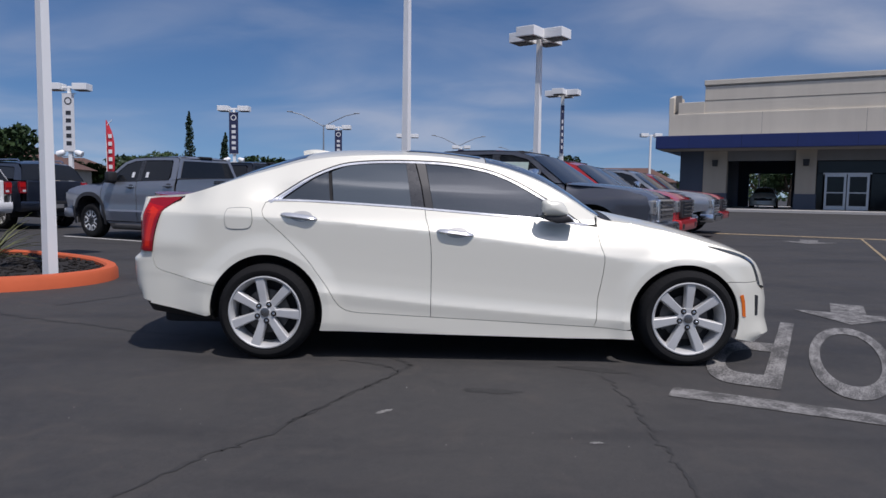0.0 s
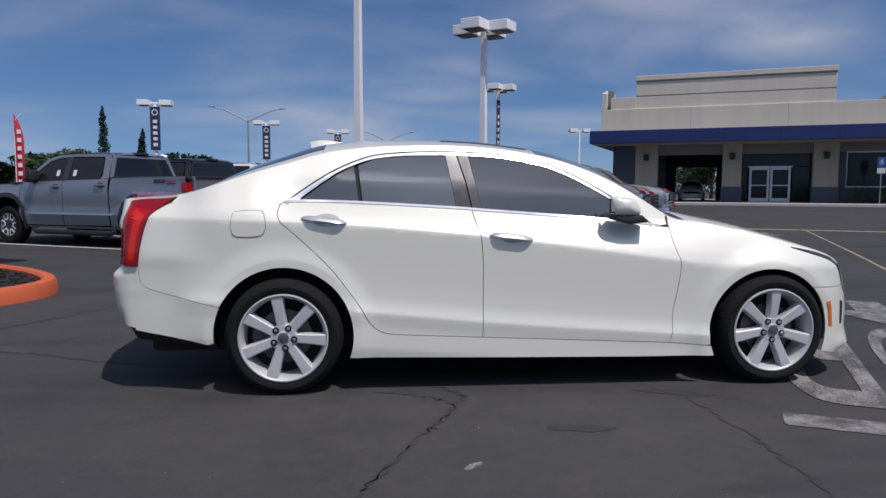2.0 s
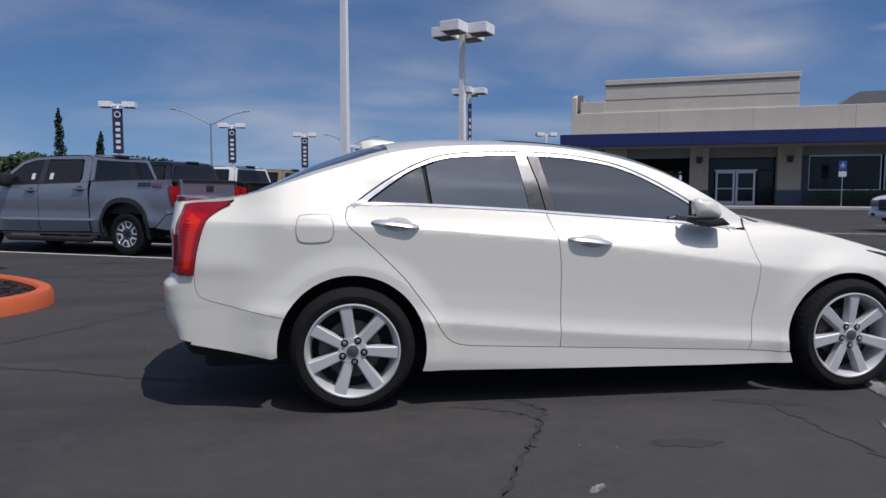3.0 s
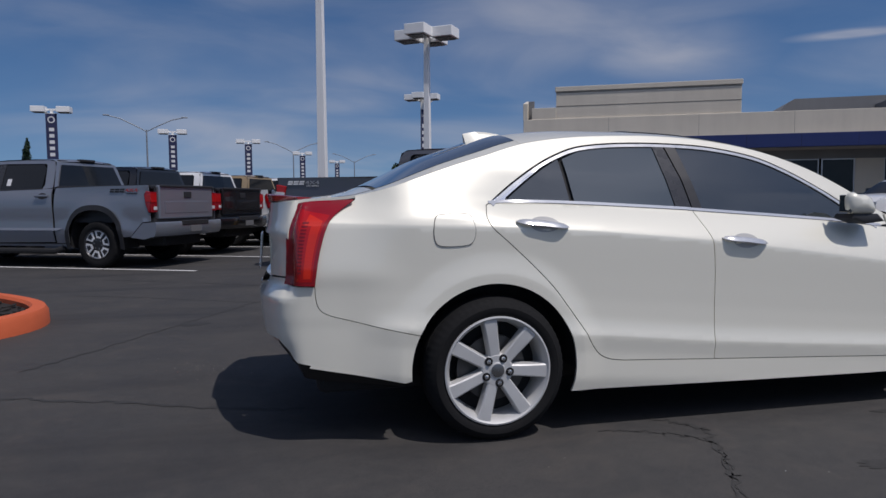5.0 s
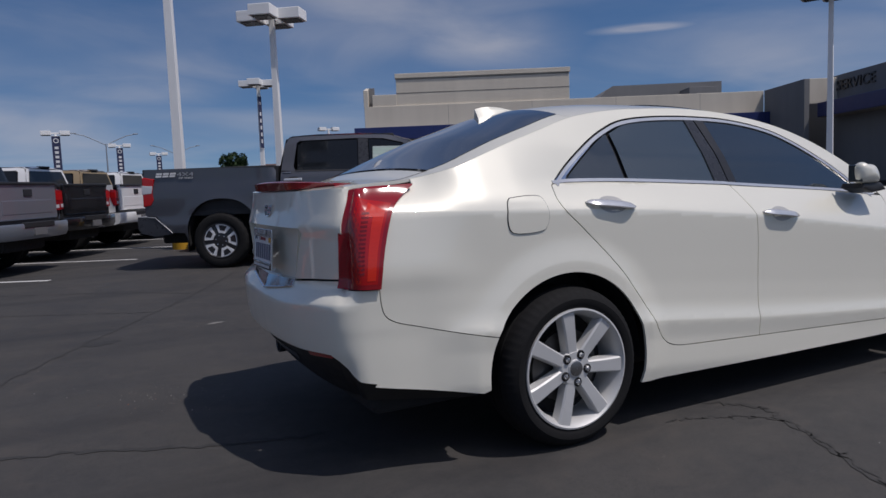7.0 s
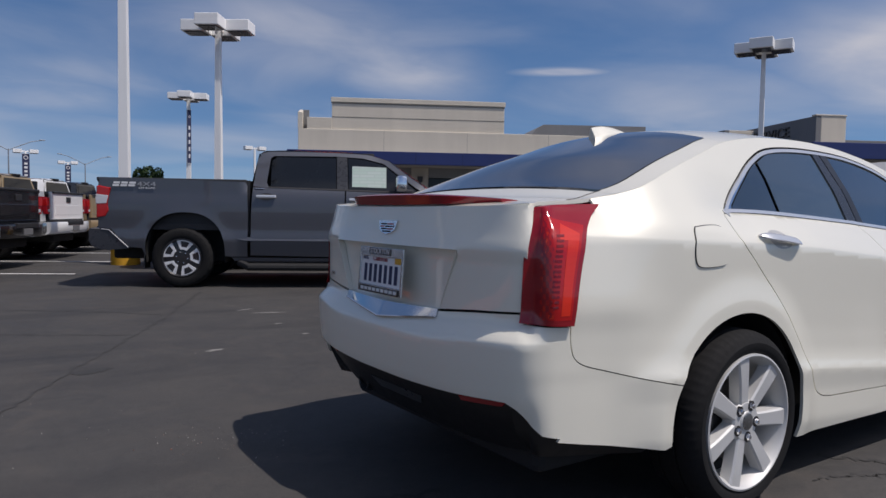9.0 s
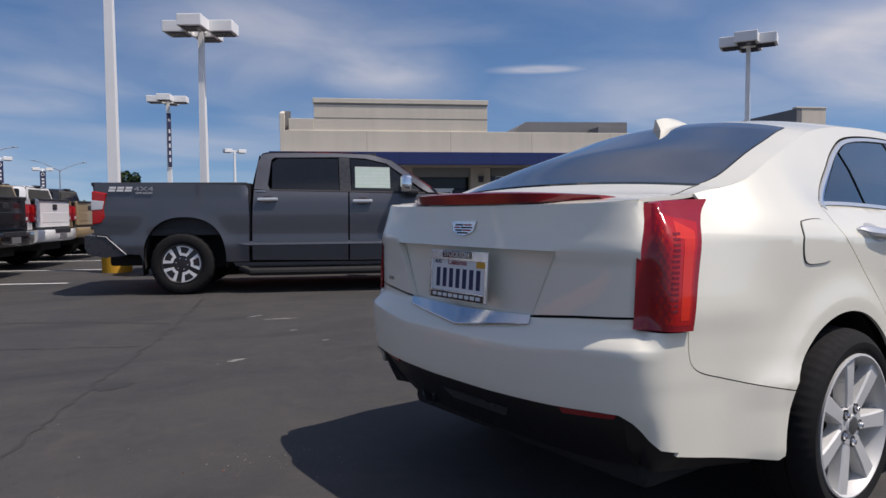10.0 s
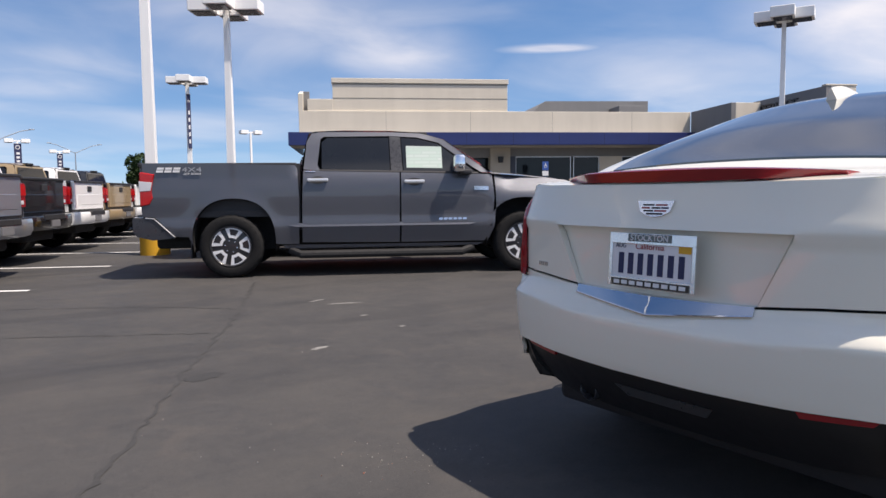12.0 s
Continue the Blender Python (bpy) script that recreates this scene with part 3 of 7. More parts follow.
            # black disc round the nut paints the shade of its hole
            cup = part("nut_pocket", add_lathe(bmesh.new(), [(0.019, 0.006), (0.019, 0.0005), (0.016, 0.0), (0.002, 0.001)], 16, "y", caps=False), M["gloss_black"], hub)
            cup.matrix_local = mm
        else:
            same("wheel_nut", nut, hub, mm)
            same("nut_pocket", cup, hub, mm)
    if not split:
        cap = add_lathe(bmesh.new(), [(0.03, face + y0 - 0.006), (0.029, face + y0 - 0.0095), (0.024, face + y0 - 0.011), (0.002, face + y0 - 0.0115)], 28, "y", caps=False)
        part("centre_cap", cap, M["satin_dark"], hub)
    return hub


M["tyre"] = plain("tyre_rubber", (0.009, 0.009, 0.0095), 0.85, spec=0.25, wear=0.25, scale=30)


# ---- the white saloon ----
PLAN = curve([(-2.4, 0), (-2.397, 0.2), (-2.385, 0.4), (-2.36, 0.55), (-2.33, 0.66), (-2.295, 0.725), (-2.235, 0.763), (-2.15, 0.782), (-2.05, 0.795), (-1.9, 0.811), (-1.6, 0.825), (-1.2, 0.835), (-0.6, 0.835), (0, 0.835),
              (0.6, 0.835), (1.2, 0.835), (1.55, 0.832), (1.72, 0.822), (1.82, 0.798), (1.9, 0.75), (1.965, 0.68), (2.02, 0.58), (2.075, 0.42), (2.11, 0.2), (2.12, 0)], 12)
PX, PW = np.array(PLAN).T
PS = np.concatenate([[0], np.cumsum(np.hypot(np.diff(PX), np.diff(PW)))])
PS -= np.interp(0, PX, PS)
TX, TW = np.gradient(PX, PS), np.gradient(PW, PS)
SREAR, SFRONT = PS[0], PS[-1]
SIDE_Z = [0.1, 0.17, 0.2, 0.25, 0.36, 0.43, 0.447, 0.475, 0.51, 0.6, 0.72, 0.86, 0.917, 0.923, 0.96, 1.0, 1.03, 1.06, 1.2, 1.36, 1.46]
SIDE_W = [0.76, 0.80, 0.822, 0.832, 0.832, 0.84, 0.835, 0.829, 0.825, 0.823, 0.825, 0.829, 0.83, 0.828, 0.803, 0.769, 0.74, 0.708, 0.652, 0.565, 0.5]
HAUNCH_W = SIDE_W[:14] + [0.815, 0.793, 0.775, 0.756, 0.665, 0.565, 0.5]
CREASE_X = [-2.1, -1.65, -1.29, -0.886, -0.32, 0.134, 0.789, 1.1]
CREASE_HIGH = [0.968, 0.95, 0.938, 0.914, 0.864, 0.811, 0.725, 0.682]
CREASE_LOW = [0.53, 0.505, 0.477, 0.443, 0.386, 0.35, 0.304, 0.285]
CREASE_BELT = [1.05, 1.046, 1.047, 1.035, 1.001, 0.967, 0.905, 0.88]
SMOOTH_W = [0.78, 0.797, 0.802, 0.807, 0.81, 0.811, 0.812, 0.813, 0.813, 0.815] + SIDE_W[10:]
REAR_Z = [0.2, 0.26, 0.32, 0.38, 0.43, 0.47, 0.55, 0.618, 0.626, 0.64, 0.692, 0.71, 0.73, 0.8, 0.9, 0.914, 0.97, 1.03, 1.06, 1.1]
REAR_IN = [0.15, 0.11, 0.075, 0.045, 0.026, 0.014, 0.004, 0.0, 0.0035, 0.0135, 0.049, 0.05, 0.05, 0.049, 0.047, 0.036, 0.052, 0.06, 0.062, 0.08]
FRONT_Z = [0.1, 0.15, 0.2, 0.3, 0.42, 0.52, 0.6, 0.66, 0.72, 0.8]
FRONT_IN = [0.12, 0.05, -0.02, 0.012, 0.012, 0.035, 0.06, 0.1, 0.17, 0.3]
ARCH_R, ARCH_F = (-1.388, 0.32, 0.374), (1.374, 0.305, 0.362)


def plan_at(s):
    return np.interp(s, PS, PX), np.interp(s, PS, PW), np.interp(s, PS, TX), np.interp(s, PS, TW)


def shell(s, z, lift=0.0):
    """The right-hand flank, from the middle of the tail round to the middle of the nose."""
    x, w, tx, tw = plan_at(s)
    k = math.hypot(tx, tw)
    nx, nw = -tw / k, tx / k
    lean = 0.06 * (min(1.6, max(-1.9, x)) + 1.39)
    low, high, belt = np.interp(x, CREASE_X, CREASE_LOW), np.interp(x, CREASE_X, CREASE_HIGH), np.interp(x, CREASE_X, CREASE_BELT)
    zp = np.interp(z, [0.05, low, high, belt, 1.6], [0.05 + lean, 0.43, 0.92, belt + lean, 1.6 + lean])
    k2 = max(step(-1.66, -1.85, x), step(1.55, 1.75, x))
    k3 = step(-1.25, -1.6, x) * step(-2.02, -1.8, x)
    side = 0.835 - (np.interp(zp, SIDE_Z, SIDE_W) * (1 - k3) + np.interp(zp, SIDE_Z, HAUNCH_W) * k3) * (1 - k2) - (np.interp(zp, SIDE_Z, SMOOTH_W) * (1 - k3) + np.interp(zp, SIDE_Z, HAUNCH_W) * k3) * k2
    if x < 0:
        # the crease of the bumper climbs towards the corner; the shoulder draws in towards the tail
        ze = z - 0.035 * step(0.25, 0.7, w) * max(0, 1 - abs(z - 0.64) / (0.07 if z > 0.64 else 0.14))
        end = np.interp(ze, REAR_Z, REAR_IN)
        side += 0.045 * step(-1.72, -2.02, x) * min(1, max(0, (z - 0.74) / 0.31))
        tail = step(0.02, 0.7, nx * nx)
    else:
        end, tail = np.interp(z, FRONT_Z, FRONT_IN), nx * nx
    d = nw * nw * side + tail * end
    for cx, cz, r in (ARCH_R, ARCH_F):
        far = math.hypot(x - cx, z - cz)
        if far < r + 0.15:
            d -= 0.015 * min(1, max(0, (r + 0.15 - far) / 0.104)) ** 1.5 * nw
    d -= lift
    return (x - nx * d, -(w - nw * d), z)


RIDGE = curve([(SREAR, 1.05), (-2.6, 1.053), (-2.3, 1.066), (-2.15, 1.072), (-2.0, 1.083), (-1.85, 1.113), (-1.7, 1.163), (-1.53, 1.219), (-1.366, 1.268), (-1.23, 1.31), (-1.1, 1.337), (-0.89, 1.362), (-0.62, 1.374),
               (-0.41, 1.373), (-0.16, 1.355), (0.08, 1.315), (0.26, 1.265), (0.446, 1.19), (0.63, 1.085), (0.78, 0.985), (0.87, 0.95), (0.97, 0.938), (1.156, 0.905), (1.34, 0.865), (1.53, 0.812), (1.72, 0.757), (1.85, 0.71), (2.0, 0.665), (2.2, 0.65), (SFRONT, 0.645)], 6)
RS, RZ = np.array(RIDGE).T
CROWN_X = [-2.4, -2.3, -2.0, -1.88, -1.6, -1.3, -1.1, -0.6, -0.1, 0.2, 0.5, 0.75, 0.9, 1.1, 1.6, 1.9, 2.05, 2.12]
CROWN_H = [0.0, 0.002, 0.014, 0.03, 0.074, 0.086, 0.075, 0.053, 0.053, 0.072, 0.09, 0.085, 0.055, 0.05, 0.055, 0.05, 0.03, 0.0]


def ridge(s):
    return float(np.interp(s, RS, RZ))


def top(s, q, lift=0.0):
    """The upper side: hood, windscreen, roof, rear window, boot; q runs from -1 (right edge) to 1."""
    x, y, z = shell(s, ridge(s))
    return (x, -y * q if q > 0 else -y * q, z + float(np.interp(x, CROWN_X, CROWN_H)) * (1 - abs(q) ** 2.3) + lift)


def edge(s0, s1, n=30):
    return [(s0 + (s1 - s0) * i / n, ridge(s0 + (s1 - s0) * i / n)) for i in range(n + 1)]


def s_rear(y):
    """The place along the plan at a distance y from the middle of the tail."""
    k = np.argmax(PX > -1.9)
    return float(np.interp(y, PW[:k], PS[:k]))


REAR_GAP = curve([(-1.409, 1.036), (-1.418, 0.996), (-1.414, 0.967), (-1.393, 0.933), (-1.334, 0.881), (-1.265, 0.818), (-1.192, 0.748), (-1.113, 0.664), (-1.065, 0.6), (-1.017, 0.535), (-0.969, 0.466), (-0.937, 0.408), (-0.897, 0.358), (-0.845, 0.331), (-0.774, 0.32)])
PILLAR_GAP = curve([(-0.349, 1.005), (-0.337, 0.943), (-0.314, 0.864), (-0.3, 0.734), (-0.298, 0.603), (-0.298, 0.45), (-0.299, 0.298)])
FRONT_GAP = curve([(0.799, 0.905), (0.803, 0.839), (0.817, 0.774), (0.836, 0.714), (0.834, 0.64), (0.819, 0.539), (0.799, 0.437), (0.795, 0.333), (0.788, 0.284), (0.773, 0.25)])
BELT = curve([(-1.395, 1.043), (-1.273, 1.047), (-0.98, 1.039), (-0.433, 1.009), (-0.292, 0.998), (0.438, 0.943), (0.74, 0.91)])
SURROUND = curve([(-1.387, 1.047), (-1.278, 1.127), (-1.152, 1.208), (-1.023, 1.271), (-0.89, 1.313), (-0.686, 1.333), (-0.429, 1.336), (-0.168, 1.322), (0.078, 1.277), (0.251, 1.21), (0.421, 1.116), (0.587, 1.008), (0.714, 0.916)])
SEAM = curve([(-2.168, 0.7), (-2.163, 0.64), (-2.148, 0.602), (-2.11, 0.578), (-2.033, 0.556), (-1.9, 0.522), (-1.728, 0.484)])


LENS_TOP = curve([(1.478, 0.797), (1.64, 0.768), (1.75, 0.737), (1.83, 0.7), (1.885, 0.645), (1.925, 0.575), (1.945, 0.53)], 4)


def arch(a, d0, d1):
    return arc(*a, d0, d1, 40)


def build_saloon():
    car = empty("sedan", Matrix.Identity(4), "pearl white four-door sedan with silver wheels parked on asphalt", "car")
    paint = M["pearl"]

    creases = []
    for heights, x0, x1 in ((CREASE_HIGH, -2.1, 0.95), (CREASE_LOW, -1.0, 1.0)):
        for dz in (-0.004, 0.004):
            creases.append([(s, float(np.interp(plan_at(s)[0], CREASE_X, heights)) + dz) for s in np.arange(x0, x1, 0.009)])
    for cx, cz, r in (ARCH_R, ARCH_F):
        creases += [arc(cx, cz, r + 0.046 + dr, -10, 190, 150) for dr in (-0.004, 0.004)]

    def side(name, outline, mat=paint, label="", twin=True, **kw):
        if mat is paint:
            kw.setdefault("lines", creases)
        ob = panel(name, outline, shell, mat, car, label, **kw)
        if twin:
            mirrored(ob, car)
        return ob

    # flanks
    lamp_side = curve([(-1.996, 1.066), (-2.056, 1.021), (-2.108, 0.964), (-2.146, 0.842), (-2.168, 0.702)], 5)
    uniside = lamp_side[::-1] + edge(-1.996, 0.79, 80) + [(0.79, 0.918), (0.722, 0.912)] + SURROUND[::-1] + REAR_GAP + [(-0.3, 0.298), (0.773, 0.25), (0.99, 0.232), (1.024, 0.229), (1.042, 0.17), (0.6, 0.17), (-0.4, 0.184), (-1.0, 0.194)]
    uniside += arch(ARCH_R, -19.5, 154) + SEAM[::-1]
    side("body_side", uniside, cell=0.022)
    side("rear_door", REAR_GAP + [(-0.299, 0.298)] + PILLAR_GAP[::-1] + [b for b in BELT if b[0] < -0.352][::-1], cell=0.02)
    side("front_door", PILLAR_GAP + [(0.773, 0.25)] + FRONT_GAP[::-1] + [b for b in BELT if b[0] > -0.345][::-1], cell=0.02)
    fender = FRONT_GAP[::-1] + edge(0.8, 1.5, 20) + curve([(1.53, 0.785), (1.64, 0.752), (1.751, 0.716), (1.83, 0.665), (1.872, 0.595), (1.885, 0.56)], 4) + [(1.78, 0.556), (1.66, 0.56)]
    fender += arch(ARCH_F, 44, 191) + [(0.99, 0.232)]
    side("front_fender", fender, cell=0.022)
    sb = [s_rear(y) for y in (0.0, 0.15, 0.3, 0.445, 0.6, 0.655, 0.69, 0.735, 0.775)]
    low = [(sb[0], 0.447), (sb[1], 0.448), (sb[2], 0.452), (sb[3], 0.457), (sb[4], 0.466), (sb[5], 0.467), (sb[6], 0.448), (sb[7], 0.402), (s_rear(0.757), 0.374), (s_rear(0.775), 0.363), (-2.2, 0.352), (-2.0, 0.316), (-1.79, 0.278)]
    mid = [(sb[0], 0.652), (s_rear(0.05), 0.653), (s_rear(0.15), 0.664), (s_rear(0.325), 0.706), (s_rear(0.5), 0.721), (s_rear(0.698), 0.733), (s_rear(0.697), 0.704), (-2.168, 0.7)]
    half = low + arch(ARCH_R, 186, 154)[1:] + SEAM[::-1] + mid[::-1]

    def wrap(a, b, lift):
        """The tail in one sheet: a runs from the right-hand arch (negative) to the left-hand one."""
        x, y, z = shell(SREAR + abs(a), b, lift)
        return (x, y if a < 0 else -y, z)
    right = [(-(s - SREAR), z) for s, z in half if s - SREAR > 1e-3]
    ledge_line = [[(sgn * u, 0.622 + dz + 0.03 * step(0.25, 0.7, float(plan_at(SREAR + u)[1]))) for u in np.arange(0.005, 0.9, 0.012)] for sgn in (-1, 1) for dz in (-0.006, 0.004)]
    panel("rear_bumper", right + [(-a, z) for a, z in right[::-1]], wrap, paint, car, cell=0.018, gap=0.0015, lines=ledge_line)
    nose = arch(ARCH_F, 44, -20)[::-1] + [(1.66, 0.56), (1.78, 0.556), (1.885, 0.56)] + [(1.93, 0.52), (1.99, 0.5), (2.1, 0.49), (SFRONT, 0.48), (SFRONT, 0.15), (2.1, 0.15), (1.9, 0.145)]
    side("front_bumper", nose, cell=0.03)
    grille = [(2.15, 0.49), (2.15, 0.64), (SFRONT, 0.64), (SFRONT, 0.48)]
    side("grille", grille, M["gloss_black"])
    side("headlight", LENS_TOP + [(1.905, 0.525)] + curve([(1.885, 0.56), (1.872, 0.6), (1.83, 0.668), (1.751, 0.718), (1.64, 0.755), (1.478, 0.797)], 4), M["tint_blue"], "dark clear headlight", cell=0.03)
    side("headlight_strip", curve([(1.89, 0.545), (1.882, 0.6), (1.845, 0.668), (1.77, 0.718)], 5) + curve([(1.785, 0.722), (1.86, 0.672), (1.897, 0.605), (1.905, 0.55)], 5), M["satin"], lift=0.003, gap=0)
    side("side_marker", [(1.732, 0.47), (1.756, 0.477), (1.772, 0.43), (1.784, 0.325), (1.76, 0.332), (1.75, 0.42)], M["amber"], "amber side marker", lift=0.004, gap=0, cell=0.02)
    side("headlight_surround", edge(1.5, 2.15, 20) + [(2.15, 0.5), (1.95, 0.528)] + LENS_TOP[::-1], cell=0.03)
    side("bumper_vent", [(1.87, 0.47), (1.91, 0.462), (1.915, 0.33), (1.885, 0.33)], M["black_plastic"], lift=0.002, gap=0)
    # glass and its trim
    glass = [("quarter_window", curve([(-1.308, 1.053), (-1.2, 1.133), (-1.1, 1.2), (-1.012, 1.248)], 4) + [(-0.985, 1.046)], M["tint"]),
             ("rear_door_window", [(-0.962, 1.046), (-0.437, 1.018)] + curve([(-0.487, 1.318), (-0.6, 1.319), (-0.7, 1.315), (-0.8, 1.305), (-0.889, 1.288), (-0.988, 1.25)], 4), M["tint_blue"]),
             ("front_door_window", curve([(-0.29, 1.007), (0.1, 0.978), (0.438, 0.951), (0.64, 0.933)], 4) + curve([(0.617, 0.967), (0.469, 1.065), (0.352, 1.139), (0.181, 1.22), (0.008, 1.274), (-0.168, 1.302), (-0.352, 1.314)], 4), M["tint"])]
    for name, out, mat in glass:
        side(name, out, mat, lift=-0.004, gap=0, depth=0.004)
    side("belt_moulding", band(BELT, 0.013), M["bright_trim"], "bright chrome strip under the windows", lift=0.005, gap=0, depth=0.008, cell=0.05)
    inner = [(x, z) for x, z in offset_line(SURROUND, -0.006)]
    side("window_moulding", band(inner, -0.014), M["bright_trim"], "bright chrome strip round the windows", lift=0.003, gap=0, depth=0.006, cell=0.05)
    side("corner_trim", [(-1.38, 1.053), (-1.312, 1.055)] + curve([(-1.3, 1.073), (-1.2, 1.146), (-1.1, 1.214)], 3) + curve([(-1.09, 1.228), (-1.2, 1.163), (-1.3, 1.098)], 3), M["satin"], lift=0.001, gap=0)
    pillar = [(-0.35, 1.006), (-0.437, 1.018), (-0.487, 1.316), (-0.425, 1.318), (-0.379, 1.158)]
    side("rear_pillar_trim", pillar, M["dark_trim"], lift=0.001, gap=0.001)
    side("front_pillar_trim", [(-0.345, 1.006), (-0.29, 1.003), (-0.355, 1.315), (-0.418, 1.317), (-0.373, 1.158)], M["pillar"], lift=0.001, gap=0.001)
    # what lies behind the gaps
    liner = [(-2.14, 1.0), (-1.99, 1.06)] + edge(-1.95, 0.8, 60) + [(1.5, 0.78), (1.85, 0.62), (1.8, 0.5), (1.76, 0.42)] + arc(ARCH_F[0], ARCH_F[1], 0.39, 20, 200, 30) + [(0.98, 0.2), (-0.98, 0.21)] + arc(ARCH_R[0], ARCH_R[1], 0.4, -10, 160, 30) + [(-2.1, 0.5)]
    side("inner_panel", liner, M["black_gap"], lift=-0.018, gap=0, depth=0, cell=0.06)
    # small things on the flank
    fuel = [(x, z) for x, z in curve([(-1.64, 0.995), (-1.57, 1.001), (-1.505, 0.998), (-1.487, 0.975), (-1.478, 0.92), (-1.492, 0.878), (-1.52, 0.866), (-1.58, 0.862), (-1.635, 0.866), (-1.655, 0.888), (-1.66, 0.93), (-1.653, 0.978), (-1.64, 0.995)], 4)]
    panel("fuel_door_gap", fuel, shell, M["black_gap"], car, lift=0.0022, gap=-0.0024, depth=0.004, cell=0.01)
    panel("fuel_door", fuel, shell, paint, car, lift=0.0044, gap=0.0, depth=0.003, cell=0.01)
    for cx, cz, n in ((-1.168, 0.951, "rear"), (-0.142, 0.858, "front")):
        hw = 0.121
        slope = -0.014
        # grey oval on the paint, stands in for the shaded hollow behind the handle
        cup = [(cx + 0.072 * math.cos(a) + 0.012, cz + 0.034 * math.sin(a) - 0.001) for a in np.linspace(0, 2 * math.pi, 24, endpoint=False)]
        side(n + "_handle_cup", cup, M["cup"], lift=0.0012, gap=0, depth=0.002, cell=0.02)
        bm = bmesh.new()
        rows = []
        for i in range(17):
            k = -1 + 2 * i / 16
            sx, sz = cx + hw * k, cz + slope * k + 0.004 * (1 - k * k)
            out = 0.008 + 0.022 * (1 - abs(k) ** 4)
            ht = 0.0118 * (1 - abs(k) ** 7) + 0.002
            ring = []
            for j in range(10):
                a = 2 * math.pi * j / 10
                c, sn = math.cos(a), math.sin(a)
                ring.append(bm.verts.new(shell(sx, sz + ht * math.copysign(abs(sn) ** 0.7, sn), out + 0.009 * math.copysign(abs(c) ** 0.7, c))))
            rows.append(ring)
        for a, b in zip(rows, rows[1:]):
            for j in range(10):
                bm.faces.new((a[j], a[(j + 1) % 10], b[(j + 1) % 10], b[j]))
        bm.faces.new(rows[0])
        bm.faces.new(rows[-1])
        mirrored(part("door_handle", bm, M["bright_trim"], car, "chrome door handle"), car)
    # mirror
    bm = bmesh.new()
    rows = []
    for i in range(13):
        k = i / 12
        y = -0.775 - 0.11 * k
        sc = math.sqrt(max(0.0, 1 - (max(0.0, k - 0.55) / 0.46) ** 2.4)) * (0.72 + 0.28 * min(1, k / 0.5))
        cx, cz = 0.512 - 0.03 * k, 1.026 + 0.008 * k
        ring = []
        for j in range(20):
            a = 2 * math.pi * j / 20
            c, s = math.cos(a), math.sin(a)
            ex = math.copysign(abs(c) ** 0.55, c) * 0.08 * sc
            ez = math.copysign(abs(s) ** 0.55, s) * 0.056 * sc
            ring.append(bm.verts.new((cx + ex - 0.5 * ez * (1 if ex > 0 else 0.12), y, cz + ez * (1 if ex < 0 or ez < 0 else 0.8))))
        rows.append(ring)
    for a, b in zip(rows, rows[1:]):
        for j in range(20):
            bm.faces.new((a[j], a[(j + 1) % 20], b[(j + 1) % 20], b[j]))
    bm.faces.new(rows[0])
    bm.faces.new(rows[-1])
    ob = part("mirror_housing", bm, paint, car, "pearl white door mirror", angle=60)
    mirrored(ob, car)
    mirrored(part("mirror_foot", add_prism(bmesh.new(), [(0.43, 0.955), (0.445, 0.978), (0.59, 0.978), (0.635, 0.94), (0.52, 0.928)], -0.74, -0.862, bevel=0.01), M["black_plastic"], car), car)
    mirrored(part("mirror_glass", box((0.421, -0.862, 0.985), (0.432, -0.79, 1.072), 0.004), M["tint"], car), car)
    # upper side
    def lid(name, s0, s1, mat, q=0.985, label="", lift=0.0, n=16, cell=0.05, **kw):
        out = [(s0 + (s1 - s0) * i / n, -q) for i in range(n + 1)] + [(s1, -q + 2 * q * i / n) for i in range(1, n)] + [(s1 + (s0 - s1) * i / n, q) for i in range(n + 1)] + [(s0, q - 2 * q * i / n) for i in range(1, n)]
        return panel(name, out, top, mat, car, label, cell=cell, lift=lift, **kw)
    lid("boot_deck", -2.62, -1.9, paint, q=0.997, gap=0.002, cell=0.04)
    lid("rear_window", -1.885, -1.19, M["rear_screen"], q=0.86, label="dark tinted rear window", gap=0.002, lift=0.002)
    for q0, q1 in ((-1.0, -0.865), (0.865, 1.0)):
        out = [(-1.9 + 0.71 * i / 16, q0) for i in range(17)] + [(-1.19 - 0.71 * i / 16, q1) for i in range(17)]
        panel("rear_pillar_top", out, top, paint, car, gap=0, cell=0.05)
    lid("roof_panel", -1.188, 0.06, paint, q=1.0, gap=0)
    lid("sunroof_glass", -0.5, 0.03, M["gloss_black"], q=0.72, label="black glass sunroof panel", lift=0.005, depth=0.01)
    lid("windscreen", 0.065, 0.83, M["tint"], q=0.93, gap=0.002, lift=0.001)
    for q0, q1 in ((-1.0, -0.935), (0.935, 1.0)):
        out = [(0.06 + 0.75 * i / 16, q0) for i in range(17)] + [(0.81 - 0.75 * i / 16, q1) for i in range(17)]
        panel("front_pillar_top", out, top, paint, car, gap=0, cell=0.05)
    lid("wiper_cowl", 0.83, 0.9, M["black_plastic"], q=0.95, lift=-0.008)
    lid("hood", 0.9, 2.5, paint, q=0.985, lift=0.002, cell=0.045)
    for sgn in (-1, 1):
        seam = curve([(-1.885, sgn * 0.868), (-1.93, sgn * 0.885), (-2.0, sgn * 0.925), (-2.07, sgn * 0.965)], 4)
        panel("boot_seam", band(seam, 0.006), top, M["black_gap"], car, lift=0.0012, gap=0, depth=0.002, cell=0.05)
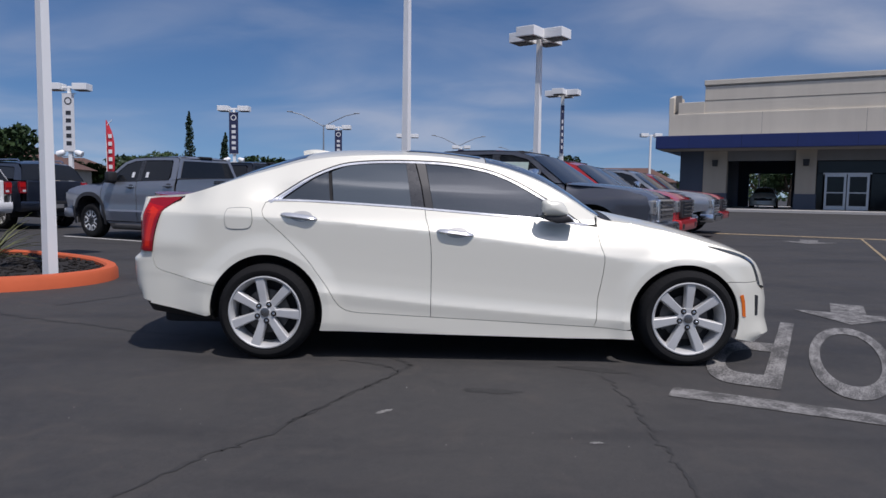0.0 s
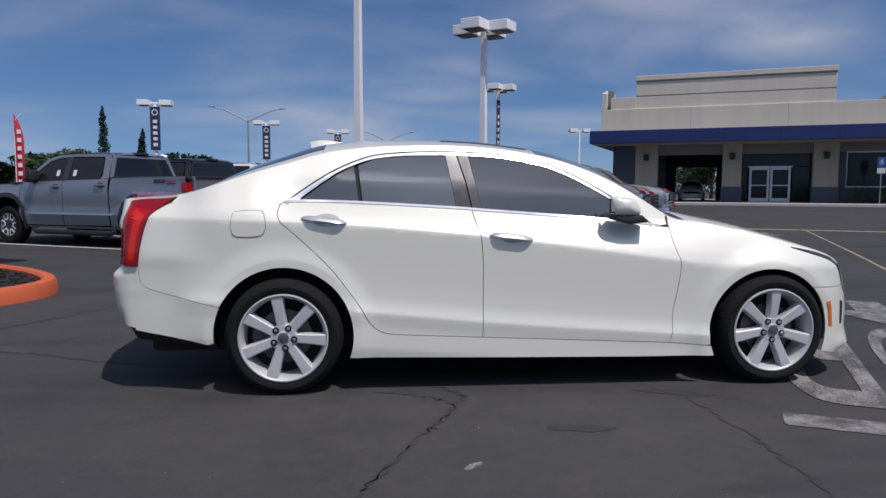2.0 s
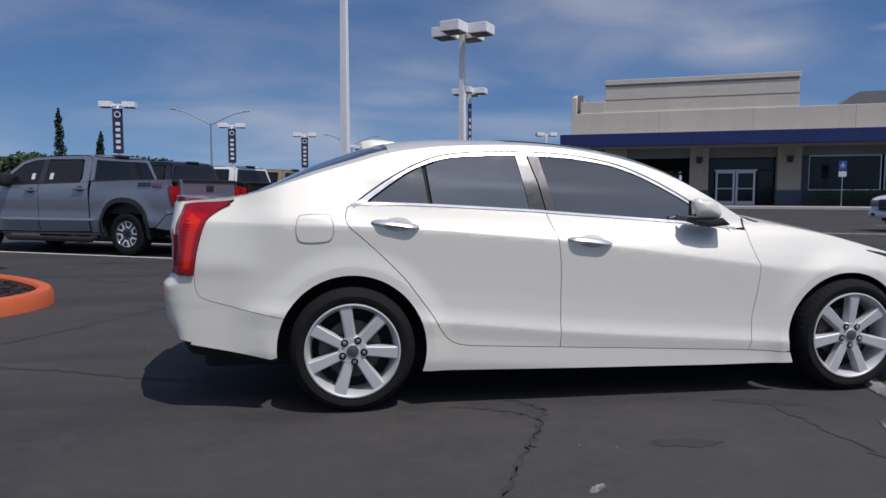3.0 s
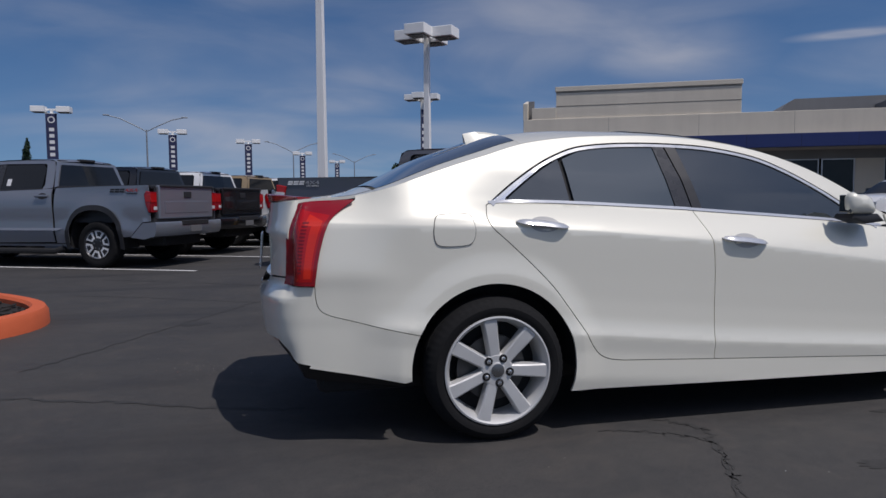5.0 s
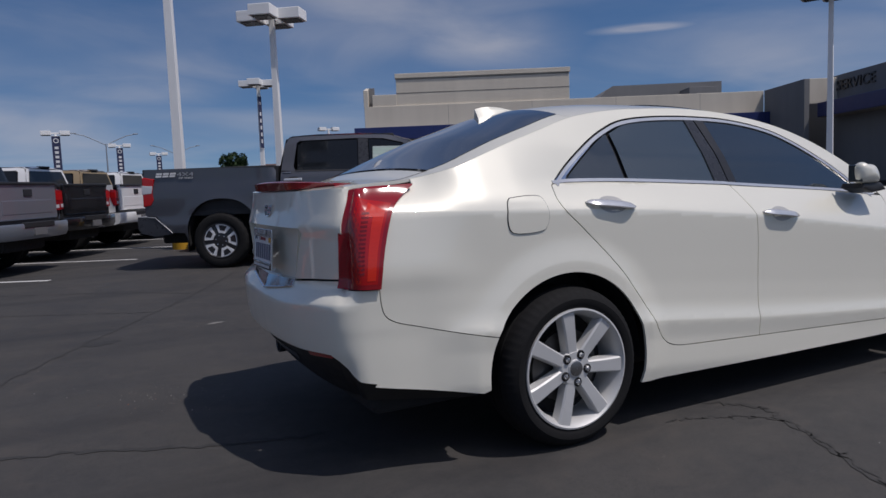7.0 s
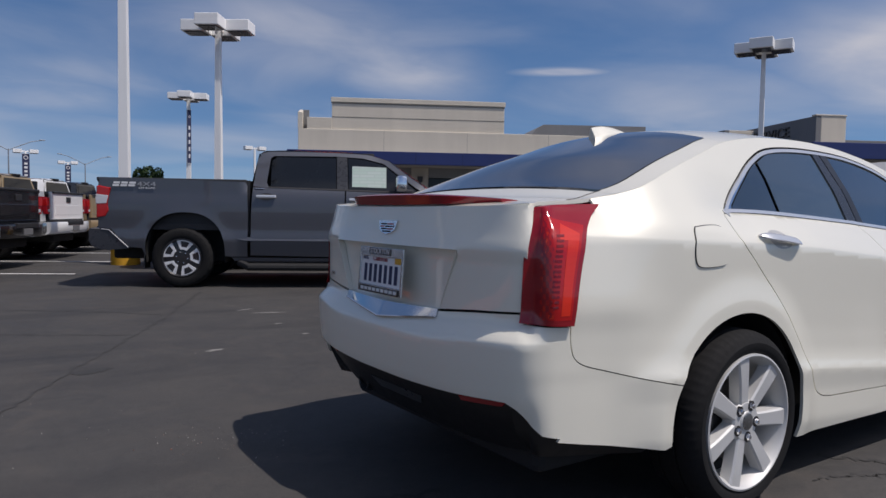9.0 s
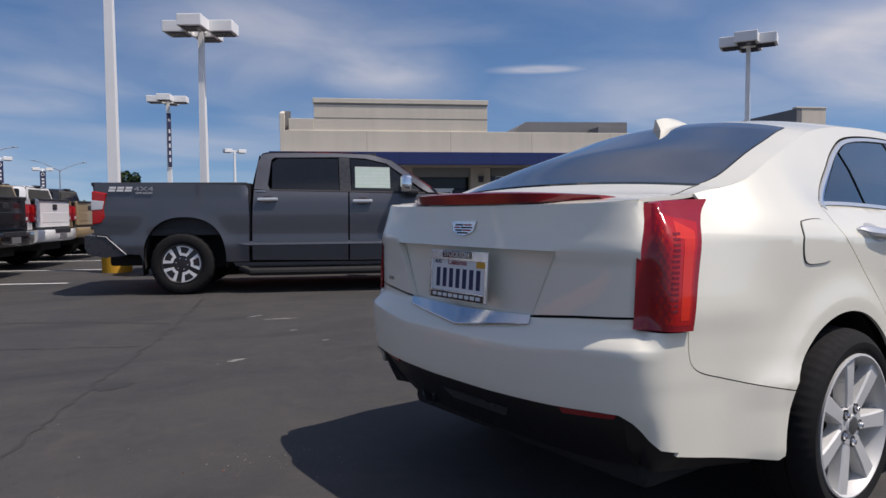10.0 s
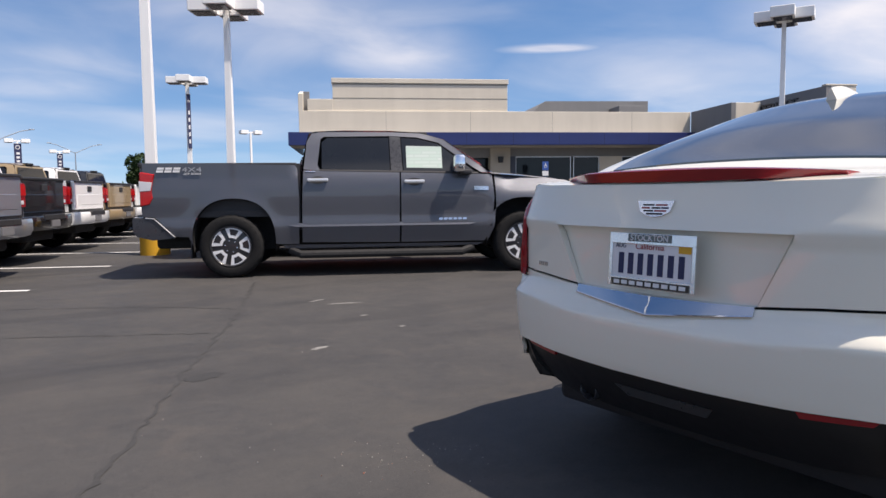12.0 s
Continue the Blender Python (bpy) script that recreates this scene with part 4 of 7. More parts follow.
    # tail
    def back_panel(name, pts, mat, label="", **kw):
        """An outline in (y to the left, z) on the tail, both halves in one sheet."""
        def surf(a, b, lift):
            x, y, z = shell(s_rear(abs(a)), b, lift)
            return (x, -y if a > 0 else y, z)
        return panel(name, pts, surf, mat, car, label, **kw)
    yl = [(0.7, 0.738), (0.706, 0.83), (0.71, 0.93), (0.721, 1.0), (0.73, 1.058)]
    face = [(y, z) for y, z in yl] + [(0.45, 1.055), (0.2, 1.052), (0.0, 1.051), (-0.2, 1.052), (-0.45, 1.055)] + [(-y, z) for y, z in yl[::-1]] + [(-0.5, 0.727), (-0.335, 0.713)] + [(-0.435, 0.913), (0.435, 0.913)] + [(0.335, 0.713), (0.5, 0.727)]
    back_panel("boot_lid", face, paint, cell=0.025, depth=0.02, gap=0.001)
    def recess(a, b, lift):
        x, y, z = shell(s_rear(abs(a)), b, lift - 0.02)
        return (x, -y if a > 0 else y, z)
    panel("plate_recess", [(-0.335, 0.71), (-0.435, 0.915), (0.435, 0.915), (0.335, 0.71), (0.0, 0.68)], recess, paint, car, gap=0, cell=0.03)
    for sgn in (1, -1):
        fl = bmesh.new()
        q = [recess(sgn * 0.335, 0.712, 0), recess(sgn * 0.435, 0.914, 0), recess(sgn * 0.435, 0.914, 0.02), recess(sgn * 0.335, 0.712, 0.02)]
        fl.faces.new([fl.verts.new(p) for p in q])
        part("recess_flank", fl, paint, car)
    back_panel("boot_shadow_gap", [(-0.7, 0.69), (-0.33, 0.702), (0, 0.64), (0.33, 0.702), (0.7, 0.69), (0.73, 1.05), (-0.73, 1.05)], M["black_gap"], lift=-0.035, gap=0, depth=0)
    bar = [(-0.33, 0.712), (-0.2, 0.709), (0, 0.706), (0.2, 0.709), (0.33, 0.712), (0.33, 0.686), (0.18, 0.668), (0.0, 0.65), (-0.18, 0.668), (-0.33, 0.686)]
    def prow(a, b, lift):
        """The blade stands out towards its lower edge and comes to a ridge in the middle."""
        x, y, z = shell(s_rear(abs(a)), 0.69, lift)
        k = 1 - abs(a) / 0.34
        return (x - 0.01 * k - (0.712 - b) * (0.3 + 0.15 * k), -y if a > 0 else y, b)
    panel("chrome_blade", bar, prow, M["bar_chrome"], car, "wide chrome bar above the bumper", gap=0, lift=0.0, depth=0.03, cell=0.02, angle=12, lines=[[(0.0, 0.65 + 0.006 * k) for k in range(9)]])
    lip = add_tube(bmesh.new(), [prow(a, float(np.interp(abs(a), [0, 0.18, 0.33], [0.651, 0.669, 0.686])), 0.001) for a in np.linspace(-0.328, 0.328, 25)], 0.0035, 6)
    part("blade_lip", lip, M["chrome"], car)
    # lamps
    outer = [(s_rear(y), z) for y, z in ((0.699, 0.706), (0.706, 0.83), (0.712, 0.93), (0.724, 1.0), (0.73, 1.03), (0.738, 1.052))] + [(-2.16, 1.063), (-2.0, 1.068)] + lamp_side[1:]
    def lamp_surf(a, b, lift):
        # the body's form with its creases evened out
        m = sum((Vector(shell(a, min(1.056, b + dz))) for dz in (-0.045, -0.03, -0.015, 0.0, 0.015, 0.03, 0.045)), Vector()) / 7
        x, w, tx, tw = plan_at(a)
        k = 0.006 * math.exp(-((a + 2.26) / 0.035) ** 2) + 0.009 + lift
        return (m.x + tw * k, m.y - tx * k, b)
    for twin in (False, True):
        lamp = part("tail_light", panel_bm(outer, lamp_surf, 0.02, 0.002, 0.03, 0.006), M["lens_dark"], car, "tall red tail light lens", angle=60)
        if twin:
            lamp.data.transform(Matrix.Diagonal((1, -1, 1, 1)))
            lamp.data.flip_normals()
        def inlay(name, pts, mat, lift):
            o = part(name, panel_bm(pts, lamp_surf, 0.02, 0.0, 0.001, lift), mat, lamp)
            if twin:
                o.data.transform(Matrix.Diagonal((1, -1, 1, 1)))
                o.data.flip_normals()
        ledge = sorted(lamp_side, key=lambda p: p[1])
        def across(u, z):
            """A place in the lamp: u from its inner edge to its outer edge, at height z."""
            inner = s_rear(float(np.interp(z, [0.7, 0.83, 0.93, 1.0, 1.056], [0.7, 0.706, 0.712, 0.724, 0.736])))
            outer_s = float(np.interp(z, [p[1] for p in ledge], [p[0] for p in ledge]))
            return (inner + (outer_s - inner) * u, z)
        def column(name, u0, u1, z0, z1, mat, lift=0.0072, top=0.0, n=8):
            zs = [z0 + (z1 - z0) * i / n for i in range(n + 1)]
            inlay(name, [across(u0, z) for z in zs] + [across(u1, z - top * i / n) for i, z in list(enumerate(zs))[::-1]], mat, lift)
        column("inner_lens", 0.1, 0.9, 0.722, 1.03, M["lens"], 0.0066, 0.03)
        column("light_guide", 0.66, 0.85, 0.735, 0.955, M["lens_bright"], 0.0076, 0.0)
        column("light_guide", 0.5, 0.85, 0.955, 1.005, M["lens_bright"], 0.0076, 0.03, 2)
        column("light_guide", 0.2, 0.24, 0.74, 0.98, M["lens_bright"], 0.0076)
        column("light_guide", 0.2, 0.5, 0.727, 0.739, M["lens_bright"], 0.0076, n=1)
        for k in range(15):
            z = 0.758 + 0.0148 * k
            column("light_cell", 0.42, 0.58, z, z + 0.0075, M["lens_cell"], 0.0078, n=1)
    # spoiler
    bm = bmesh.new()
    rows = []
    for i in range(41):
        k = -1 + 2 * i / 40
        y = 0.497 * k
        x0 = shell(s_rear(abs(y)), 1.06)[0] + 0.008 + 0.1 * step(0.5, 1.05, abs(k))
        t = 1 - 0.85 * abs(k) ** 2.6
        rows.append([bm.verts.new(p) for p in ((x0 + 0.10, y, 1.066), (x0 + 0.04, y, 1.074 + 0.012 * t), (x0 - 0.008, y, 1.076 + 0.021 * t), (x0 - 0.022, y, 1.076 + 0.016 * t), (x0 - 0.014, y, 1.07 - 0.013 * t), (x0 + 0.06, y, 1.044))])
    for a, b in zip(rows, rows[1:]):
        for j in range(6):
            bm.faces.new((a[j], a[(j + 1) % 6], b[(j + 1) % 6], b[j]))
    bm.faces.new(rows[0])
    bm.faces.new(rows[-1])
    part("spoiler", bm, M["spoiler"], car, "dark red boot-lid spoiler lamp", angle=50)
    # lower tail
    def under(a, b, lift):
        x, y, z = shell(s_rear(abs(a)), b, lift - 0.03 - 0.25 * max(0, 0.43 - b))
        return (x, -y if a > 0 else y, z)
    ys = [0.76, 0.7, 0.655, 0.5, 0.25, 0, -0.25, -0.5, -0.655, -0.7, -0.76]
    lowz = [0.3, 0.29, 0.285, 0.268, 0.262, 0.26, 0.262, 0.268, 0.285, 0.29, 0.3]
    hiz = [0.43, 0.46, 0.48, 0.47, 0.46, 0.46, 0.46, 0.47, 0.48, 0.46, 0.43]
    panel("lower_valance", list(zip(ys, hiz)) + list(zip(ys, lowz))[::-1], under, M["valance"], car, "black plastic lower bumper", gap=0, depth=0.15, cell=0.05)
    sv = [(-1.79, 0.31), (-2.0, 0.35), (-2.2, 0.388), (s_rear(0.76), 0.42), (s_rear(0.72), 0.455), (s_rear(0.66), 0.48), (s_rear(0.66), 0.29), (s_rear(0.74), 0.3), (-2.0, 0.262), (-1.78, 0.24)]
    def tuck(s, z, lift):
        return shell(s, z, lift - 0.022 - 0.6 * max(0, 0.36 - z))
    mirrored(panel("side_valance", sv, tuck, M["valance"], car, gap=0, cell=0.04, depth=0.08), car)
    panel("valance_insert", [(0.19, 0.385), (-0.19, 0.385), (-0.15, 0.345), (0.15, 0.345)], under, M["satin_dark"], car, lift=0.004, gap=0)
    for sgn in (1, -1):
        panel("reflector", [(sgn * 0.45, 0.452), (sgn * 0.645, 0.463), (sgn * 0.63, 0.447), (sgn * 0.46, 0.434)], under, M["lens_dark"], car, "dark red reflector", lift=0.012, gap=0)
    ex = add_lathe(bmesh.new(), [(0.04, 0.2), (0.04, -0.02), (0.037, -0.024), (0.034, -0.018), (0.032, 0.15)], 24, "x", caps=False)
    part("exhaust_tip", ex, M["dark_trim"], car).location = (-2.235, 0.36, 0.312)
    # badge
    crest = [(0.068, 1.0), (-0.068, 1.0), (-0.056, 0.967), (-0.03, 0.955), (0, 0.95), (0.03, 0.955), (0.056, 0.967)]
    def rear2(a, b, lift):
        x, y, z = shell(s_rear(abs(a)), b, lift)
        return (x, -y if a > 0 else y, z)
    badge = part("badge", panel_bm(crest, rear2, 0.03, 0, 0.006, 0.006), M["satin"], car, "small silver shield badge")
    for k, (y0, y1, z, mat) in enumerate(((0.045, 0.004, 0.99, "black_gap"), (-0.004, -0.045, 0.99, "badge_red"), (0.05, 0.02, 0.981, "badge_red"), (0.012, -0.02, 0.981, "black_gap"), (-0.024, -0.05, 0.981, "navy"), (0.042, 0.006, 0.972, "black_gap"), (0.0, -0.042, 0.972, "badge_red"), (0.03, -0.03, 0.963, "black_gap"))):
        part("badge_bar", panel_bm([(y0, z), (y1, z), (y1, z - 0.005), (y0, z - 0.005)], rear2, 0.05, 0, 0.001, 0.0075), M[mat], badge)
    for k in range(5):
        panel("model_badge", [(0.575 - 0.013 * k, 0.772), (0.566 - 0.013 * k, 0.772), (0.566 - 0.013 * k, 0.757), (0.575 - 0.013 * k, 0.757)], rear2, M["satin"], car, lift=0.003, gap=0, depth=0.003)
    # fin on the roof
    bm = bmesh.new()
    rows = []
    for i in range(11):
        k = i / 10
        h = 0.012 + 0.052 * math.sin(math.pi * (0.08 + 0.86 * (1 - k)) / 1.9) ** 1.3 * (1 - 0.15 * (1 - k))
        x = -1.30 + 0.21 * k
        wd = 0.034 * (1 - k ** 3) * (0.55 + 0.45 * math.sin(math.pi * min(1, k * 2 + 0.15) / 2)) + 0.003
        zb = top(x, 0.0)[2] - 0.012
        rows.append([bm.verts.new(p) for p in ((x, wd, zb), (x - 0.004, wd * 0.5, zb + h * 0.55), (x - 0.01 * (1 - k), wd * 0.12, zb + h), (x - 0.01 * (1 - k), -wd * 0.12, zb + h), (x - 0.004, -wd * 0.5, zb + h * 0.55), (x, -wd, zb))])
    for a, b in zip(rows, rows[1:]):
        for j in range(6):
            bm.faces.new((a[j], a[(j + 1) % 6], b[(j + 1) % 6], b[j]))
    bm.faces.new(rows[0])
    bm.faces.new(rows[-1])
    part("roof_aerial", bm, paint, car, "white shark-fin aerial", angle=60)
    # floor and wells
    part("underbody", box((-2.15, -0.62, 0.2), (1.9, 0.62, 0.42), 0.03), M["black_gap"], car)
    part("cabin_core", box((-1.6, -0.6, 0.4), (1.5, 0.6, 0.86), 0.05), M["black_gap"], car)
    for a in (ARCH_R, ARCH_F):
        bm = bmesh.new()
        pts = arc(a[0], a[1], a[2] + 0.012, -4, 184, 30)
        for (x0, z0), (x1, z1) in zip(pts, pts[1:]):
            bm.faces.new([bm.verts.new(p) for p in ((x0, -0.795, z0), (x1, -0.795, z1), (x1, -0.5, z1), (x0, -0.5, z0))])
        bmesh.ops.remove_doubles(bm, verts=bm.verts, dist=1e-4)
        mirrored(part("wheel_well", bm, M["black_gap"], car), car)
        mirrored(part("well_wall", add_prism(bmesh.new(), pts, -0.56, -0.5), M["black_gap"], car), car)
    # wheels
    mats = dict(tyre=M["tyre"], rim=M["alloy"], spoke=M["alloy"], nut=M["satin"], label="black tyre on a seven-spoke silver wheel")
    shape = (0.046, 0.228, 0.05, 0.066, 0.014, 0.004, 0.042)
    for x, name, ph in ((-1.388, "rear_wheel", radians(-9)), (1.388, "front_wheel", radians(3))):
        wheel(car, name, pose(x, -0.755, 0.317), 0.319, 0.215, 0.237, 7, shape, mats, ph, detail=90, tread=0.0025)
        wheel(car, name, pose(x, 0.755, 0.317, 0, 0, 180), 0.319, 0.215, 0.237, 7, shape, mats, ph, detail=90, tread=0.0025)
    return car


def lens_paint(name, color, rough=0.12):
    m = Mat(name)
    ribs = m.noise(70, 2, 0.5, m.coords((0.3, 0.3, 1.5)))
    m.put(Base_Color=m.mix(ribs, tuple(c * 0.85 for c in color), color), Roughness=rough, Coat_Weight=0.35, Coat_Roughness=0.03, Specular_IOR_Level=0.4)
    return m.m


M.update(lens=lens_paint("red_lens", (0.46, 0.01, 0.011)), lens_bright=lens_paint("bright_red_lens", (0.68, 0.028, 0.012)), lens_dark=lens_paint("dark_red_lens", (0.28, 0.01, 0.017)), lens_cell=lens_paint("lamp_cell", (0.2, 0.005, 0.009)),
         amber=lens_paint("amber_lens", (0.75, 0.16, 0.015)), spoiler=lens_paint("spoiler_red", (0.24, 0.008, 0.014), 0.2), cup=plain("handle_cup", (0.42, 0.41, 0.39), 0.35, coat=0.5),
         pillar=plain("pillar_satin", (0.022, 0.022, 0.024), 0.4, 0.0), satin_dark=plain("satin_dark_metal", (0.2, 0.2, 0.2), 0.3, 0.8), bar_chrome=plain("bar_chrome", (0.5, 0.52, 0.56), 0.07, 1.0, wear=0.05), valance=plain("valance_plastic", (0.011, 0.011, 0.012), 0.5), badge_red=plain("badge_red", (0.3, 0.02, 0.03), 0.3))
SALOON = build_saloon()


def build_plate():
    plate = empty("number_plate", pose(-2.386, -0.012, 0.8165, 0, 4, 0), "white number plate in a chrome frame on the white sedan", "number plate")
    part("plate_sheet", box((0, -0.152, -0.076), (0.004, 0.152, 0.076), 0.001), M["banner_white"], plate)
    fr = bmesh.new()
    for a, b in (((-0.004, -0.16, 0.05), (0.003, 0.16, 0.084)), ((-0.004, -0.16, -0.084), (0.003, 0.16, -0.054)), ((-0.004, -0.16, -0.056), (0.003, -0.147, 0.056)), ((-0.004, 0.147, -0.056), (0.003, 0.16, 0.056))):
        add_box(fr, a, b, 0.0015)
    part("plate_frame", fr, M["satin"], plate, "chrome plate frame")
    part("frame_band", box((-0.006, -0.145, -0.082), (-0.003, 0.145, -0.06)), M["gloss_black"], plate)
    part("frame_band", box((-0.006, -0.075, 0.058), (-0.003, 0.085, 0.082)), M["gloss_black"], plate)
    face = pose(-0.0065, 0, 0, 90, 0, -90)
    flat_text("frame_word", "STOCKTON", 0.026, M["banner_white"], plate, Matrix.Translation((0, 0.005, 0.0695)) @ face, 0.0006)
    flat_text("state_word", "California", 0.026, M["badge_red"], plate, Matrix.Translation((0.005, 0.005, 0.043)) @ face, 0.0006, 1.05)
    flat_text("month_word", "AUG", 0.02, M["navy"], plate, Matrix.Translation((0.005, 0.115, 0.043)) @ face, 0.0006)
    part("year_sticker", box((-0.0015, -0.143, 0.03), (0.001, -0.1, 0.052)), M["yellow"], plate)
    for k in range(7):
        y = 0.112 - 0.0373 * k
        part("character_bar", box((-0.0012, y - 0.0105, -0.044), (0.001, y + 0.0105, 0.022), 0.0005), M["navy"], plate)
    for k in range(9):
        y = 0.122 - 0.0305 * k
        part("frame_mark", box((-0.0072, y - 0.011, -0.077), (-0.005, y + 0.011, -0.065)), M["banner_white"], plate)


build_plate()


# ---- pickup trucks and other parked cars ----
def pickup(name, m, paint, label, size=(1.0, 1.0, 1.0), wheels="split", two_tone=None, bed=True, trim="chrome", lettering=None, group="", flare=None, sticker=False, cell=0.11, category="pickup truck", rail=1.46):
    """A four-door pickup, or with bed=False a wagon body; x ahead from the rear axle. size scales length, width and height."""
    kx, ky, kz = size
    car = empty(name, m, label, category, group)
    hw = 0.985 * ky
    R = 0.405 * kz
    wb = 3.71 * kx
    zs, ws = [0.3, 0.42, 0.5, 0.6, 0.68, 0.72, 0.8, 1.0, 1.15, 1.28, 1.36, 1.45, 1.8, 1.95], [0.93, 0.955, 0.97, 0.99, 1.0, 0.984, 0.983, 0.992, 0.99, 0.972, 0.94, 0.9, 0.775, 0.68]

    def sh(x, z, lift=0.0):
        w = hw * float(np.interp(z / kz, zs, ws)) * (1 - 0.05 * step(4.2, 4.85, x / kx) - 0.012 * step(-0.7, -1.1, x / kx))
        if not bed or x / kx > 0.8:
            pass
        elif z / kz > 1.28:
            w = hw * 0.972
        for cx in (0.0, wb):
            far = math.hypot(x - cx, z - R)
            w += (0.02 if flare else 0.014) * step(0.74 * kz, 0.6 * kz, far)
        if bed:
            w -= hw * 0.13 * step(1.02, 1.33, z / kz) * step(3.1, 3.6, x / kx)
        return (x, -(w + lift), z)

    def P(pts):
        return [(a * kx, b * kz) for a, b in pts]

    def side(n, pts, mat=paint, lab="", par=car, **kw):
        kw.setdefault("cell", cell)
        kw.setdefault("gap", 0.004)
        ob = panel(n, pts, sh, mat, par, lab, **kw)
        mirrored(ob, par)
        return ob

    def opening(cx, half, high, n=26):
        """A wheel opening with a flattened crown, from its rear foot over to its front foot."""
        out = []
        for i in range(n + 1):
            a = radians(190 - 200 * i / n)
            c, s = math.cos(a), math.sin(a)
            out.append((cx + half * math.copysign(abs(c) ** 0.85, c), 0.46 * kz + high * math.copysign(abs(s) ** 0.85, s)))
        return out

    big = trim == "chrome"
    ra = opening(0.045, 0.515 * kz, 0.555 * kz)
    fa = opening(wb + 0.02, 0.515 * kz, 0.535 * kz)
    low = 0.42
    if bed:
        side("bed_side", P([(-1.045, 0.8), (-0.89, 0.785), (-0.66, 0.54), (-0.5, 0.53)]) + ra[1:-1] + P([(0.62, low), (0.835, low), (0.85, 1.0), (0.83, rail - 0.02), (0.0, rail), (-1.02, rail + 0.012), (-1.04, 1.15)]), cell=cell)
    else:
        side("rear_quarter", P([(-0.95, 0.82), (-0.9, 0.6)]) + ra[1:-1] + P([(0.62, low), (0.87, low), (0.87, 1.3), (0.3, 1.33), (-0.85, 1.35), (-0.97, 1.25)]))
        side("cargo_window", P([(0.86, 1.40), (-0.55, 1.42), (-0.4, 1.72), (0.84, 1.78)]), M["truck_glass"], lift=-0.004, gap=0)
        side("rear_pillar", P([(-0.95, 1.36), (-0.58, 1.38), (-0.42, 1.74), (0.85, 1.8), (0.9, 1.87), (-0.5, 1.84), (-0.75, 1.7)]))
    side("rear_door", P([(0.87, low + 0.02), (2.1, low), (2.11, 1.34), (0.9, 1.375), (0.88, 1.0)]))
    side("front_door", P([(2.115, low), (3.2, low), (3.3, 0.6), (3.33, 1.0), (3.31, 1.31), (2.12, 1.34)]))
    side("front_fender", P([(3.335, 1.325), (3.345, 0.9), (3.32, 0.62), (3.25, 0.46)]) + fa[1:-4] + P([(4.36, 0.74), (4.62, 0.78), (4.68, 0.9), (4.6, 1.13), (4.3, 1.225), (3.9, 1.275)]))
    side("sill", P([(0.62, low - 0.005), (3.2, low - 0.02), (3.1, 0.36), (0.66, 0.36)]), lift=-0.02)
    def shelf(x, z, lift=0.0):
        k = (0.69 * kz - z) / (0.045 * kz)
        return (x, -(hw * 0.992 + 0.016 * min(1, max(0, k)) + lift), z)
    led = panel("door_ledge", P([(0.66, 0.678), (0.8, 0.645), (3.0, 0.645), (3.16, 0.678), (3.1, 0.69), (0.75, 0.69)]), shelf, paint, car, gap=0, depth=0.035, cell=0.1)
    mirrored(led, car)
    # cab frame and glass
    side("cab_pillar", P([(0.9, 1.38), (1.12, 1.36), (1.08, 1.44), (1.12, 1.78), (1.16, 1.81), (2.0, 1.82), (2.35, 1.8), (2.62, 1.73), (3.05, 1.4), (3.16, 1.33), (3.3, 1.325), (2.98, 1.56), (2.72, 1.77), (2.4, 1.87), (1.2, 1.9), (1.0, 1.86), (0.94, 1.75)]), cell=0.08)
    side("rear_door_window", P([(1.13, 1.39), (1.99, 1.36), (1.98, 1.8), (1.2, 1.8), (1.13, 1.74)]), M["truck_glass"], lift=-0.006, gap=0)
    side("front_door_window", P([(2.16, 1.36), (3.08, 1.345), (2.62, 1.715), (2.36, 1.785), (2.14, 1.8)]), M["truck_glass"], lift=-0.006, gap=0)
    side("door_pillar", P([(2.0, 1.345), (2.15, 1.345), (2.13, 1.81), (1.99, 1.82)]), M["dark_trim"], gap=0)
    side("window_moulding", P([(1.1, 1.365), (3.12, 1.32), (3.12, 1.338), (1.1, 1.385)]), M["black_plastic"], lift=0.005, gap=0)
    for x, zh in ((0.95, 1.222), (2.16, 1.195)):
        bm = bmesh.new()
        add_box(bm, ((x) * kx, -(hw * 0.98 + 0.045), zh * kz), ((x + 0.26) * kx, -(hw * 0.98 + 0.02), (zh + 0.045) * kz), 0.012)
        add_box(bm, ((x + 0.01) * kx, -(hw * 0.98 + 0.03), (zh + 0.008) * kz), ((x + 0.04) * kx, -hw * 0.95, (zh + 0.033) * kz))
        add_box(bm, ((x + 0.22) * kx, -(hw * 0.98 + 0.03), (zh + 0.008) * kz), ((x + 0.25) * kx, -hw * 0.95, (zh + 0.033) * kz))
        mirrored(part("door_handle", bm, M["bright_trim"] if big else paint, car), car)
        # raised black disc, its colour takes the place of shade in the handle hollow
        dish = [((x + 0.13) * kx + 0.09 * math.cos(a), (zh + 0.02) * kz + 0.05 * math.sin(a)) for a in np.linspace(0, 2 * math.pi, 20, endpoint=False)]
        side("handle_recess", dish, M["black_plastic"], lift=0.003, gap=0, depth=0.004, cell=0.05)
    if flare:
        for cx in (0.045, wb + 0.02):
            side("arch_flare", opening(cx, 0.585 * kz, 0.625 * kz) + opening(cx, 0.51 * kz, 0.535 * kz)[::-1], M["black_plastic"], "black plastic wheel-arch flare", lift=0.018, gap=0)
    # across the top
    def across(n, line, half, mat, lab="", crown=0.03, thick=0.02):
        """A sheet along (x, z) points of the middle line, as wide as half at each point."""
        bm = bmesh.new()
        rows = []
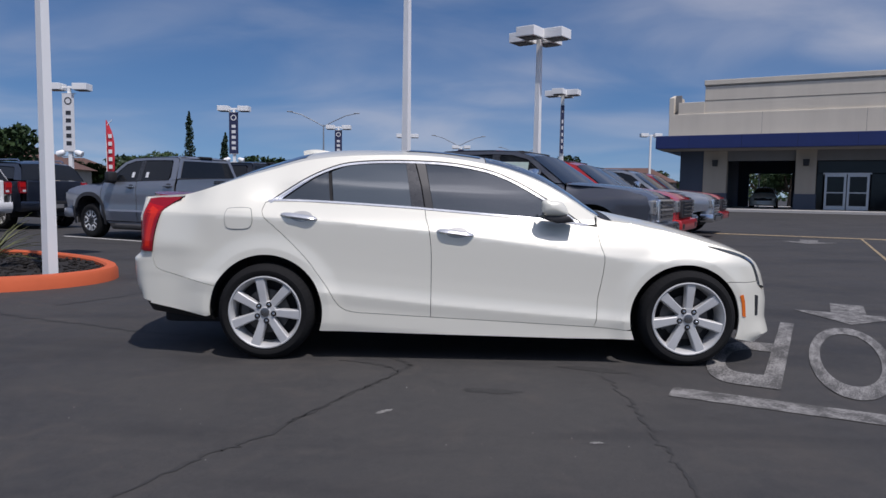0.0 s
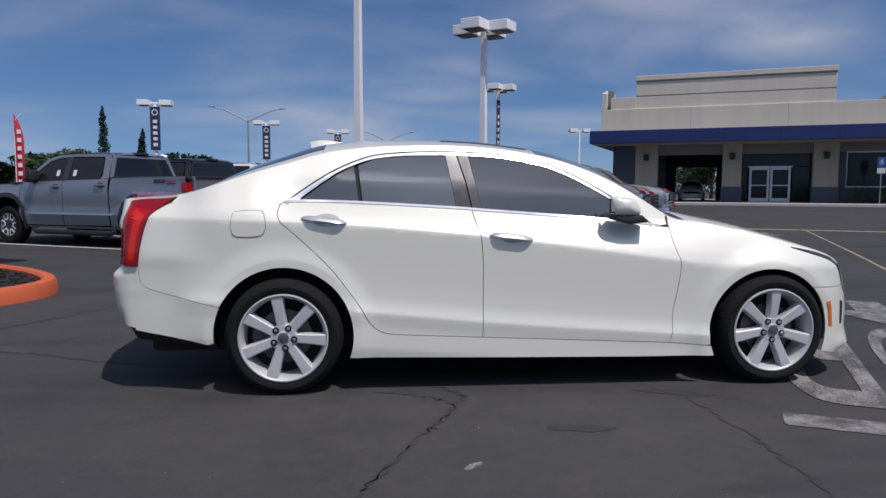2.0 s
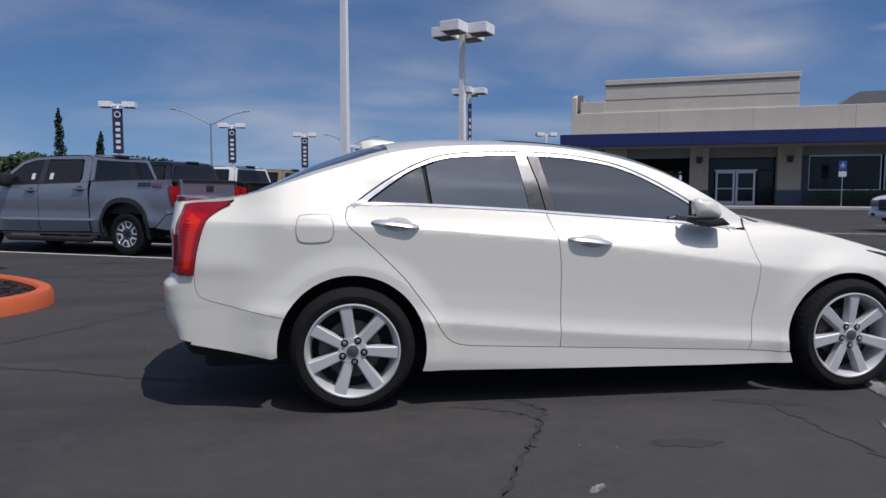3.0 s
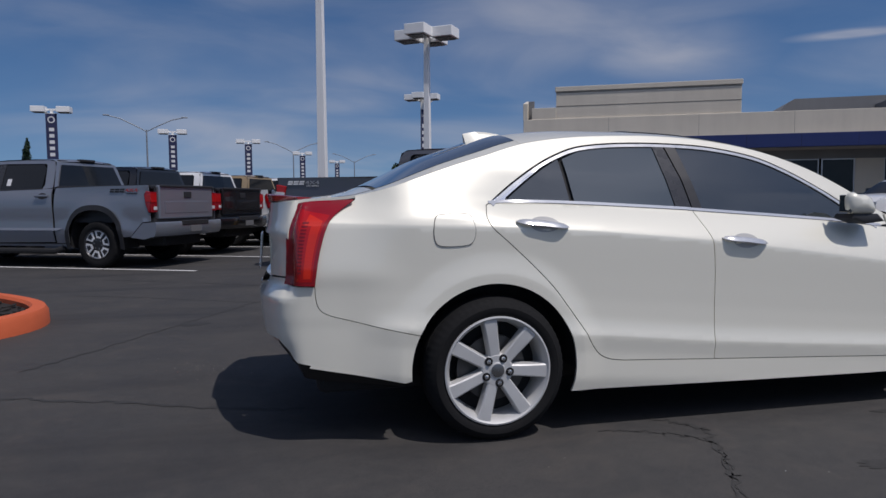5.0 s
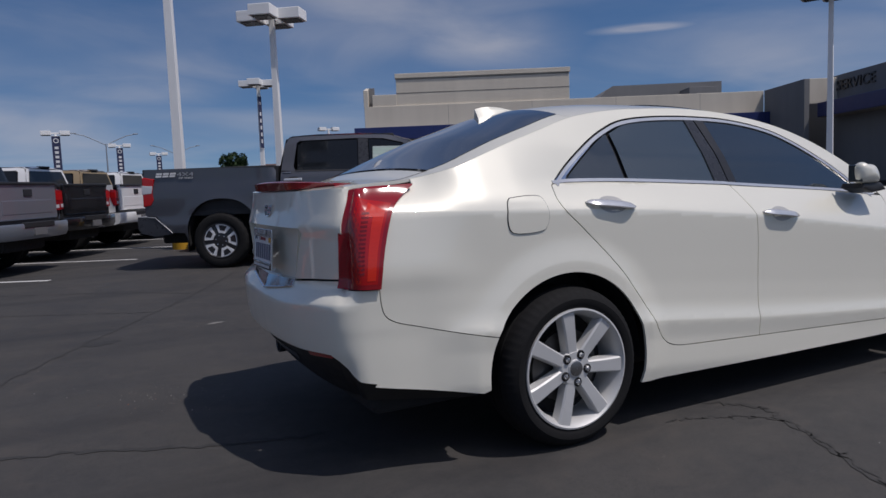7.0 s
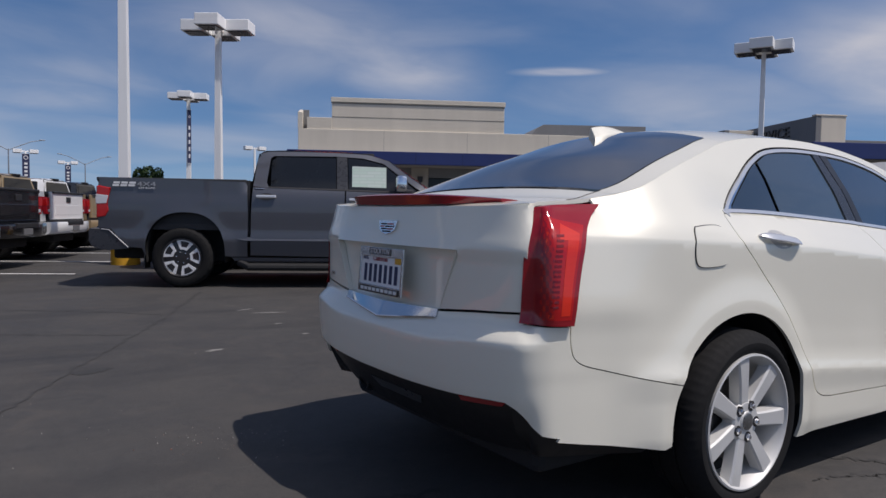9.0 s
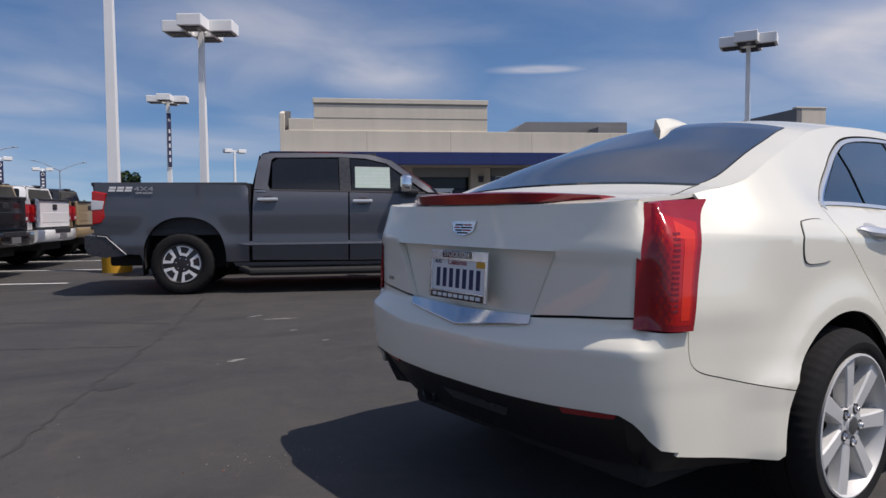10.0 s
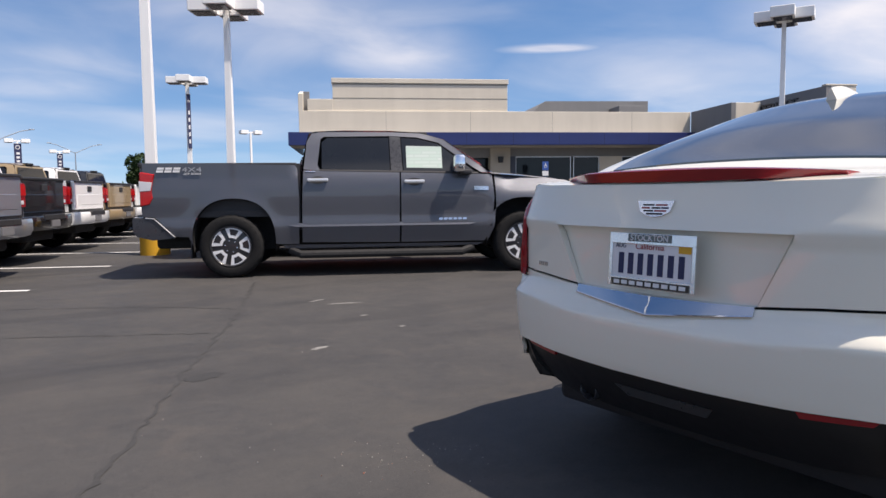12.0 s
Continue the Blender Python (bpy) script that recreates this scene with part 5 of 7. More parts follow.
        for (x, z), h in zip(P(line), half):
            rows.append([bm.verts.new((x, hw * h * q, z + crown * kz * (1 - abs(q) ** 2.4))) for q in np.linspace(-1, 1, 15)])
        for a, b in zip(rows, rows[1:]):
            for j in range(14):
                bm.faces.new((a[j], a[j + 1], b[j + 1], b[j]))
        return part(n, bm, mat, car, lab)
    if bed:
        roof = [(0.96, 1.84), (1.05, 1.885), (1.4, 1.9), (2.0, 1.895), (2.4, 1.87), (2.72, 1.77)]
        across("roof_panel", roof, [0.73, 0.73, 0.73, 0.73, 0.74, 0.775], paint)
        across("rear_screen_frame", [(0.87, 1.36), (0.96, 1.845)], [0.93, 0.745], paint, crown=0)
        bmw = bmesh.new()
        bmw.faces.new([bmw.verts.new((x * kx, y * hw, z * kz)) for x, y, z in ((0.868, -0.82, 1.42), (0.868, 0.82, 1.42), (0.938, 0.66, 1.8), (0.938, -0.66, 1.8))])
        part("rear_screen", bmw, M["truck_glass"], car)
        part("roof_lamp", box((0.93 * kx, -0.16, 1.87 * kz), (1.06 * kx, 0.16, 1.92 * kz), 0.012), M["black_plastic"], car)
    else:
        across("roof_panel", [(-0.6, 1.82), (-0.4, 1.87), (0.4, 1.9), (1.4, 1.9), (2.0, 1.895), (2.4, 1.87), (2.72, 1.77)], [0.73, 0.73, 0.73, 0.73, 0.73, 0.74, 0.775], paint)
        across("rear_screen", [(-0.94, 1.36), (-0.74, 1.7), (-0.6, 1.82)], [0.9, 0.78, 0.73], M["truck_glass"])
        for y in (-0.6, 0.6):
            part("roof_rail", add_tube(bmesh.new(), [(-0.4 * kx, y, 1.9 * kz), (-0.3 * kx, y, 1.96 * kz), (1.6 * kx, y, 1.97 * kz), (1.75 * kx, y, 1.91 * kz)], 0.02), M["satin"], car)
    across("windscreen", [(2.7, 1.775), (3.0, 1.565), (3.32, 1.325)], [0.79, 0.875, 0.95], M["truck_glass"], crown=0.04)
    across("hood", [(3.3, 1.315), (3.7, 1.285), (4.2, 1.23), (4.5, 1.16), (4.63, 1.06)], [0.94, 0.875, 0.865, 0.86, 0.86] if bed else [0.96, 0.965, 0.955, 0.94, 0.92], paint, crown=0.05)
    # nose
    nose = add_prism(bmesh.new(), [(y * hw, z * kz) for y, z in ((-0.93, 0.62), (0.93, 0.62), (0.94, 1.0), (0.9, 1.07), (0.4, 1.1), (-0.4, 1.1), (-0.9, 1.07), (-0.94, 1.0))], 4.45 * kx, 4.66 * kx, "x", 0.03)
    part("front_panel", nose, paint, car)
    part("grille_frame", box((4.64 * kx, -0.56 * hw, 0.72 * kz), (4.73 * kx, 0.56 * hw, 1.09 * kz), 0.03), M["chrome" if trim == "chrome" else "black_plastic"], car)
    for k in range(4):
        z = (0.785 + 0.075 * k) * kz
        part("grille_slat", box((4.72 * kx, -0.49 * hw, z), (4.745 * kx, 0.49 * hw, z + 0.042), 0.006), M["gloss_black"], car)
    part("front_bumper", box((4.42 * kx, -0.96 * hw, 0.46 * kz), (4.78 * kx, 0.96 * hw, 0.7 * kz), 0.06), paint if trim != "chrome" else M["satin"], car)
    for s in (-1, 1):
        hl = box((4.38 * kx, s * 0.58 * hw, 0.84 * kz), (4.695 * kx, s * 0.95 * hw, 1.07 * kz), 0.03)
        part("headlight", hl, M["headlamp"], car, "clear headlight")
        part("fog_lamp", box((4.76 * kx, s * 0.62 * hw, 0.52 * kz), (4.79 * kx, s * 0.78 * hw, 0.62 * kz), 0.01), M["black_plastic"], car)
    # tail
    if bed:
        part("bed_floor", box((-1.05 * kx, -0.9 * hw, 0.78 * kz), (0.85 * kx, 0.9 * hw, 0.86 * kz)), M["black_plastic"], car)
        part("bed_liner", box((0.8 * kx, -0.93 * hw, 0.6 * kz), (0.86 * kx, 0.93 * hw, rail * kz)), M["black_plastic"], car)
        for s in (-1, 1):
            part("bed_rail", box((-1.06 * kx, s * 0.885 * hw - 0.05, (rail - 0.05) * kz), (0.82 * kx, s * 0.885 * hw + 0.05, (rail + 0.012) * kz), 0.012), M["black_plastic"], car)
            part("bed_inner", box((-1.06 * kx, s * 0.86 * hw - 0.01, 0.8 * kz), (0.82 * kx, s * 0.86 * hw + 0.01, (rail - 0.03) * kz)), M["black_plastic"], car)
        gate = part("tailgate", box((-1.1 * kx, -0.8 * hw, 0.84 * kz), (-1.02 * kx, 0.8 * hw, (rail + 0.01) * kz), 0.02), two_tone or paint, car)
        part("gate_panel", box((-1.106 * kx, -0.66 * hw, 0.93 * kz), (-1.09 * kx, 0.66 * hw, (rail - 0.26) * kz), 0.006), two_tone or paint, gate)
        part("gate_handle", box((-1.116 * kx, -0.1, (rail - 0.2) * kz), (-1.095 * kx, 0.1, (rail - 0.09) * kz), 0.008), M["black_plastic"], gate)
        part("gate_spoiler", box((-1.125 * kx, -0.78 * hw, (rail - 0.025) * kz), (-1.0 * kx, 0.78 * hw, (rail + 0.02) * kz), 0.012), M["black_plastic"], gate)
        end, zl0, zl1 = -1.045, rail - (0.53 if big else 0.46), rail - (0.1 if big else 0.09)
    else:
        part("tailgate", box((-0.98 * kx, -0.8 * hw, 0.78 * kz), (-0.9 * kx, 0.8 * hw, 1.37 * kz), 0.03), paint, car)
        end, zl0, zl1 = -0.96, 1.0, 1.34
    for s in (-1, 1):
        if big:
            prof = [(end - 0.012, zl0), (end + 0.1, zl0 + 0.02), (end + 0.145, zl0 + 0.1), (end + 0.12, zl0 + 0.22), (end + 0.17, zl1 - 0.03), (end + 0.02, zl1), (end - 0.008, zl1 - 0.01)]
        else:
            prof = [(end - 0.028, zl0 + 0.02), (end + 0.03, zl0), (end + 0.08, zl0 + 0.16), (end + 0.11, zl1 - 0.06), (end + 0.07, zl1), (end - 0.024, zl1 - 0.015)]
        lb = add_prism(bmesh.new(), [(x * kx, z * kz) for x, z in prof], s * 0.815 * hw, s * 0.992 * hw, bevel=0.014)
        lamp = part("tail_light", lb, M["lens" if big else "lens_dark"], car, "red and white tail light" if big else "dark red tail light")
        if big:
            clear = [(end - 0.016, zl0 + 0.185), (end + 0.118, zl0 + 0.195), (end + 0.14, zl0 + 0.3), (end - 0.014, zl0 + 0.315)]
            part("reverse_lamp", add_prism(bmesh.new(), [(x * kx, z * kz) for x, z in clear], s * 0.84 * hw, s * 0.9965 * hw, bevel=0.006), M["lamp_clear"], lamp)
        else:
            inner = [(end - 0.034, zl0 + 0.18), (end + 0.07, zl0 + 0.19), (end + 0.09, zl1 - 0.07), (end - 0.03, zl1 - 0.04)]
            part("brake_lens", add_prism(bmesh.new(), [(x * kx, z * kz) for x, z in inner], s * 0.84 * hw, s * 0.9955 * hw, bevel=0.006), M["lens"], lamp)
            part("reverse_lamp", box(((end - 0.034) * kx, s * 0.83 * hw, (zl0 + 0.05) * kz), ((end + 0.01) * kx, s * 0.92 * hw, (zl0 + 0.11) * kz), 0.006), M["lamp_clear"], lamp)
    bump = bmesh.new()
    rows = []
    for q in np.linspace(-1, 1, 15):
        back = -1.24 + 0.1 * max(0, abs(q) - 0.55) / 0.45 + (0 if bed else 0.14)
        y = q * 0.99 * hw
        cut = abs(q) > 0.8
        rows.append([bump.verts.new((x * kx, y, z * kz)) for x, z in ((back, 0.79), (-0.9, 0.775), (-0.66 if cut else -0.8, 0.53), (-0.92, 0.5), (back + 0.03, 0.55), (back - 0.01, 0.62), (back - 0.012, 0.76))])
    for p, q in zip(rows, rows[1:]):
        for j in range(7):
            bump.faces.new((p[j], p[(j + 1) % 7], q[(j + 1) % 7], q[j]))
    bump.faces.new(rows[0])
    bump.faces.new(rows[-1])
    bmp = part("rear_bumper", bump, M["dark_bumper"] if big else paint, car, angle=30)
    if big:
        for s in (-1, 1):
            edge_bar = add_tube(bmesh.new(), [(-1.0 * kx, s * 0.994 * hw, 0.783 * kz), (-0.9 * kx, s * 0.996 * hw, 0.772 * kz), (-0.665 * kx, s * 0.996 * hw, 0.54 * kz)], 0.007, 6)
            part("bumper_edge", edge_bar, M["mark_grey"], bmp, "bright edge of the bumper end")
            flap = box((-0.5 * kx, s * 0.78 * hw - 0.12, 0.25 * kz), (-0.485 * kx, s * 0.78 * hw + 0.12, 0.62 * kz), 0.004)
            part("mud_flap", flap, M["black_plastic"], car, "black rubber mud flap")
    xb = -1.262 + (0 if bed else 0.14)
    part("bumper_step", box((xb * kx, -0.4 * hw, 0.72 * kz), ((xb + 0.06) * kx, 0.4 * hw, 0.805 * kz), 0.008), M["black_plastic"], bmp)
    part("plate", box(((xb - 0.006) * kx, -0.15, 0.6 * kz), ((xb + 0.02) * kx, 0.15, 0.71 * kz), 0.003), M["grey_plate"], bmp)
    # chassis
    part("chassis", box((-1.0 * kx, -0.55 * hw, 0.36 * kz), (4.4 * kx, 0.55 * hw, 0.6 * kz), 0.04), M["black_gap"], car)
    part("cab_core", box((0.9 * kx, -0.86 * hw, 0.5 * kz), (3.3 * kx, 0.86 * hw, 1.28 * kz), 0.04), M["black_gap"], car)
    part("dash_liner", add_prism(bmesh.new(), [(x * kx, z * kz) for x, z in ((2.4, 1.2), (3.3, 1.2), (3.27, 1.285), (2.66, 1.735), (2.4, 1.84))], -0.72 * hw, 0.72 * hw), M["black_gap"], car)
    part("engine_bay", box((3.2 * kx, -0.9 * hw, 1.02 * kz), (4.45 * kx, 0.9 * hw, 1.17 * kz), 0.04), M["black_gap"], car)
    part("engine_core", box((3.3 * kx, -0.5 * hw, 0.5 * kz), (4.5 * kx, 0.5 * hw, 1.15 * kz), 0.04), M["black_gap"], car)
    part("cab_liner", box((0.98 * kx, -0.68 * hw, 1.27 * kz), (2.5 * kx, 0.68 * hw, 1.885 * kz), 0.03), M["black_gap"], car)
    if not bed:
        part("cargo_core", box((-0.85 * kx, -0.84 * hw, 0.6 * kz), (0.9 * kx, 0.84 * hw, 1.3 * kz), 0.04), M["black_gap"], car)
    for cx, a in ((0.0, ra), (wb, fa)):
        bm = bmesh.new()
        for (x0, z0), (x1, z1) in zip(a, a[1:]):
            bm.faces.new([bm.verts.new(p) for p in ((x0, -0.95 * hw, z0), (x1, -0.95 * hw, z1), (x1, -0.5 * hw, z1), (x0, -0.5 * hw, z0))])
        bmesh.ops.remove_doubles(bm, verts=bm.verts, dist=1e-4)
        mirrored(part("wheel_well", bm, M["black_gap"], car), car)
        mirrored(part("well_wall", add_prism(bmesh.new(), a, -0.56 * hw, -0.5 * hw), M["black_gap"], car), car)
    st = add_tube(bmesh.new(), [(0.72 * kx, -0.9 * hw, 0.34 * kz), (0.85 * kx, -0.97 * hw, 0.285 * kz), (2.9 * kx, -0.97 * hw, 0.285 * kz), (3.05 * kx, -0.9 * hw, 0.34 * kz)], 0.05)
    mirrored(part("side_step", st, M["black_gap"], car), car)
    # mirrors
    mb = box((2.78 * kx, -(hw * 0.9 + 0.26), 1.33 * kz), (2.93 * kx, -(hw * 0.9 + 0.03), 1.56 * kz), 0.04)
    mo = part("door_mirror", mb, M["chrome"] if trim == "chrome" else M["black_plastic"], car)
    arm = part("mirror_arm", box((2.85 * kx, -(hw * 0.9 + 0.2), 1.3 * kz), (3.02 * kx, -(hw * 0.84), 1.37 * kz), 0.02), M["black_plastic"], car)
    mirrored(mo, car), mirrored(arm, car)
    # wheels
    rim = 0.255 * kz
    if wheels == "split":
        mats = dict(tyre=M["tyre"], rim=M["dark_alloy"], spoke=M["bright_alloy"], spoke_face=M["dark_alloy"], nut=M["satin"])
        shape = (0.062, rim - 0.014, 0.06, 0.13, 0.03, 0.012, 0.04)
        n = 5 if big else 6
    else:
        mats = dict(tyre=M["tyre"], rim=M["alloy"], spoke=M["alloy"], nut=M["gloss_black"])
        shape = (0.06, rim - 0.014, 0.06, 0.09, 0.03, 0.012, 0.04)
        n = 6
    for cx, nm in ((0.0, "rear_wheel"), (wb, "front_wheel")):
        for s in (-1, 1):
            wheel(car, nm, pose(cx, s * (hw - 0.135), R, 0, 0, 0 if s < 0 else 180), R, 0.26, rim, n, shape, mats, 0.2 + cx, wheels == "split", 6, 36)
    # letters on the flank
    if lettering:
        face = pose(0, 0, 0, 90, 0, 0)
        for s in (-1, 1):
            y = s * (hw * 0.978 + 0.008)
            turn = pose(0, 0, 0, 0, 0, 0 if s < 0 else 180) @ face
            sgn = 1 if s < 0 else -1
            mid = -0.57 * kx
            def slab(nm, u0, u1, z0, z1, mat, tilt=0.014):
                sh_pts = [(mid + sgn * u0 * kx, z0), (mid + sgn * u1 * kx, z0), (mid + sgn * (u1 * kx + tilt), z1), (mid + sgn * (u0 * kx + tilt), z1)]
                part(nm, add_prism(bmesh.new(), sh_pts, y - 0.003, y + 0.003), mat, car)
            zt = (rail - 0.045) * kz
            zb = zt - 0.06
            # a slanted emblem of three blocks
            for u in (-0.285, -0.188, -0.091):
                slab("side_mark", u, u + 0.08, zb, zt - 0.034, lettering[0], 0.006)
                slab("side_mark", u + 0.012, u + 0.09, zt - 0.026, zt, lettering[0], 0.006)
            flat_text("side_word", "4X4", 0.082 * kz, lettering[1], car, Matrix.Translation((mid + sgn * 0.135 * kx, y, (zt + zb) / 2)) @ turn, 0.003, 1.75)
            flat_text("small_word", "OFF ROAD", 0.032 * kz, lettering[0], car, Matrix.Translation((mid + sgn * 0.14 * kx, y, zb - 0.02)) @ turn, 0.003, 1.35)
    if sticker == "slips":
        for x in (1.8, 2.26):
            mirrored(panel("window_slip", P([(x, 1.43), (x + 0.09, 1.43), (x + 0.09, 1.55), (x, 1.55)]), sh, M["banner_white"], car, "small white paper on the window", lift=-0.001, gap=0, depth=0.001, cell=0.1), car)
    elif sticker:
        for k in range(6):
            panel("door_mark", P([(2.6 + 0.062 * k, 0.71), (2.648 + 0.062 * k, 0.71), (2.652 + 0.062 * k, 0.738), (2.604 + 0.062 * k, 0.738)]), sh, M["satin"], car, lift=0.008, gap=0, depth=0.006, cell=0.1)
        panel("door_badge", P([(3.06, 1.1), (3.25, 1.095), (3.25, 1.145), (3.06, 1.15)]), sh, M["satin"], car, "small chrome badge", lift=0.008, gap=0, depth=0.006, cell=0.1)
        panel("cab_badge", P([(0.93, 1.35), (1.05, 1.35), (1.05, 1.362), (0.93, 1.362)]), sh, M["satin"], car, lift=0.012, gap=0, depth=0.006, cell=0.1)
        panel("window_sticker", P([(2.2, 1.4), (2.66, 1.39), (2.66, 1.68), (2.2, 1.69)]), sh, M["sticker"], car, "printed price sheet on the side window", lift=-0.002, gap=0, depth=0.001, cell=0.1)
    return car


def sticker_paper():
    m = Mat("printed_sheet")
    v = m.coords((1, 1, 1))
    rows = m.n.new("ShaderNodeTexBrick")
    rows.inputs["Scale"].default_value = 4.0
    rows.inputs["Brick Width"].default_value, rows.inputs["Row Height"].default_value, rows.inputs["Mortar Size"].default_value = 0.8, 0.17, 0.03
    rows.inputs["Color1"].default_value = (0.44, 0.5, 0.47, 1)
    rows.inputs["Color2"].default_value = (0.36, 0.47, 0.41, 1)
    rows.inputs["Mortar"].default_value = (0.36, 0.44, 0.4, 1)
    mp = m.n.new("ShaderNodeMapping")
    mp.inputs["Rotation"].default_value = (radians(90), 0, 0)
    m.l.new(v, mp.inputs[0])
    m.l.new(mp.outputs[0], rows.inputs["Vector"])
    m.put(Base_Color=rows.outputs[0], Roughness=0.6)
    return m.m


M.update(lamp_clear=plain("clear_lamp_lens", (0.55, 0.55, 0.57), 0.12, coat=0.5), graphite_paint=car_paint("graphite_metallic_paint", (0.076, 0.081, 0.097), 0.45, 0.5, 0.2, 0.02), silver_blue=car_paint("cement_grey_paint", (0.25, 0.27, 0.31), 0.5, 0.33, 0.2, 0.06), black_paint=car_paint("black_paint", (0.012, 0.012, 0.014), 0.2, 0.25, 0.1, 0.04),
         dark_grey_paint=car_paint("dark_grey_paint", (0.04, 0.042, 0.046), 0.5, 0.3, 0.2, 0.05), white_paint=car_paint("white_paint", (0.78, 0.78, 0.77), 0.0, 0.32, 0.05, 0.04), tan_paint=car_paint("tan_paint", (0.34, 0.25, 0.14), 0.1, 0.35, 0.1, 0.05),
         red_paint=car_paint("red_paint", (0.5, 0.018, 0.02), 0.1, 0.3, 0.1, 0.03), navy_paint=car_paint("deep_blue_black_paint", (0.018, 0.024, 0.04), 0.4, 0.28, 0.15, 0.05), silver_paint=car_paint("silver_paint", (0.42, 0.43, 0.44), 0.7, 0.3, 0.2, 0.05),
         headlamp=tinted_glass("headlamp_glass", (0.2, 0.21, 0.22)), dark_bumper=plain("dark_painted_bumper", (0.045, 0.047, 0.055), 0.3, 0.4, coat=0.6), grey_plate=plain("grey_paper_plate", (0.14, 0.14, 0.145), 0.6), sticker=sticker_paper(),
         red_seat=plain("seat_cloth", (0.16, 0.05, 0.045), 0.8), mark_white=plain("white_decal", (0.7, 0.7, 0.7), 0.4), mark_red=plain("red_decal", (0.42, 0.05, 0.06), 0.4), mark_black=plain("black_decal", (0.02, 0.02, 0.022), 0.4), mark_grey=plain("grey_decal", (0.3, 0.31, 0.33), 0.4))


def place(x, y, turn):
    return pose(x, y, rise(x, y), 0, 0, turn)


def parked():
    # the row of large pickups beside the sedan; centre of the rear axle
    base = Vector((-1.33, 7.2, 0)) + V * 0.95
    row = "row of large pickups"
    specs = [("graphite_paint", 0.0, 0.0, "dark graphite crew-cab pickup with chrome trim parked on the lot", True), ("red_paint", 2.75, -0.12, "red crew-cab pickup parked between grey pickups", False),
             ("dark_grey_paint", 5.5, -0.5, "dark grey crew-cab pickup with chrome grille", False), ("silver_paint", 8.25, -0.25, "silver crew-cab pickup with chrome grille", False), ("red_paint", 11.0, -0.37, "red crew-cab pickup at the end of the row", False)]
    for i, (paint, dv, du, label, near) in enumerate(specs):
        p = base + V * dv + U * du
        pickup("pickup_truck", place(p.x, p.y, GRID), M[paint], label, wheels="split" if near else "plain", lettering=(M["mark_white"], M["mark_grey"]) if near else None, sticker=near, group=row, trim="body" if paint == "red_paint" else "chrome", cell=0.07 if near else 0.14, size=(1.0, 1.0, 0.97 if near else 0.95))
    # the row of mid-size pickups with their tails to the aisle
    back = Vector((-4.87, 8.37, 0)) + V * 0.9 - U * 0.24
    row = "row of mid-size pickups"
    specs = [("silver_blue", 0.0, 0.0, None, True, "cement grey mid-size pickup with black arch flares", "mark_black"), ("black_paint", 2.65, -0.5, None, True, "glossy black mid-size pickup in the truck row", "mark_red"),
             ("white_paint", 5.25, -0.75, None, False, "white mid-size pickup in the truck row", "mark_red"), ("tan_paint", 7.9, -1.0, None, False, "tan mid-size pickup in the truck row", "mark_black"),
             ("white_paint", 10.5, -1.2, None, False, "white mid-size pickup far along the truck row", "mark_red"), ("dark_grey_paint", 13.1, -1.4, None, False, "dark grey pickup at the far end of the truck row", "mark_red")]
    for paint, dv, du, tone, flare, label, mark in specs:
        p = back + V * dv + U * du
        pickup("pickup_truck", place(p.x, p.y, GRID + 180), M[paint], label, (0.955, 0.945, 0.94), "split", tone, trim="body", lettering=(M["mark_black"] if paint in ("silver_blue", "white_paint", "tan_paint") else M["mark_grey"], M["mark_red"]), group=row, flare=flare, cell=0.1, rail=1.4, sticker="slips" if paint == "silver_blue" else False)
    # others at the edge of the lot
    pickup("suv", place(-11.5, 13.5, GRID + 180), M["navy_paint"], "dark blue sport utility wagon parked on the lot", (0.92, 0.95, 0.93), "plain", bed=False, trim="body", category="car", cell=0.14)
    pickup("suv", place(-12.2, 11.27, GRID + 180), M["white_paint"], "white sport utility wagon at the edge of the lot", (0.92, 0.95, 0.92), "plain", bed=False, trim="body", category="car", cell=0.14)
    pickup("suv", place(18.6, 13.6, 180), M["white_paint"], "white sport utility wagon with roof rails near the showroom", (0.9, 0.93, 0.86), "plain", bed=False, trim="body", category="car", cell=0.14)


parked()


# ---- showroom ----
def at_showroom(x, y, z=0.0):
    p = Vector((22.6, 36.4, 0)) + U * x + V * y
    return (p.x, p.y, z)


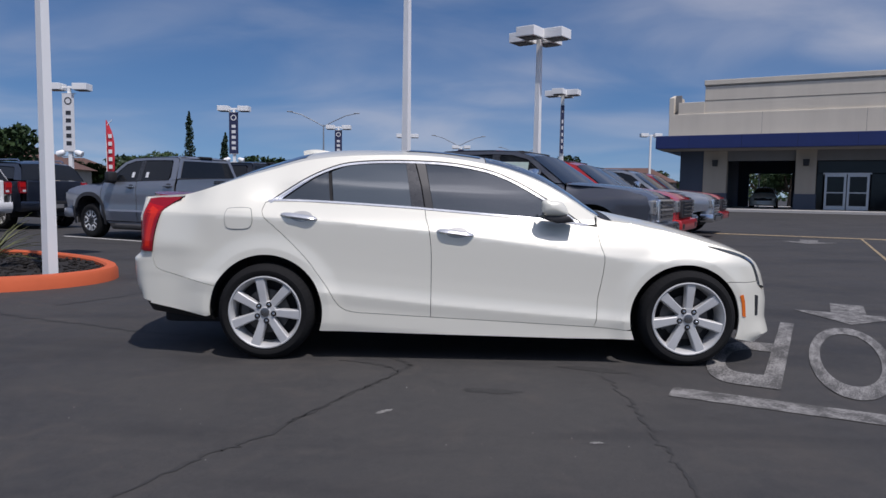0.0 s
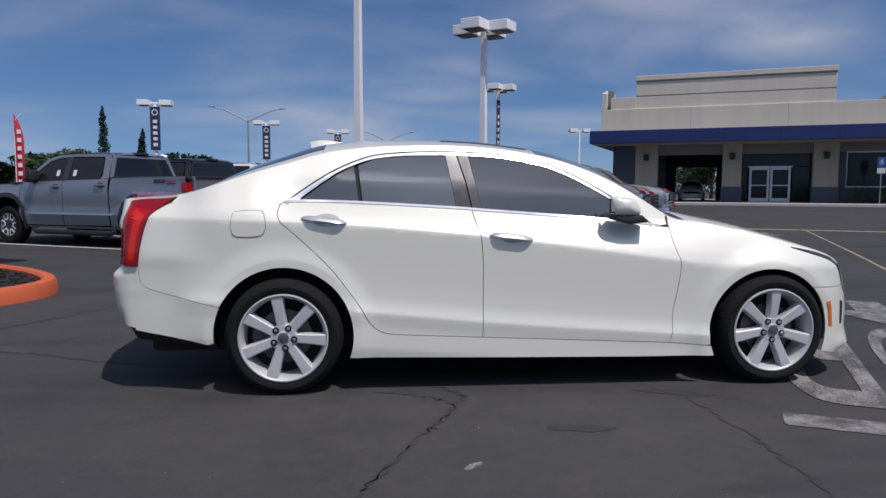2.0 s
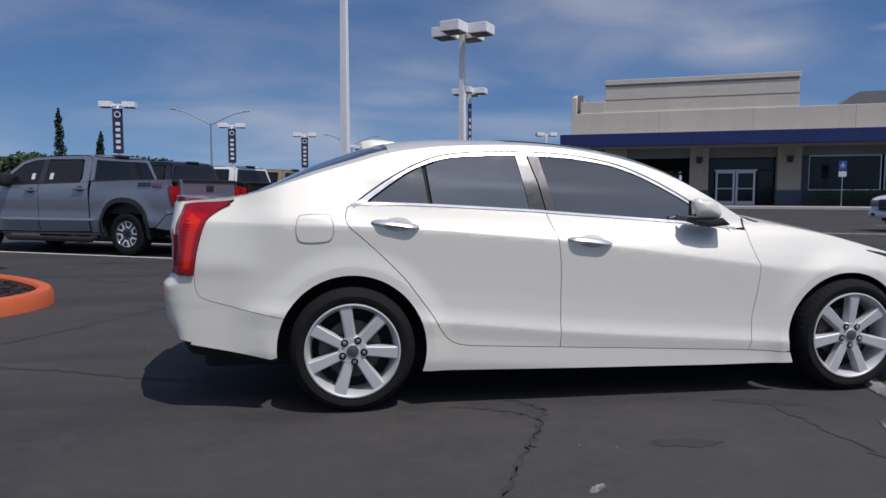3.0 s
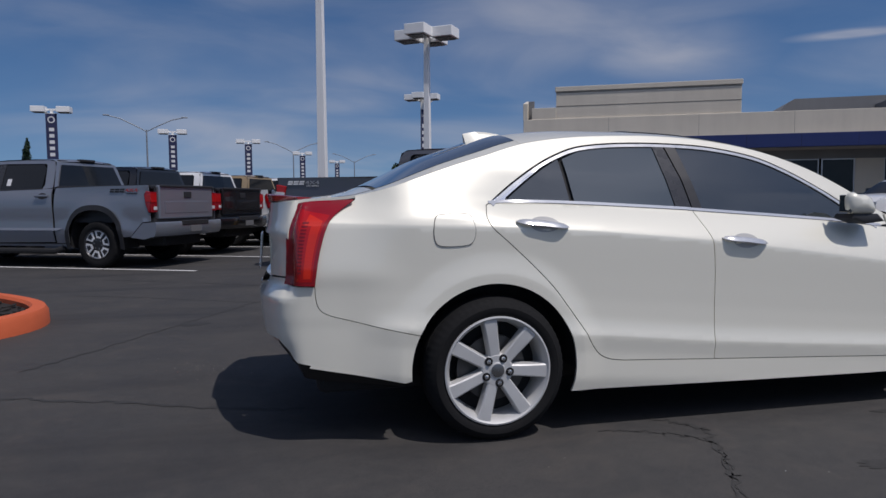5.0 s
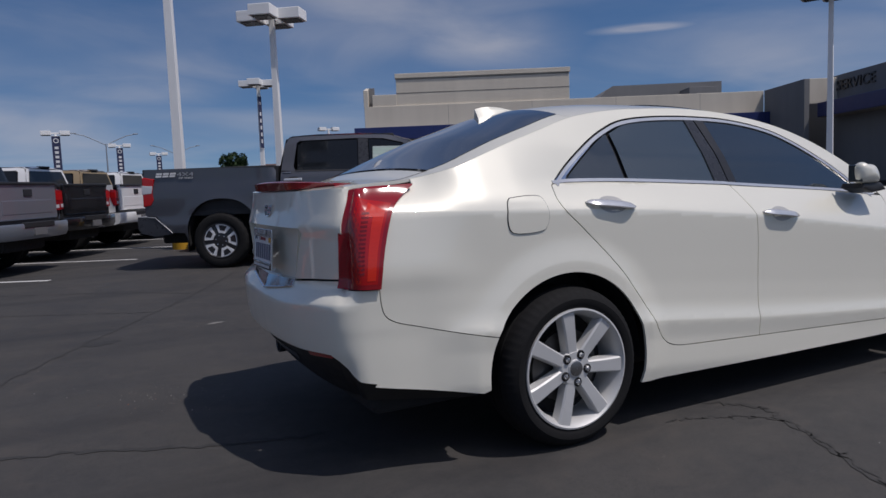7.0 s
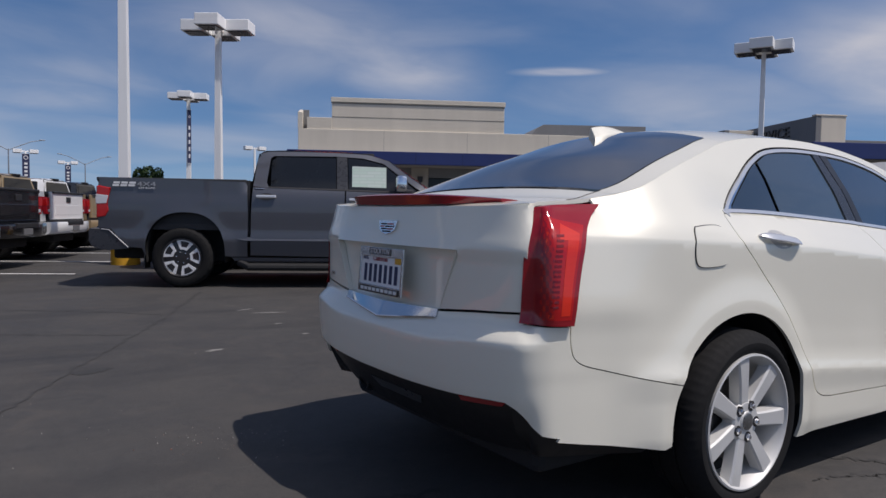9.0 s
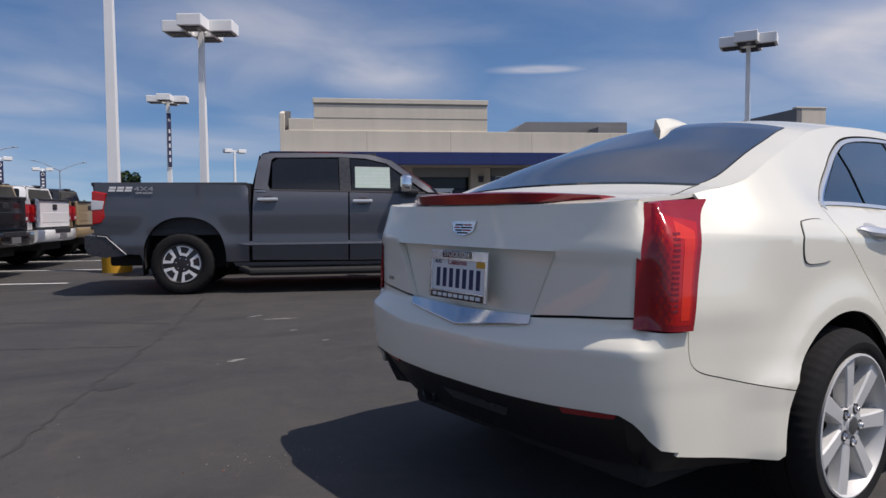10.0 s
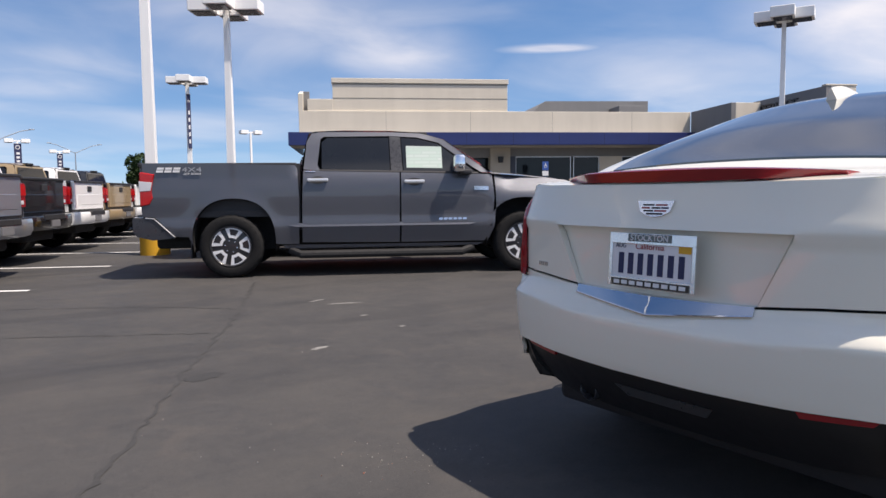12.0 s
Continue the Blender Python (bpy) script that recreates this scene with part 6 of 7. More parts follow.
def showroom():
    b = empty("showroom", pose(22.6, 36.4, 0, 0, 0, GRID), "cream stucco car showroom with a blue canopy fascia", "building")

    def blk(name, a, c, mat, bevel=0.0, label="", par=b):
        return part(name, box(a, c, bevel), M[mat], par, label)

    blk("floor_slab", (-9.6, -2.7, 0.0), (40, 15, 0.36), "concrete", 0.03)
    blk("canopy_soffit", (-9.9, -2.1, 3.98), (16.29, 0.6, 4.12), "soffit")
    f = blk("fascia", (-10.0, -2.25, 4.02), (16.29, -2.1, 4.82), "blue", 0.02, "blue metal canopy fascia")
    for k in range(9):
        part("fascia_joint", box((-8 + 3 * k, -2.254, 4.03), (-7.985 + 3 * k, -2.24, 4.81)), M["black_gap"], f)
    blk("fascia_return", (-10.0, -2.1, 4.02), (-9.86, 9, 4.82), "blue", 0.01)
    blk("canopy_roof", (-9.86, -2.1, 4.7), (16.29, 9, 4.8), "grey_stucco")
    p = blk("parapet", (-9.4, -1.35, 4.8), (16.29, -1.0, 6.22), "cream", 0.02)
    for k in range(4):
        part("wall_joint", box((-4.0 + 5.4 * k, -1.354, 4.81), (-3.985 + 5.4 * k, -1.34, 6.2)), M["joint"], p)
    blk("parapet_side", (-9.4, -1.0, 4.8), (-9.1, 9, 6.22), "cream", 0.02)
    t = blk("roof_tower", (-7.3, -1.25, 6.2), (3.85, 8, 7.93), "cream", 0.015)
    blk("tower_cap", (-7.36, -1.32, 7.95), (3.91, 8.05, 8.25), "cream", 0.02)
    for z in (7.0, 7.86):
        part("wall_joint", box((-7.31, -1.262, z), (3.86, -1.24, z + 0.035)), M["joint"], t)
    fin = add_prism(bmesh.new(), [(-1.35, 6.2), (2.4, 6.2), (2.4, 7.6), (0.2, 7.6), (-1.35, 7.25)], -9.42, -9.12, "x", 0.02)
    part("roof_fin", fin, M["cream"], b)
    # grey instead of cream: the fin's shaded side put into the colour
    blk("fin_return", (-9.12, -0.9, 6.2), (-8.75, -0.7, 7.45), "grey_stucco", 0.01)
    blk("low_wall", (-8.86, -1.3, 6.2), (-7.3, -1.0, 6.95), "cream", 0.02)
    # columns with slate bases
    for x0, x1 in ((-7.4, -6.0), (-2.1, -0.97), (2.97, 4.32)):
        c = blk("column", (x0, 0.0, 1.3), (x1, 0.9, 3.98), "column_stucco", 0.02)
        part("column_base", box((x0 - 0.05, -0.05, 0.36), (x1 + 0.05, 0.95, 1.31), 0.015), M["slate"], c)
        lamp = add_prism(bmesh.new(), [(-0.14, 3.0), (0.14, 3.0), (0.18, 3.4), (-0.18, 3.4)], -0.2, 0.0, bevel=0.01)
        lamp.transform(Matrix.Translation(((x0 + x1) / 2, 0, 0)))
        part("wall_lamp", lamp, M["black_plastic"], c, "dark wall lamp")
    blk("end_wall", (-8.85, 0.1, 0.36), (-7.4, 0.4, 3.98), "slate")
    blk("end_wall_side", (-8.85, 0.4, 0.36), (-8.6, 11, 4.7), "slate")
    blk("lintel", (-7.4, 0.25, 3.35), (3.0, 0.6, 3.98), "grey_stucco")
    # drive-through bay
    blk("bay_wall", (-8.6, 0.6, 0.36), (-6.3, 11, 4.0), "slate")
    blk("bay_wall", (-1.9, 0.9, 0.36), (-1.6, 11, 4.0), "slate")
    blk("bay_ceiling", (-8.6, 0.6, 3.9), (-1.6, 11, 4.1), "grey_stucco")
    blk("bay_back_wall", (-6.3, 10.8, 0.36), (-5.55, 11, 3.9), "slate")
    blk("bay_back_wall", (-2.6, 10.8, 0.36), (-1.6, 11, 3.9), "slate")
    blk("bay_back_lintel", (-5.55, 10.8, 2.85), (-2.6, 11, 3.9), "slate")
    blk("bay_back_post", (-4.9, 10.7, 0.36), (-4.8, 10.8, 2.85), "white_metal")
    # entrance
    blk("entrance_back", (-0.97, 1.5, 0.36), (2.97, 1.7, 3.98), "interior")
    blk("transom_glass", (-0.9, 1.02, 2.6), (2.95, 1.06, 3.35), "dark_glass")
    blk("side_glass", (1.95, 1.02, 0.4), (2.95, 1.06, 2.55), "dark_glass")
    blk("side_glass", (-0.95, 1.02, 0.4), (-0.6, 1.06, 2.55), "dark_glass")
    for k, x in enumerate((-0.5, 0.7)):
        fr = bmesh.new()
        add_box(fr, (x, 0.94, 0.37), (x + 0.13, 1.02, 2.53), 0.006)
        add_box(fr, (x + 1.02, 0.94, 0.37), (x + 1.15, 1.02, 2.53), 0.006)
        add_box(fr, (x + 0.13, 0.94, 2.38), (x + 1.02, 1.02, 2.53), 0.006)
        add_box(fr, (x + 0.13, 0.94, 0.37), (x + 1.02, 1.02, 0.62), 0.006)
        add_box(fr, (x + 0.13, 0.95, 1.38), (x + 1.02, 1.0, 1.45), 0.004)
        leaf = part("entrance_door", fr, M["aluminium"], b, "aluminium framed glass door")
        part("door_glass", box((x + 0.13, 0.975, 0.62), (x + 1.02, 0.985, 2.38)), M["dark_glass"], leaf)
    blk("door_header", (-0.6, 0.93, 2.53), (1.95, 1.03, 2.62), "aluminium", 0.006)
    # shop front to the right of the entrance
    blk("stall_riser", (4.32, 0.3, 0.36), (19, 0.6, 1.3), "slate")
    blk("shop_header", (4.32, 0.3, 3.42), (19, 0.6, 3.98), "grey_stucco")
    blk("shop_pier", (4.32, 0.28, 1.3), (4.75, 0.6, 3.42), "slate")
    for x0, x1 in ((4.75, 8.6), (8.78, 10.6), (12.2, 16.2)):
        w = part("shop_window", box((x0, 0.42, 1.3), (x1, 0.45, 3.42)), M["dark_glass"], b)
        fr = bmesh.new()
        for a, c in (((x0, 0.36, 1.3), (x1, 0.46, 1.37)), ((x0, 0.36, 3.36), (x1, 0.46, 3.42)), ((x0 - 0.02, 0.35, 1.3), (x0 + 0.05, 0.46, 3.42)), ((x1 - 0.05, 0.35, 1.3), (x1 + 0.02, 0.46, 3.42))):
            add_box(fr, a, c, 0.005)
        part("window_frame", fr, M["aluminium"], w)
    blk("shop_wall", (10.62, 0.28, 1.3), (12.18, 0.6, 3.42), "cream")
    blk("shop_wall", (16.22, 0.28, 1.3), (19, 0.6, 3.42), "cream")
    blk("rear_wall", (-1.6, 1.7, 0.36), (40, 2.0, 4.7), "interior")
    # grey roof structures behind
    roof = add_prism(bmesh.new(), [(6.6, 6.1), (7.9, 7.55), (8.4, 7.85), (16.5, 7.9), (16.5, 6.1)], 6, 12)
    part("roof_plant_screen", roof, M["grey_stucco"], b)
    blk("roof_unit", (13.4, 4.0, 6.1), (15.4, 6.0, 7.3), "grey_stucco", 0.02)
    # stepped block and service wing in front on the right
    blk("step_wall", (16.3, -6.4, 0.36), (16.6, -1.4, 6.22), "grey_stucco", 0.02)
    blk("step_front", (16.6, -6.4, 4.8), (18.2, -6.1, 6.22), "cream", 0.02)
    w = blk("wing_wall", (18.2, -12.2, 0.36), (18.5, -1.0, 6.35), "grey_stucco", 0.02)
    blk("wing_cap", (18.17, -12.23, 6.35), (19.93, -11.87, 6.43), "cream", 0.01)
    blk("sign_tower_front", (18.5, -12.2, 4.8), (19.9, -11.9, 6.35), "cream", 0.02)
    blk("wing_front", (19.9, -11.2, 4.1), (36, -10.9, 5.25), "grey_stucco", 0.02)
    blk("wing_front_low", (18.5, -12.1, 0.36), (21.0, -11.8, 4.1), "cream")
    blk("wing_header", (21.0, -11.4, 3.5), (36, -11.2, 4.1), "banner_white")
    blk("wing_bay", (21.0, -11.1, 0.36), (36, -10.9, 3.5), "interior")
    blk("wing_fascia", (17.0, -13.8, 4.02), (21.8, -13.65, 4.82), "blue", 0.02)
    blk("wing_fascia_side", (17.0, -13.65, 4.02), (17.15, -6.5, 4.82), "blue", 0.02)
    blk("wing_soffit", (17.15, -13.65, 4.0), (21.8, -6.45, 4.1), "soffit")
    blk("wing_roof", (18.5, -10.9, 5.05), (36, -1, 5.15), "grey_stucco")
    flat_text("sign_word", "SERVICE", 0.8, M["dark_trim"], w, pose(18.15, -8.2, 5.72, 90, 0, -90), 0.04, 1.25)
    return b


M["joint"] = plain("wall_joint", (0.16, 0.145, 0.125), 0.9)
showroom()
bay_car = copy_thing(SALOON, pose(*at_showroom(-4.1, 5.5, 0.36), 0, 0, GRID - 88))
tagged(bay_car, "white sedan parked in the showroom drive-through", "car")


def bush_bm(bm, c, r, n, leaf, rng, flat=False):
    """Leaves scattered through an uneven round clump."""
    for _ in range(n):
        d = Vector((rng.gauss(0, 1), rng.gauss(0, 1), rng.gauss(0, 1))).normalized()
        p = Vector(c) + Vector((d.x * r[0], d.y * r[1], d.z * r[2])) * (0.35 + 0.65 * rng.random() ** 0.5)
        a = Vector((rng.gauss(0, 1), rng.gauss(0, 1), rng.gauss(0, 1))).normalized()
        b = a.orthogonal().normalized()
        s = leaf * (0.6 + 0.8 * rng.random())
        q = [p + a * s, p + b * s * 0.5, p - a * s, p - b * s * 0.5]
        bm.faces.new([bm.verts.new(v) for v in q])


def hedge():
    rng = random.Random(4)
    e = empty("hedge", pose(*at_showroom(6.8, -0.7, 0.36), 0, 0, GRID), "clipped green hedge under the showroom window", "hedge")
    bm = bmesh.new()
    for k in range(12):
        bush_bm(bm, (-1.8 + 0.33 * k, 0, 0.5 + 0.08 * rng.random()), (0.4, 0.45, 0.5), 140, 0.06, rng)
    part("leaves", bm, M["hedge"], e, fix=False)
    st = bmesh.new()
    for k in range(8):
        add_tube(st, [(-1.7 + 0.48 * k, 0, 0), (-1.7 + 0.48 * k + 0.1, 0.1, 0.7)], [0.02, 0.008], 5)
    part("stems", st, M["bark"], e)


hedge()


def access_sign():
    e = empty("parking_sign", pose(*at_showroom(6.1, -2.2, 0.36), 0, 0, GRID), "blue and white accessible parking sign on a steel post", "sign")
    part("post", add_tube(bmesh.new(), [(0, 0, 0), (0, 0, 2.6)], 0.03), M["satin"], e)
    s = part("sign_plate", box((-0.2, -0.045, 2.05), (0.2, -0.03, 2.6), 0.004), M["sign_blue"], e)
    part("symbol", add_lathe(bmesh.new(), [(0.1, -0.05), (0.075, -0.05)], 20, "y", m=Matrix.Translation((0, 0, 2.3)), caps=False), M["banner_white"], s)
    part("symbol_bar", box((-0.02, -0.05, 2.3), (0.03, -0.046, 2.5)), M["banner_white"], s)
    part("lower_plate", box((-0.2, -0.045, 1.7), (0.2, -0.03, 2.0), 0.004), M["banner_white"], e)


M["sign_blue"] = plain("sign_blue", (0.03, 0.09, 0.32), 0.4)
access_sign()


# ---- light poles ----
M["banner_red"] = plain("red_mark", (0.35, 0.02, 0.04), 0.6)
def lot_lamp(x, y, h, heads, turn=0.0, reach=0.32, banner=None, base=None, width=0.2, spots=False, label="tall white car-lot light pole with box lamps"):
    z0 = rise(x, y)
    e = empty("lot_lamp", pose(x, y, z0, 0, 0, turn), label, "street lamp", "car-lot light poles")
    bm = bmesh.new()
    w = width / 2
    for a, b in (((w, 0.0), (w * 0.62, h + 0.18)),):
        lo = [bm.verts.new((sx * a[0], sy * a[0], a[1])) for sx, sy in ((-1, -1), (1, -1), (1, 1), (-1, 1))]
        hi = [bm.verts.new((sx * b[0], sy * b[0], b[1])) for sx, sy in ((-1, -1), (1, -1), (1, 1), (-1, 1))]
        for i in range(4):
            bm.faces.new((lo[i], lo[(i + 1) % 4], hi[(i + 1) % 4], hi[i]))
        bm.faces.new(hi)
    part("pole", bm, M["white_metal"], e)
    part("base_plate", box((-w * 1.7, -w * 1.7, 0), (w * 1.7, w * 1.7, 0.03), 0.006), M["white_metal"], e)
    if base:
        part("pole_footing", add_lathe(bmesh.new(), [(0.25, 0), (0.25, 0.56), (0.23, 0.6), (0.02, 0.61)], 32), M["yellow"], e, "yellow painted round concrete footing")
    for a in heads:
        rot = Matrix.Rotation(radians(a), 4, "Z")
        hd = part("lamp_head", box((reach, -0.36, h - 0.02), (reach + 0.74, 0.36, h + 0.32), 0.02, rot), M["white_metal"], e)
        part("lens", box((reach + 0.08, -0.28, h - 0.05), (reach + 0.66, 0.28, h - 0.018), 0.012, rot), M["lamp_lens"], hd)
        part("arm", box((0.0, -0.05, h + 0.08), (reach + 0.02, 0.05, h + 0.2), 0.008, rot), M["white_metal"], hd)
    if banner:
        cloth, mark, b0, b1, wd = banner
        rot = Matrix.Rotation(radians(-turn), 4, "Z")
        bn = part("banner", box((-wd / 2, -0.16, b0), (wd / 2, -0.13, b1), 0.004, rot), M[cloth], e, ("dark blue" if cloth == "navy" else "white") + " vertical banner with block marks")
        n = 5
        for k in range(n):
            z = b1 - (b1 - b0) * (0.3 + 0.66 * k / n)
            mk = bmesh.new()
            hh = (b1 - b0) * 0.09
            add_box(mk, (-wd * 0.22, -0.168, z - hh * 0.8), (wd * 0.22, -0.158, z), 0.002, rot)
            part("banner_mark", mk, M[mark], bn)
        ring = add_lathe(bmesh.new(), [(wd * 0.32, -0.168), (wd * 0.22, -0.168)], 20, "y", m=rot @ Matrix.Translation((0, 0, b1 - (b1 - b0) * 0.13)), caps=False)
        part("banner_mark", ring, M[mark], bn)
        for z in (b0, b1):
            part("banner_arm", box((-wd / 2 - 0.02, -0.16, z - 0.015), (wd / 2 + 0.02, 0.015, z + 0.015), 0.0, rot), M["white_metal"], e)
    if spots:
        zz = spots
        for s in (-1, 1):
            sp = add_lathe(bmesh.new(), [(0.07, -0.2), (0.15, -0.1), (0.17, 0.2), (0.15, 0.22), (0.02, 0.2)], 16, "x")
            sp.transform(Matrix.Translation((s * 0.45, -0.1, zz)) @ Matrix.Rotation(radians(0 if s > 0 else 180), 4, "Z") @ Matrix.Rotation(radians(20), 4, "Y"))
            part("spot_lamp", sp, M["white_metal"], e)
        part("spot_arm", box((-0.45, -0.03, zz - 0.2), (0.45, 0.03, zz - 0.14)), M["white_metal"], e)
    return e


lot_lamp(-4.79, 2.57, 7.4, (0, 90, 180, 270), GRID, width=0.118)
lot_lamp(-1.27, 11.55, 7.4, (0, 90, 180, 270), GRID, base=True, width=0.18)
lot_lamp(2.91, 20.0, 6.55, (0, 90, 180, 270), GRID - 8, width=0.24)
lot_lamp(6.7, 38.6, 7.0, (0, 90, 180, 270), GRID, banner=("navy", "banner_white", 3.4, 6.4, 0.2), width=0.26, label="white light pole with a narrow blue and white banner")
lot_lamp(18.75, 11.45, 6.6, (0, 90, 180, 270), 25, reach=0.16, width=0.2, label="white four-head light pole near the showroom")
lot_lamp(20.0, 66, 6.8, (0, 180), 0, width=0.24)
for x, y, h in ((-15.0, 42.4, 6.3), (-9.9, 55, 6.2), (-4.4, 62, 6.1), (0.95, 76, 6.0), (6.2, 92, 6.0)):
    lot_lamp(x, y, h, (0, 180), 0, banner=("navy", "banner_white", h - 2.9, h - 0.1, 0.62), width=0.22, spots=h - 3.3, label="white light pole with a tall navy banner")
lot_lamp(-20.3, 31.5, 6.2, (0, 180), 0, banner=("banner_white", "dark_trim", 3.0, 6.0, 0.62), width=0.22, spots=2.9, label="white light pole with a white and red banner")


def feather_flag(x, y):
    e = empty("feather_flag", pose(x, y, 0, 0, 0, 10), "red feather flag with white block marks on a pole", "flag")
    bm = bmesh.new()
    rows = []
    for i in range(13):
        k = i / 12
        z = 0.9 + 3.75 * k
        w = 0.42 * (1 - max(0, (k - 0.6) / 0.4) ** 2) * (0.9 + 0.1 * k) * (1 if k < 0.999 else 0.05)
        rows.append([bm.verts.new((-0.05 + w * q, 0.05 * math.sin(5 * k + 3 * q), z)) for q in (0, 0.33, 0.66, 1)])
    for a, b in zip(rows, rows[1:]):
        for j in range(3):
            bm.faces.new((a[j], a[j + 1], b[j + 1], b[j]))
    cl = part("cloth", bm, M["red_cloth"], e)
    for k in range(7):
        z = 1.3 + 0.4 * k
        part("flag_mark", box((0.06, -0.075, z), (0.24, -0.062, z + 0.2), 0.004), M["banner_white"], cl)
    part("pole", add_tube(bmesh.new(), [(-0.06, 0, 0), (-0.06, 0, 3.9), (0.02, 0, 4.4), (0.25, 0, 4.65)], 0.02), M["white_metal"], e)


feather_flag(-18.2, 31.2)


def street_lamp(x, y, h):
    e = empty("street_lamp", pose(x, y, 0, 0, 0, 8), "galvanised street lamp with two curved arms", "street lamp", "street lamps")
    part("pole", add_tube(bmesh.new(), [(0, 0, 0), (0, 0, h * 0.86)], [0.14, 0.08]), M["galv"], e)
    for s in (-1, 1):
        part("arm", add_tube(bmesh.new(), [(0, 0, h * 0.84), (s * 1.2, 0, h * 0.9), (s * 2.8, 0, h * 0.97), (s * 4.2, 0, h)], 0.06), M["galv"], e)
        part("lamp_head", box((s * 4.2 - 0.35, -0.15, h - 0.06), (s * 4.2 + 0.35, 0.15, h + 0.08), 0.04), M["galv"], e)


M["galv"] = plain("galvanised_steel", (0.3, 0.32, 0.34), 0.5, 0.5)
street_lamp(-16.5, 84, 11)
street_lamp(1.0, 112, 10.5)
street_lamp(14, 140, 10.5)


# ---- planting and houses in the distance ----
def tree(x, y, h, spread, seed, mat="leaf", leaf=0.22, n=2600, label="broad dark green street tree"):
    rng = random.Random(seed)
    e = empty("tree", pose(x, y, 0, 0, 0, rng.uniform(0, 360)), label, "tree", "distant trees")
    tr = bmesh.new()
    add_tube(tr, [(0, 0, 0), (0.1, 0, h * 0.25), (0.0, 0.1, h * 0.6)], [0.035 * h, 0.025 * h, 0.008 * h], 8)
    clumps = []
    for k in range(11):
        a = rng.uniform(0, 6.28)
        r = spread * rng.uniform(0.25, 0.8)
        c = (r * math.cos(a), r * math.sin(a), h * rng.uniform(0.42, 0.86))
        clumps.append(c)
        add_tube(tr, [(0, 0, h * 0.3), tuple(0.5 * v + (0, 0, 0.12 * h)[i] for i, v in enumerate(c)), c], [0.015 * h, 0.009 * h, 0.003 * h], 5)
    part("trunk", tr, M["bark"], e)
    bm = bmesh.new()
    for c in clumps + [(0, 0, h * 0.85)]:
        k = rng.uniform(0.32, 0.55)
        bush_bm(bm, c, (spread * k, spread * k, h * 0.16), n // 12, leaf, rng)
    part("crown", bm, M[mat], e, fix=False)


def cypress(x, y, h, seed):
    rng = random.Random(seed)
    e = empty("cypress", pose(x, y, 0), "tall slim dark green cypress", "tree", "distant trees")
    part("trunk", add_tube(bmesh.new(), [(0, 0, 0), (0, 0, h * 0.9)], [0.2, 0.03], 6), M["bark"], e)
    bm = bmesh.new()
    for k in range(26):
        f = k / 25
        r = 0.9 * (1 - f) ** 0.6 * min(1, 0.4 + f * 4) + 0.08
        bush_bm(bm, (rng.gauss(0, 0.08), rng.gauss(0, 0.08), 0.6 + (h - 0.8) * f), (r, r, h * 0.05), 70, 0.16, rng)
    part("crown", bm, M["cypress"], e, fix=False)


def polar(az, d):
    return (-0.18 + d * math.sin(radians(az)), -5.37 + d * math.cos(radians(az)))


for i, (az, d, h, sp) in enumerate(((-33.9, 50, 4.9, 2.6), (-24.5, 95, 5.0, 4.0), (-22.6, 95, 5.6, 4.2), (-21.2, 100, 5.2, 3.6), (-15.4, 105, 6.0, 4.2), (-13.6, 110, 4.6, 3.6), (-12.2, 105, 4.6, 3.6), (-28.6, 80, 3.8, 3.4),
                                    (-9.5, 130, 4.4, 4.6), (-7.0, 140, 4.2, 4.6), (9.4, 120, 7.6, 2.0), (10.5, 135, 5.4, 3.2), (4.0, 150, 4.6, 4.6), (14.0, 130, 5.5, 4.6), (16.5, 120, 5.0, 4.6))):
    x, y = polar(az, d)
    tree(x, y, h, sp, 30 + i, leaf=0.3 if d > 70 else 0.22)
for az, d, h, s in ((-20.55, 95, 10.6, 1), (-17.95, 95, 8.2, 2)):
    x, y = polar(az, d)
    cypress(x, y, h, s)
tree(*at_showroom(-3.2, 24)[:2], 5.2, 3.2, 77, "hedge", 0.18, label="sunlit green tree behind the drive-through bay")
tree(*at_showroom(-6.0, 28)[:2], 5.6, 3.0, 78, "leaf", 0.2, label="dark tree behind the drive-through bay")


def house(x, y, w, d, turn, h=2.7, ridge_h=4.6, label="low house with a brown tiled roof"):
    e = empty("house", pose(x, y, 0, 0, 0, turn), label, "house", "distant houses")
    part("wall", box((-w / 2, -d / 2, 0), (w / 2, d / 2, h)), M["house_wall"], e)
    rb = bmesh.new()
    o = 0.5
    e4 = [rb.verts.new(p) for p in ((-w / 2 - o, -d / 2 - o, h), (w / 2 + o, -d / 2 - o, h), (w / 2 + o, d / 2 + o, h), (-w / 2 - o, d / 2 + o, h))]
    r2 = [rb.verts.new(p) for p in ((-w / 2 + d * 0.35, 0, ridge_h), (w / 2 - d * 0.35, 0, ridge_h))]
    for f in ((e4[0], e4[1], r2[1], r2[0]), (e4[2], e4[3], r2[0], r2[1]), (e4[1], e4[2], r2[1]), (e4[3], e4[0], r2[0]), tuple(e4)):
        rb.faces.new(f)
    part("roof", rb, M["roof_tile"], e, "brown tiled hip roof")
    for k in (-0.25, 0.2):
        win = part("window", box((w * k - 0.6, -d / 2 - 0.03, 0.9), (w * k + 0.6, -d / 2 + 0.02, 2.1)), M["dark_glass"], e)
        part("window_frame", box((w * k - 0.66, -d / 2 - 0.045, 2.1), (w * k + 0.66, -d / 2 + 0.02, 2.17)), M["banner_white"], win)


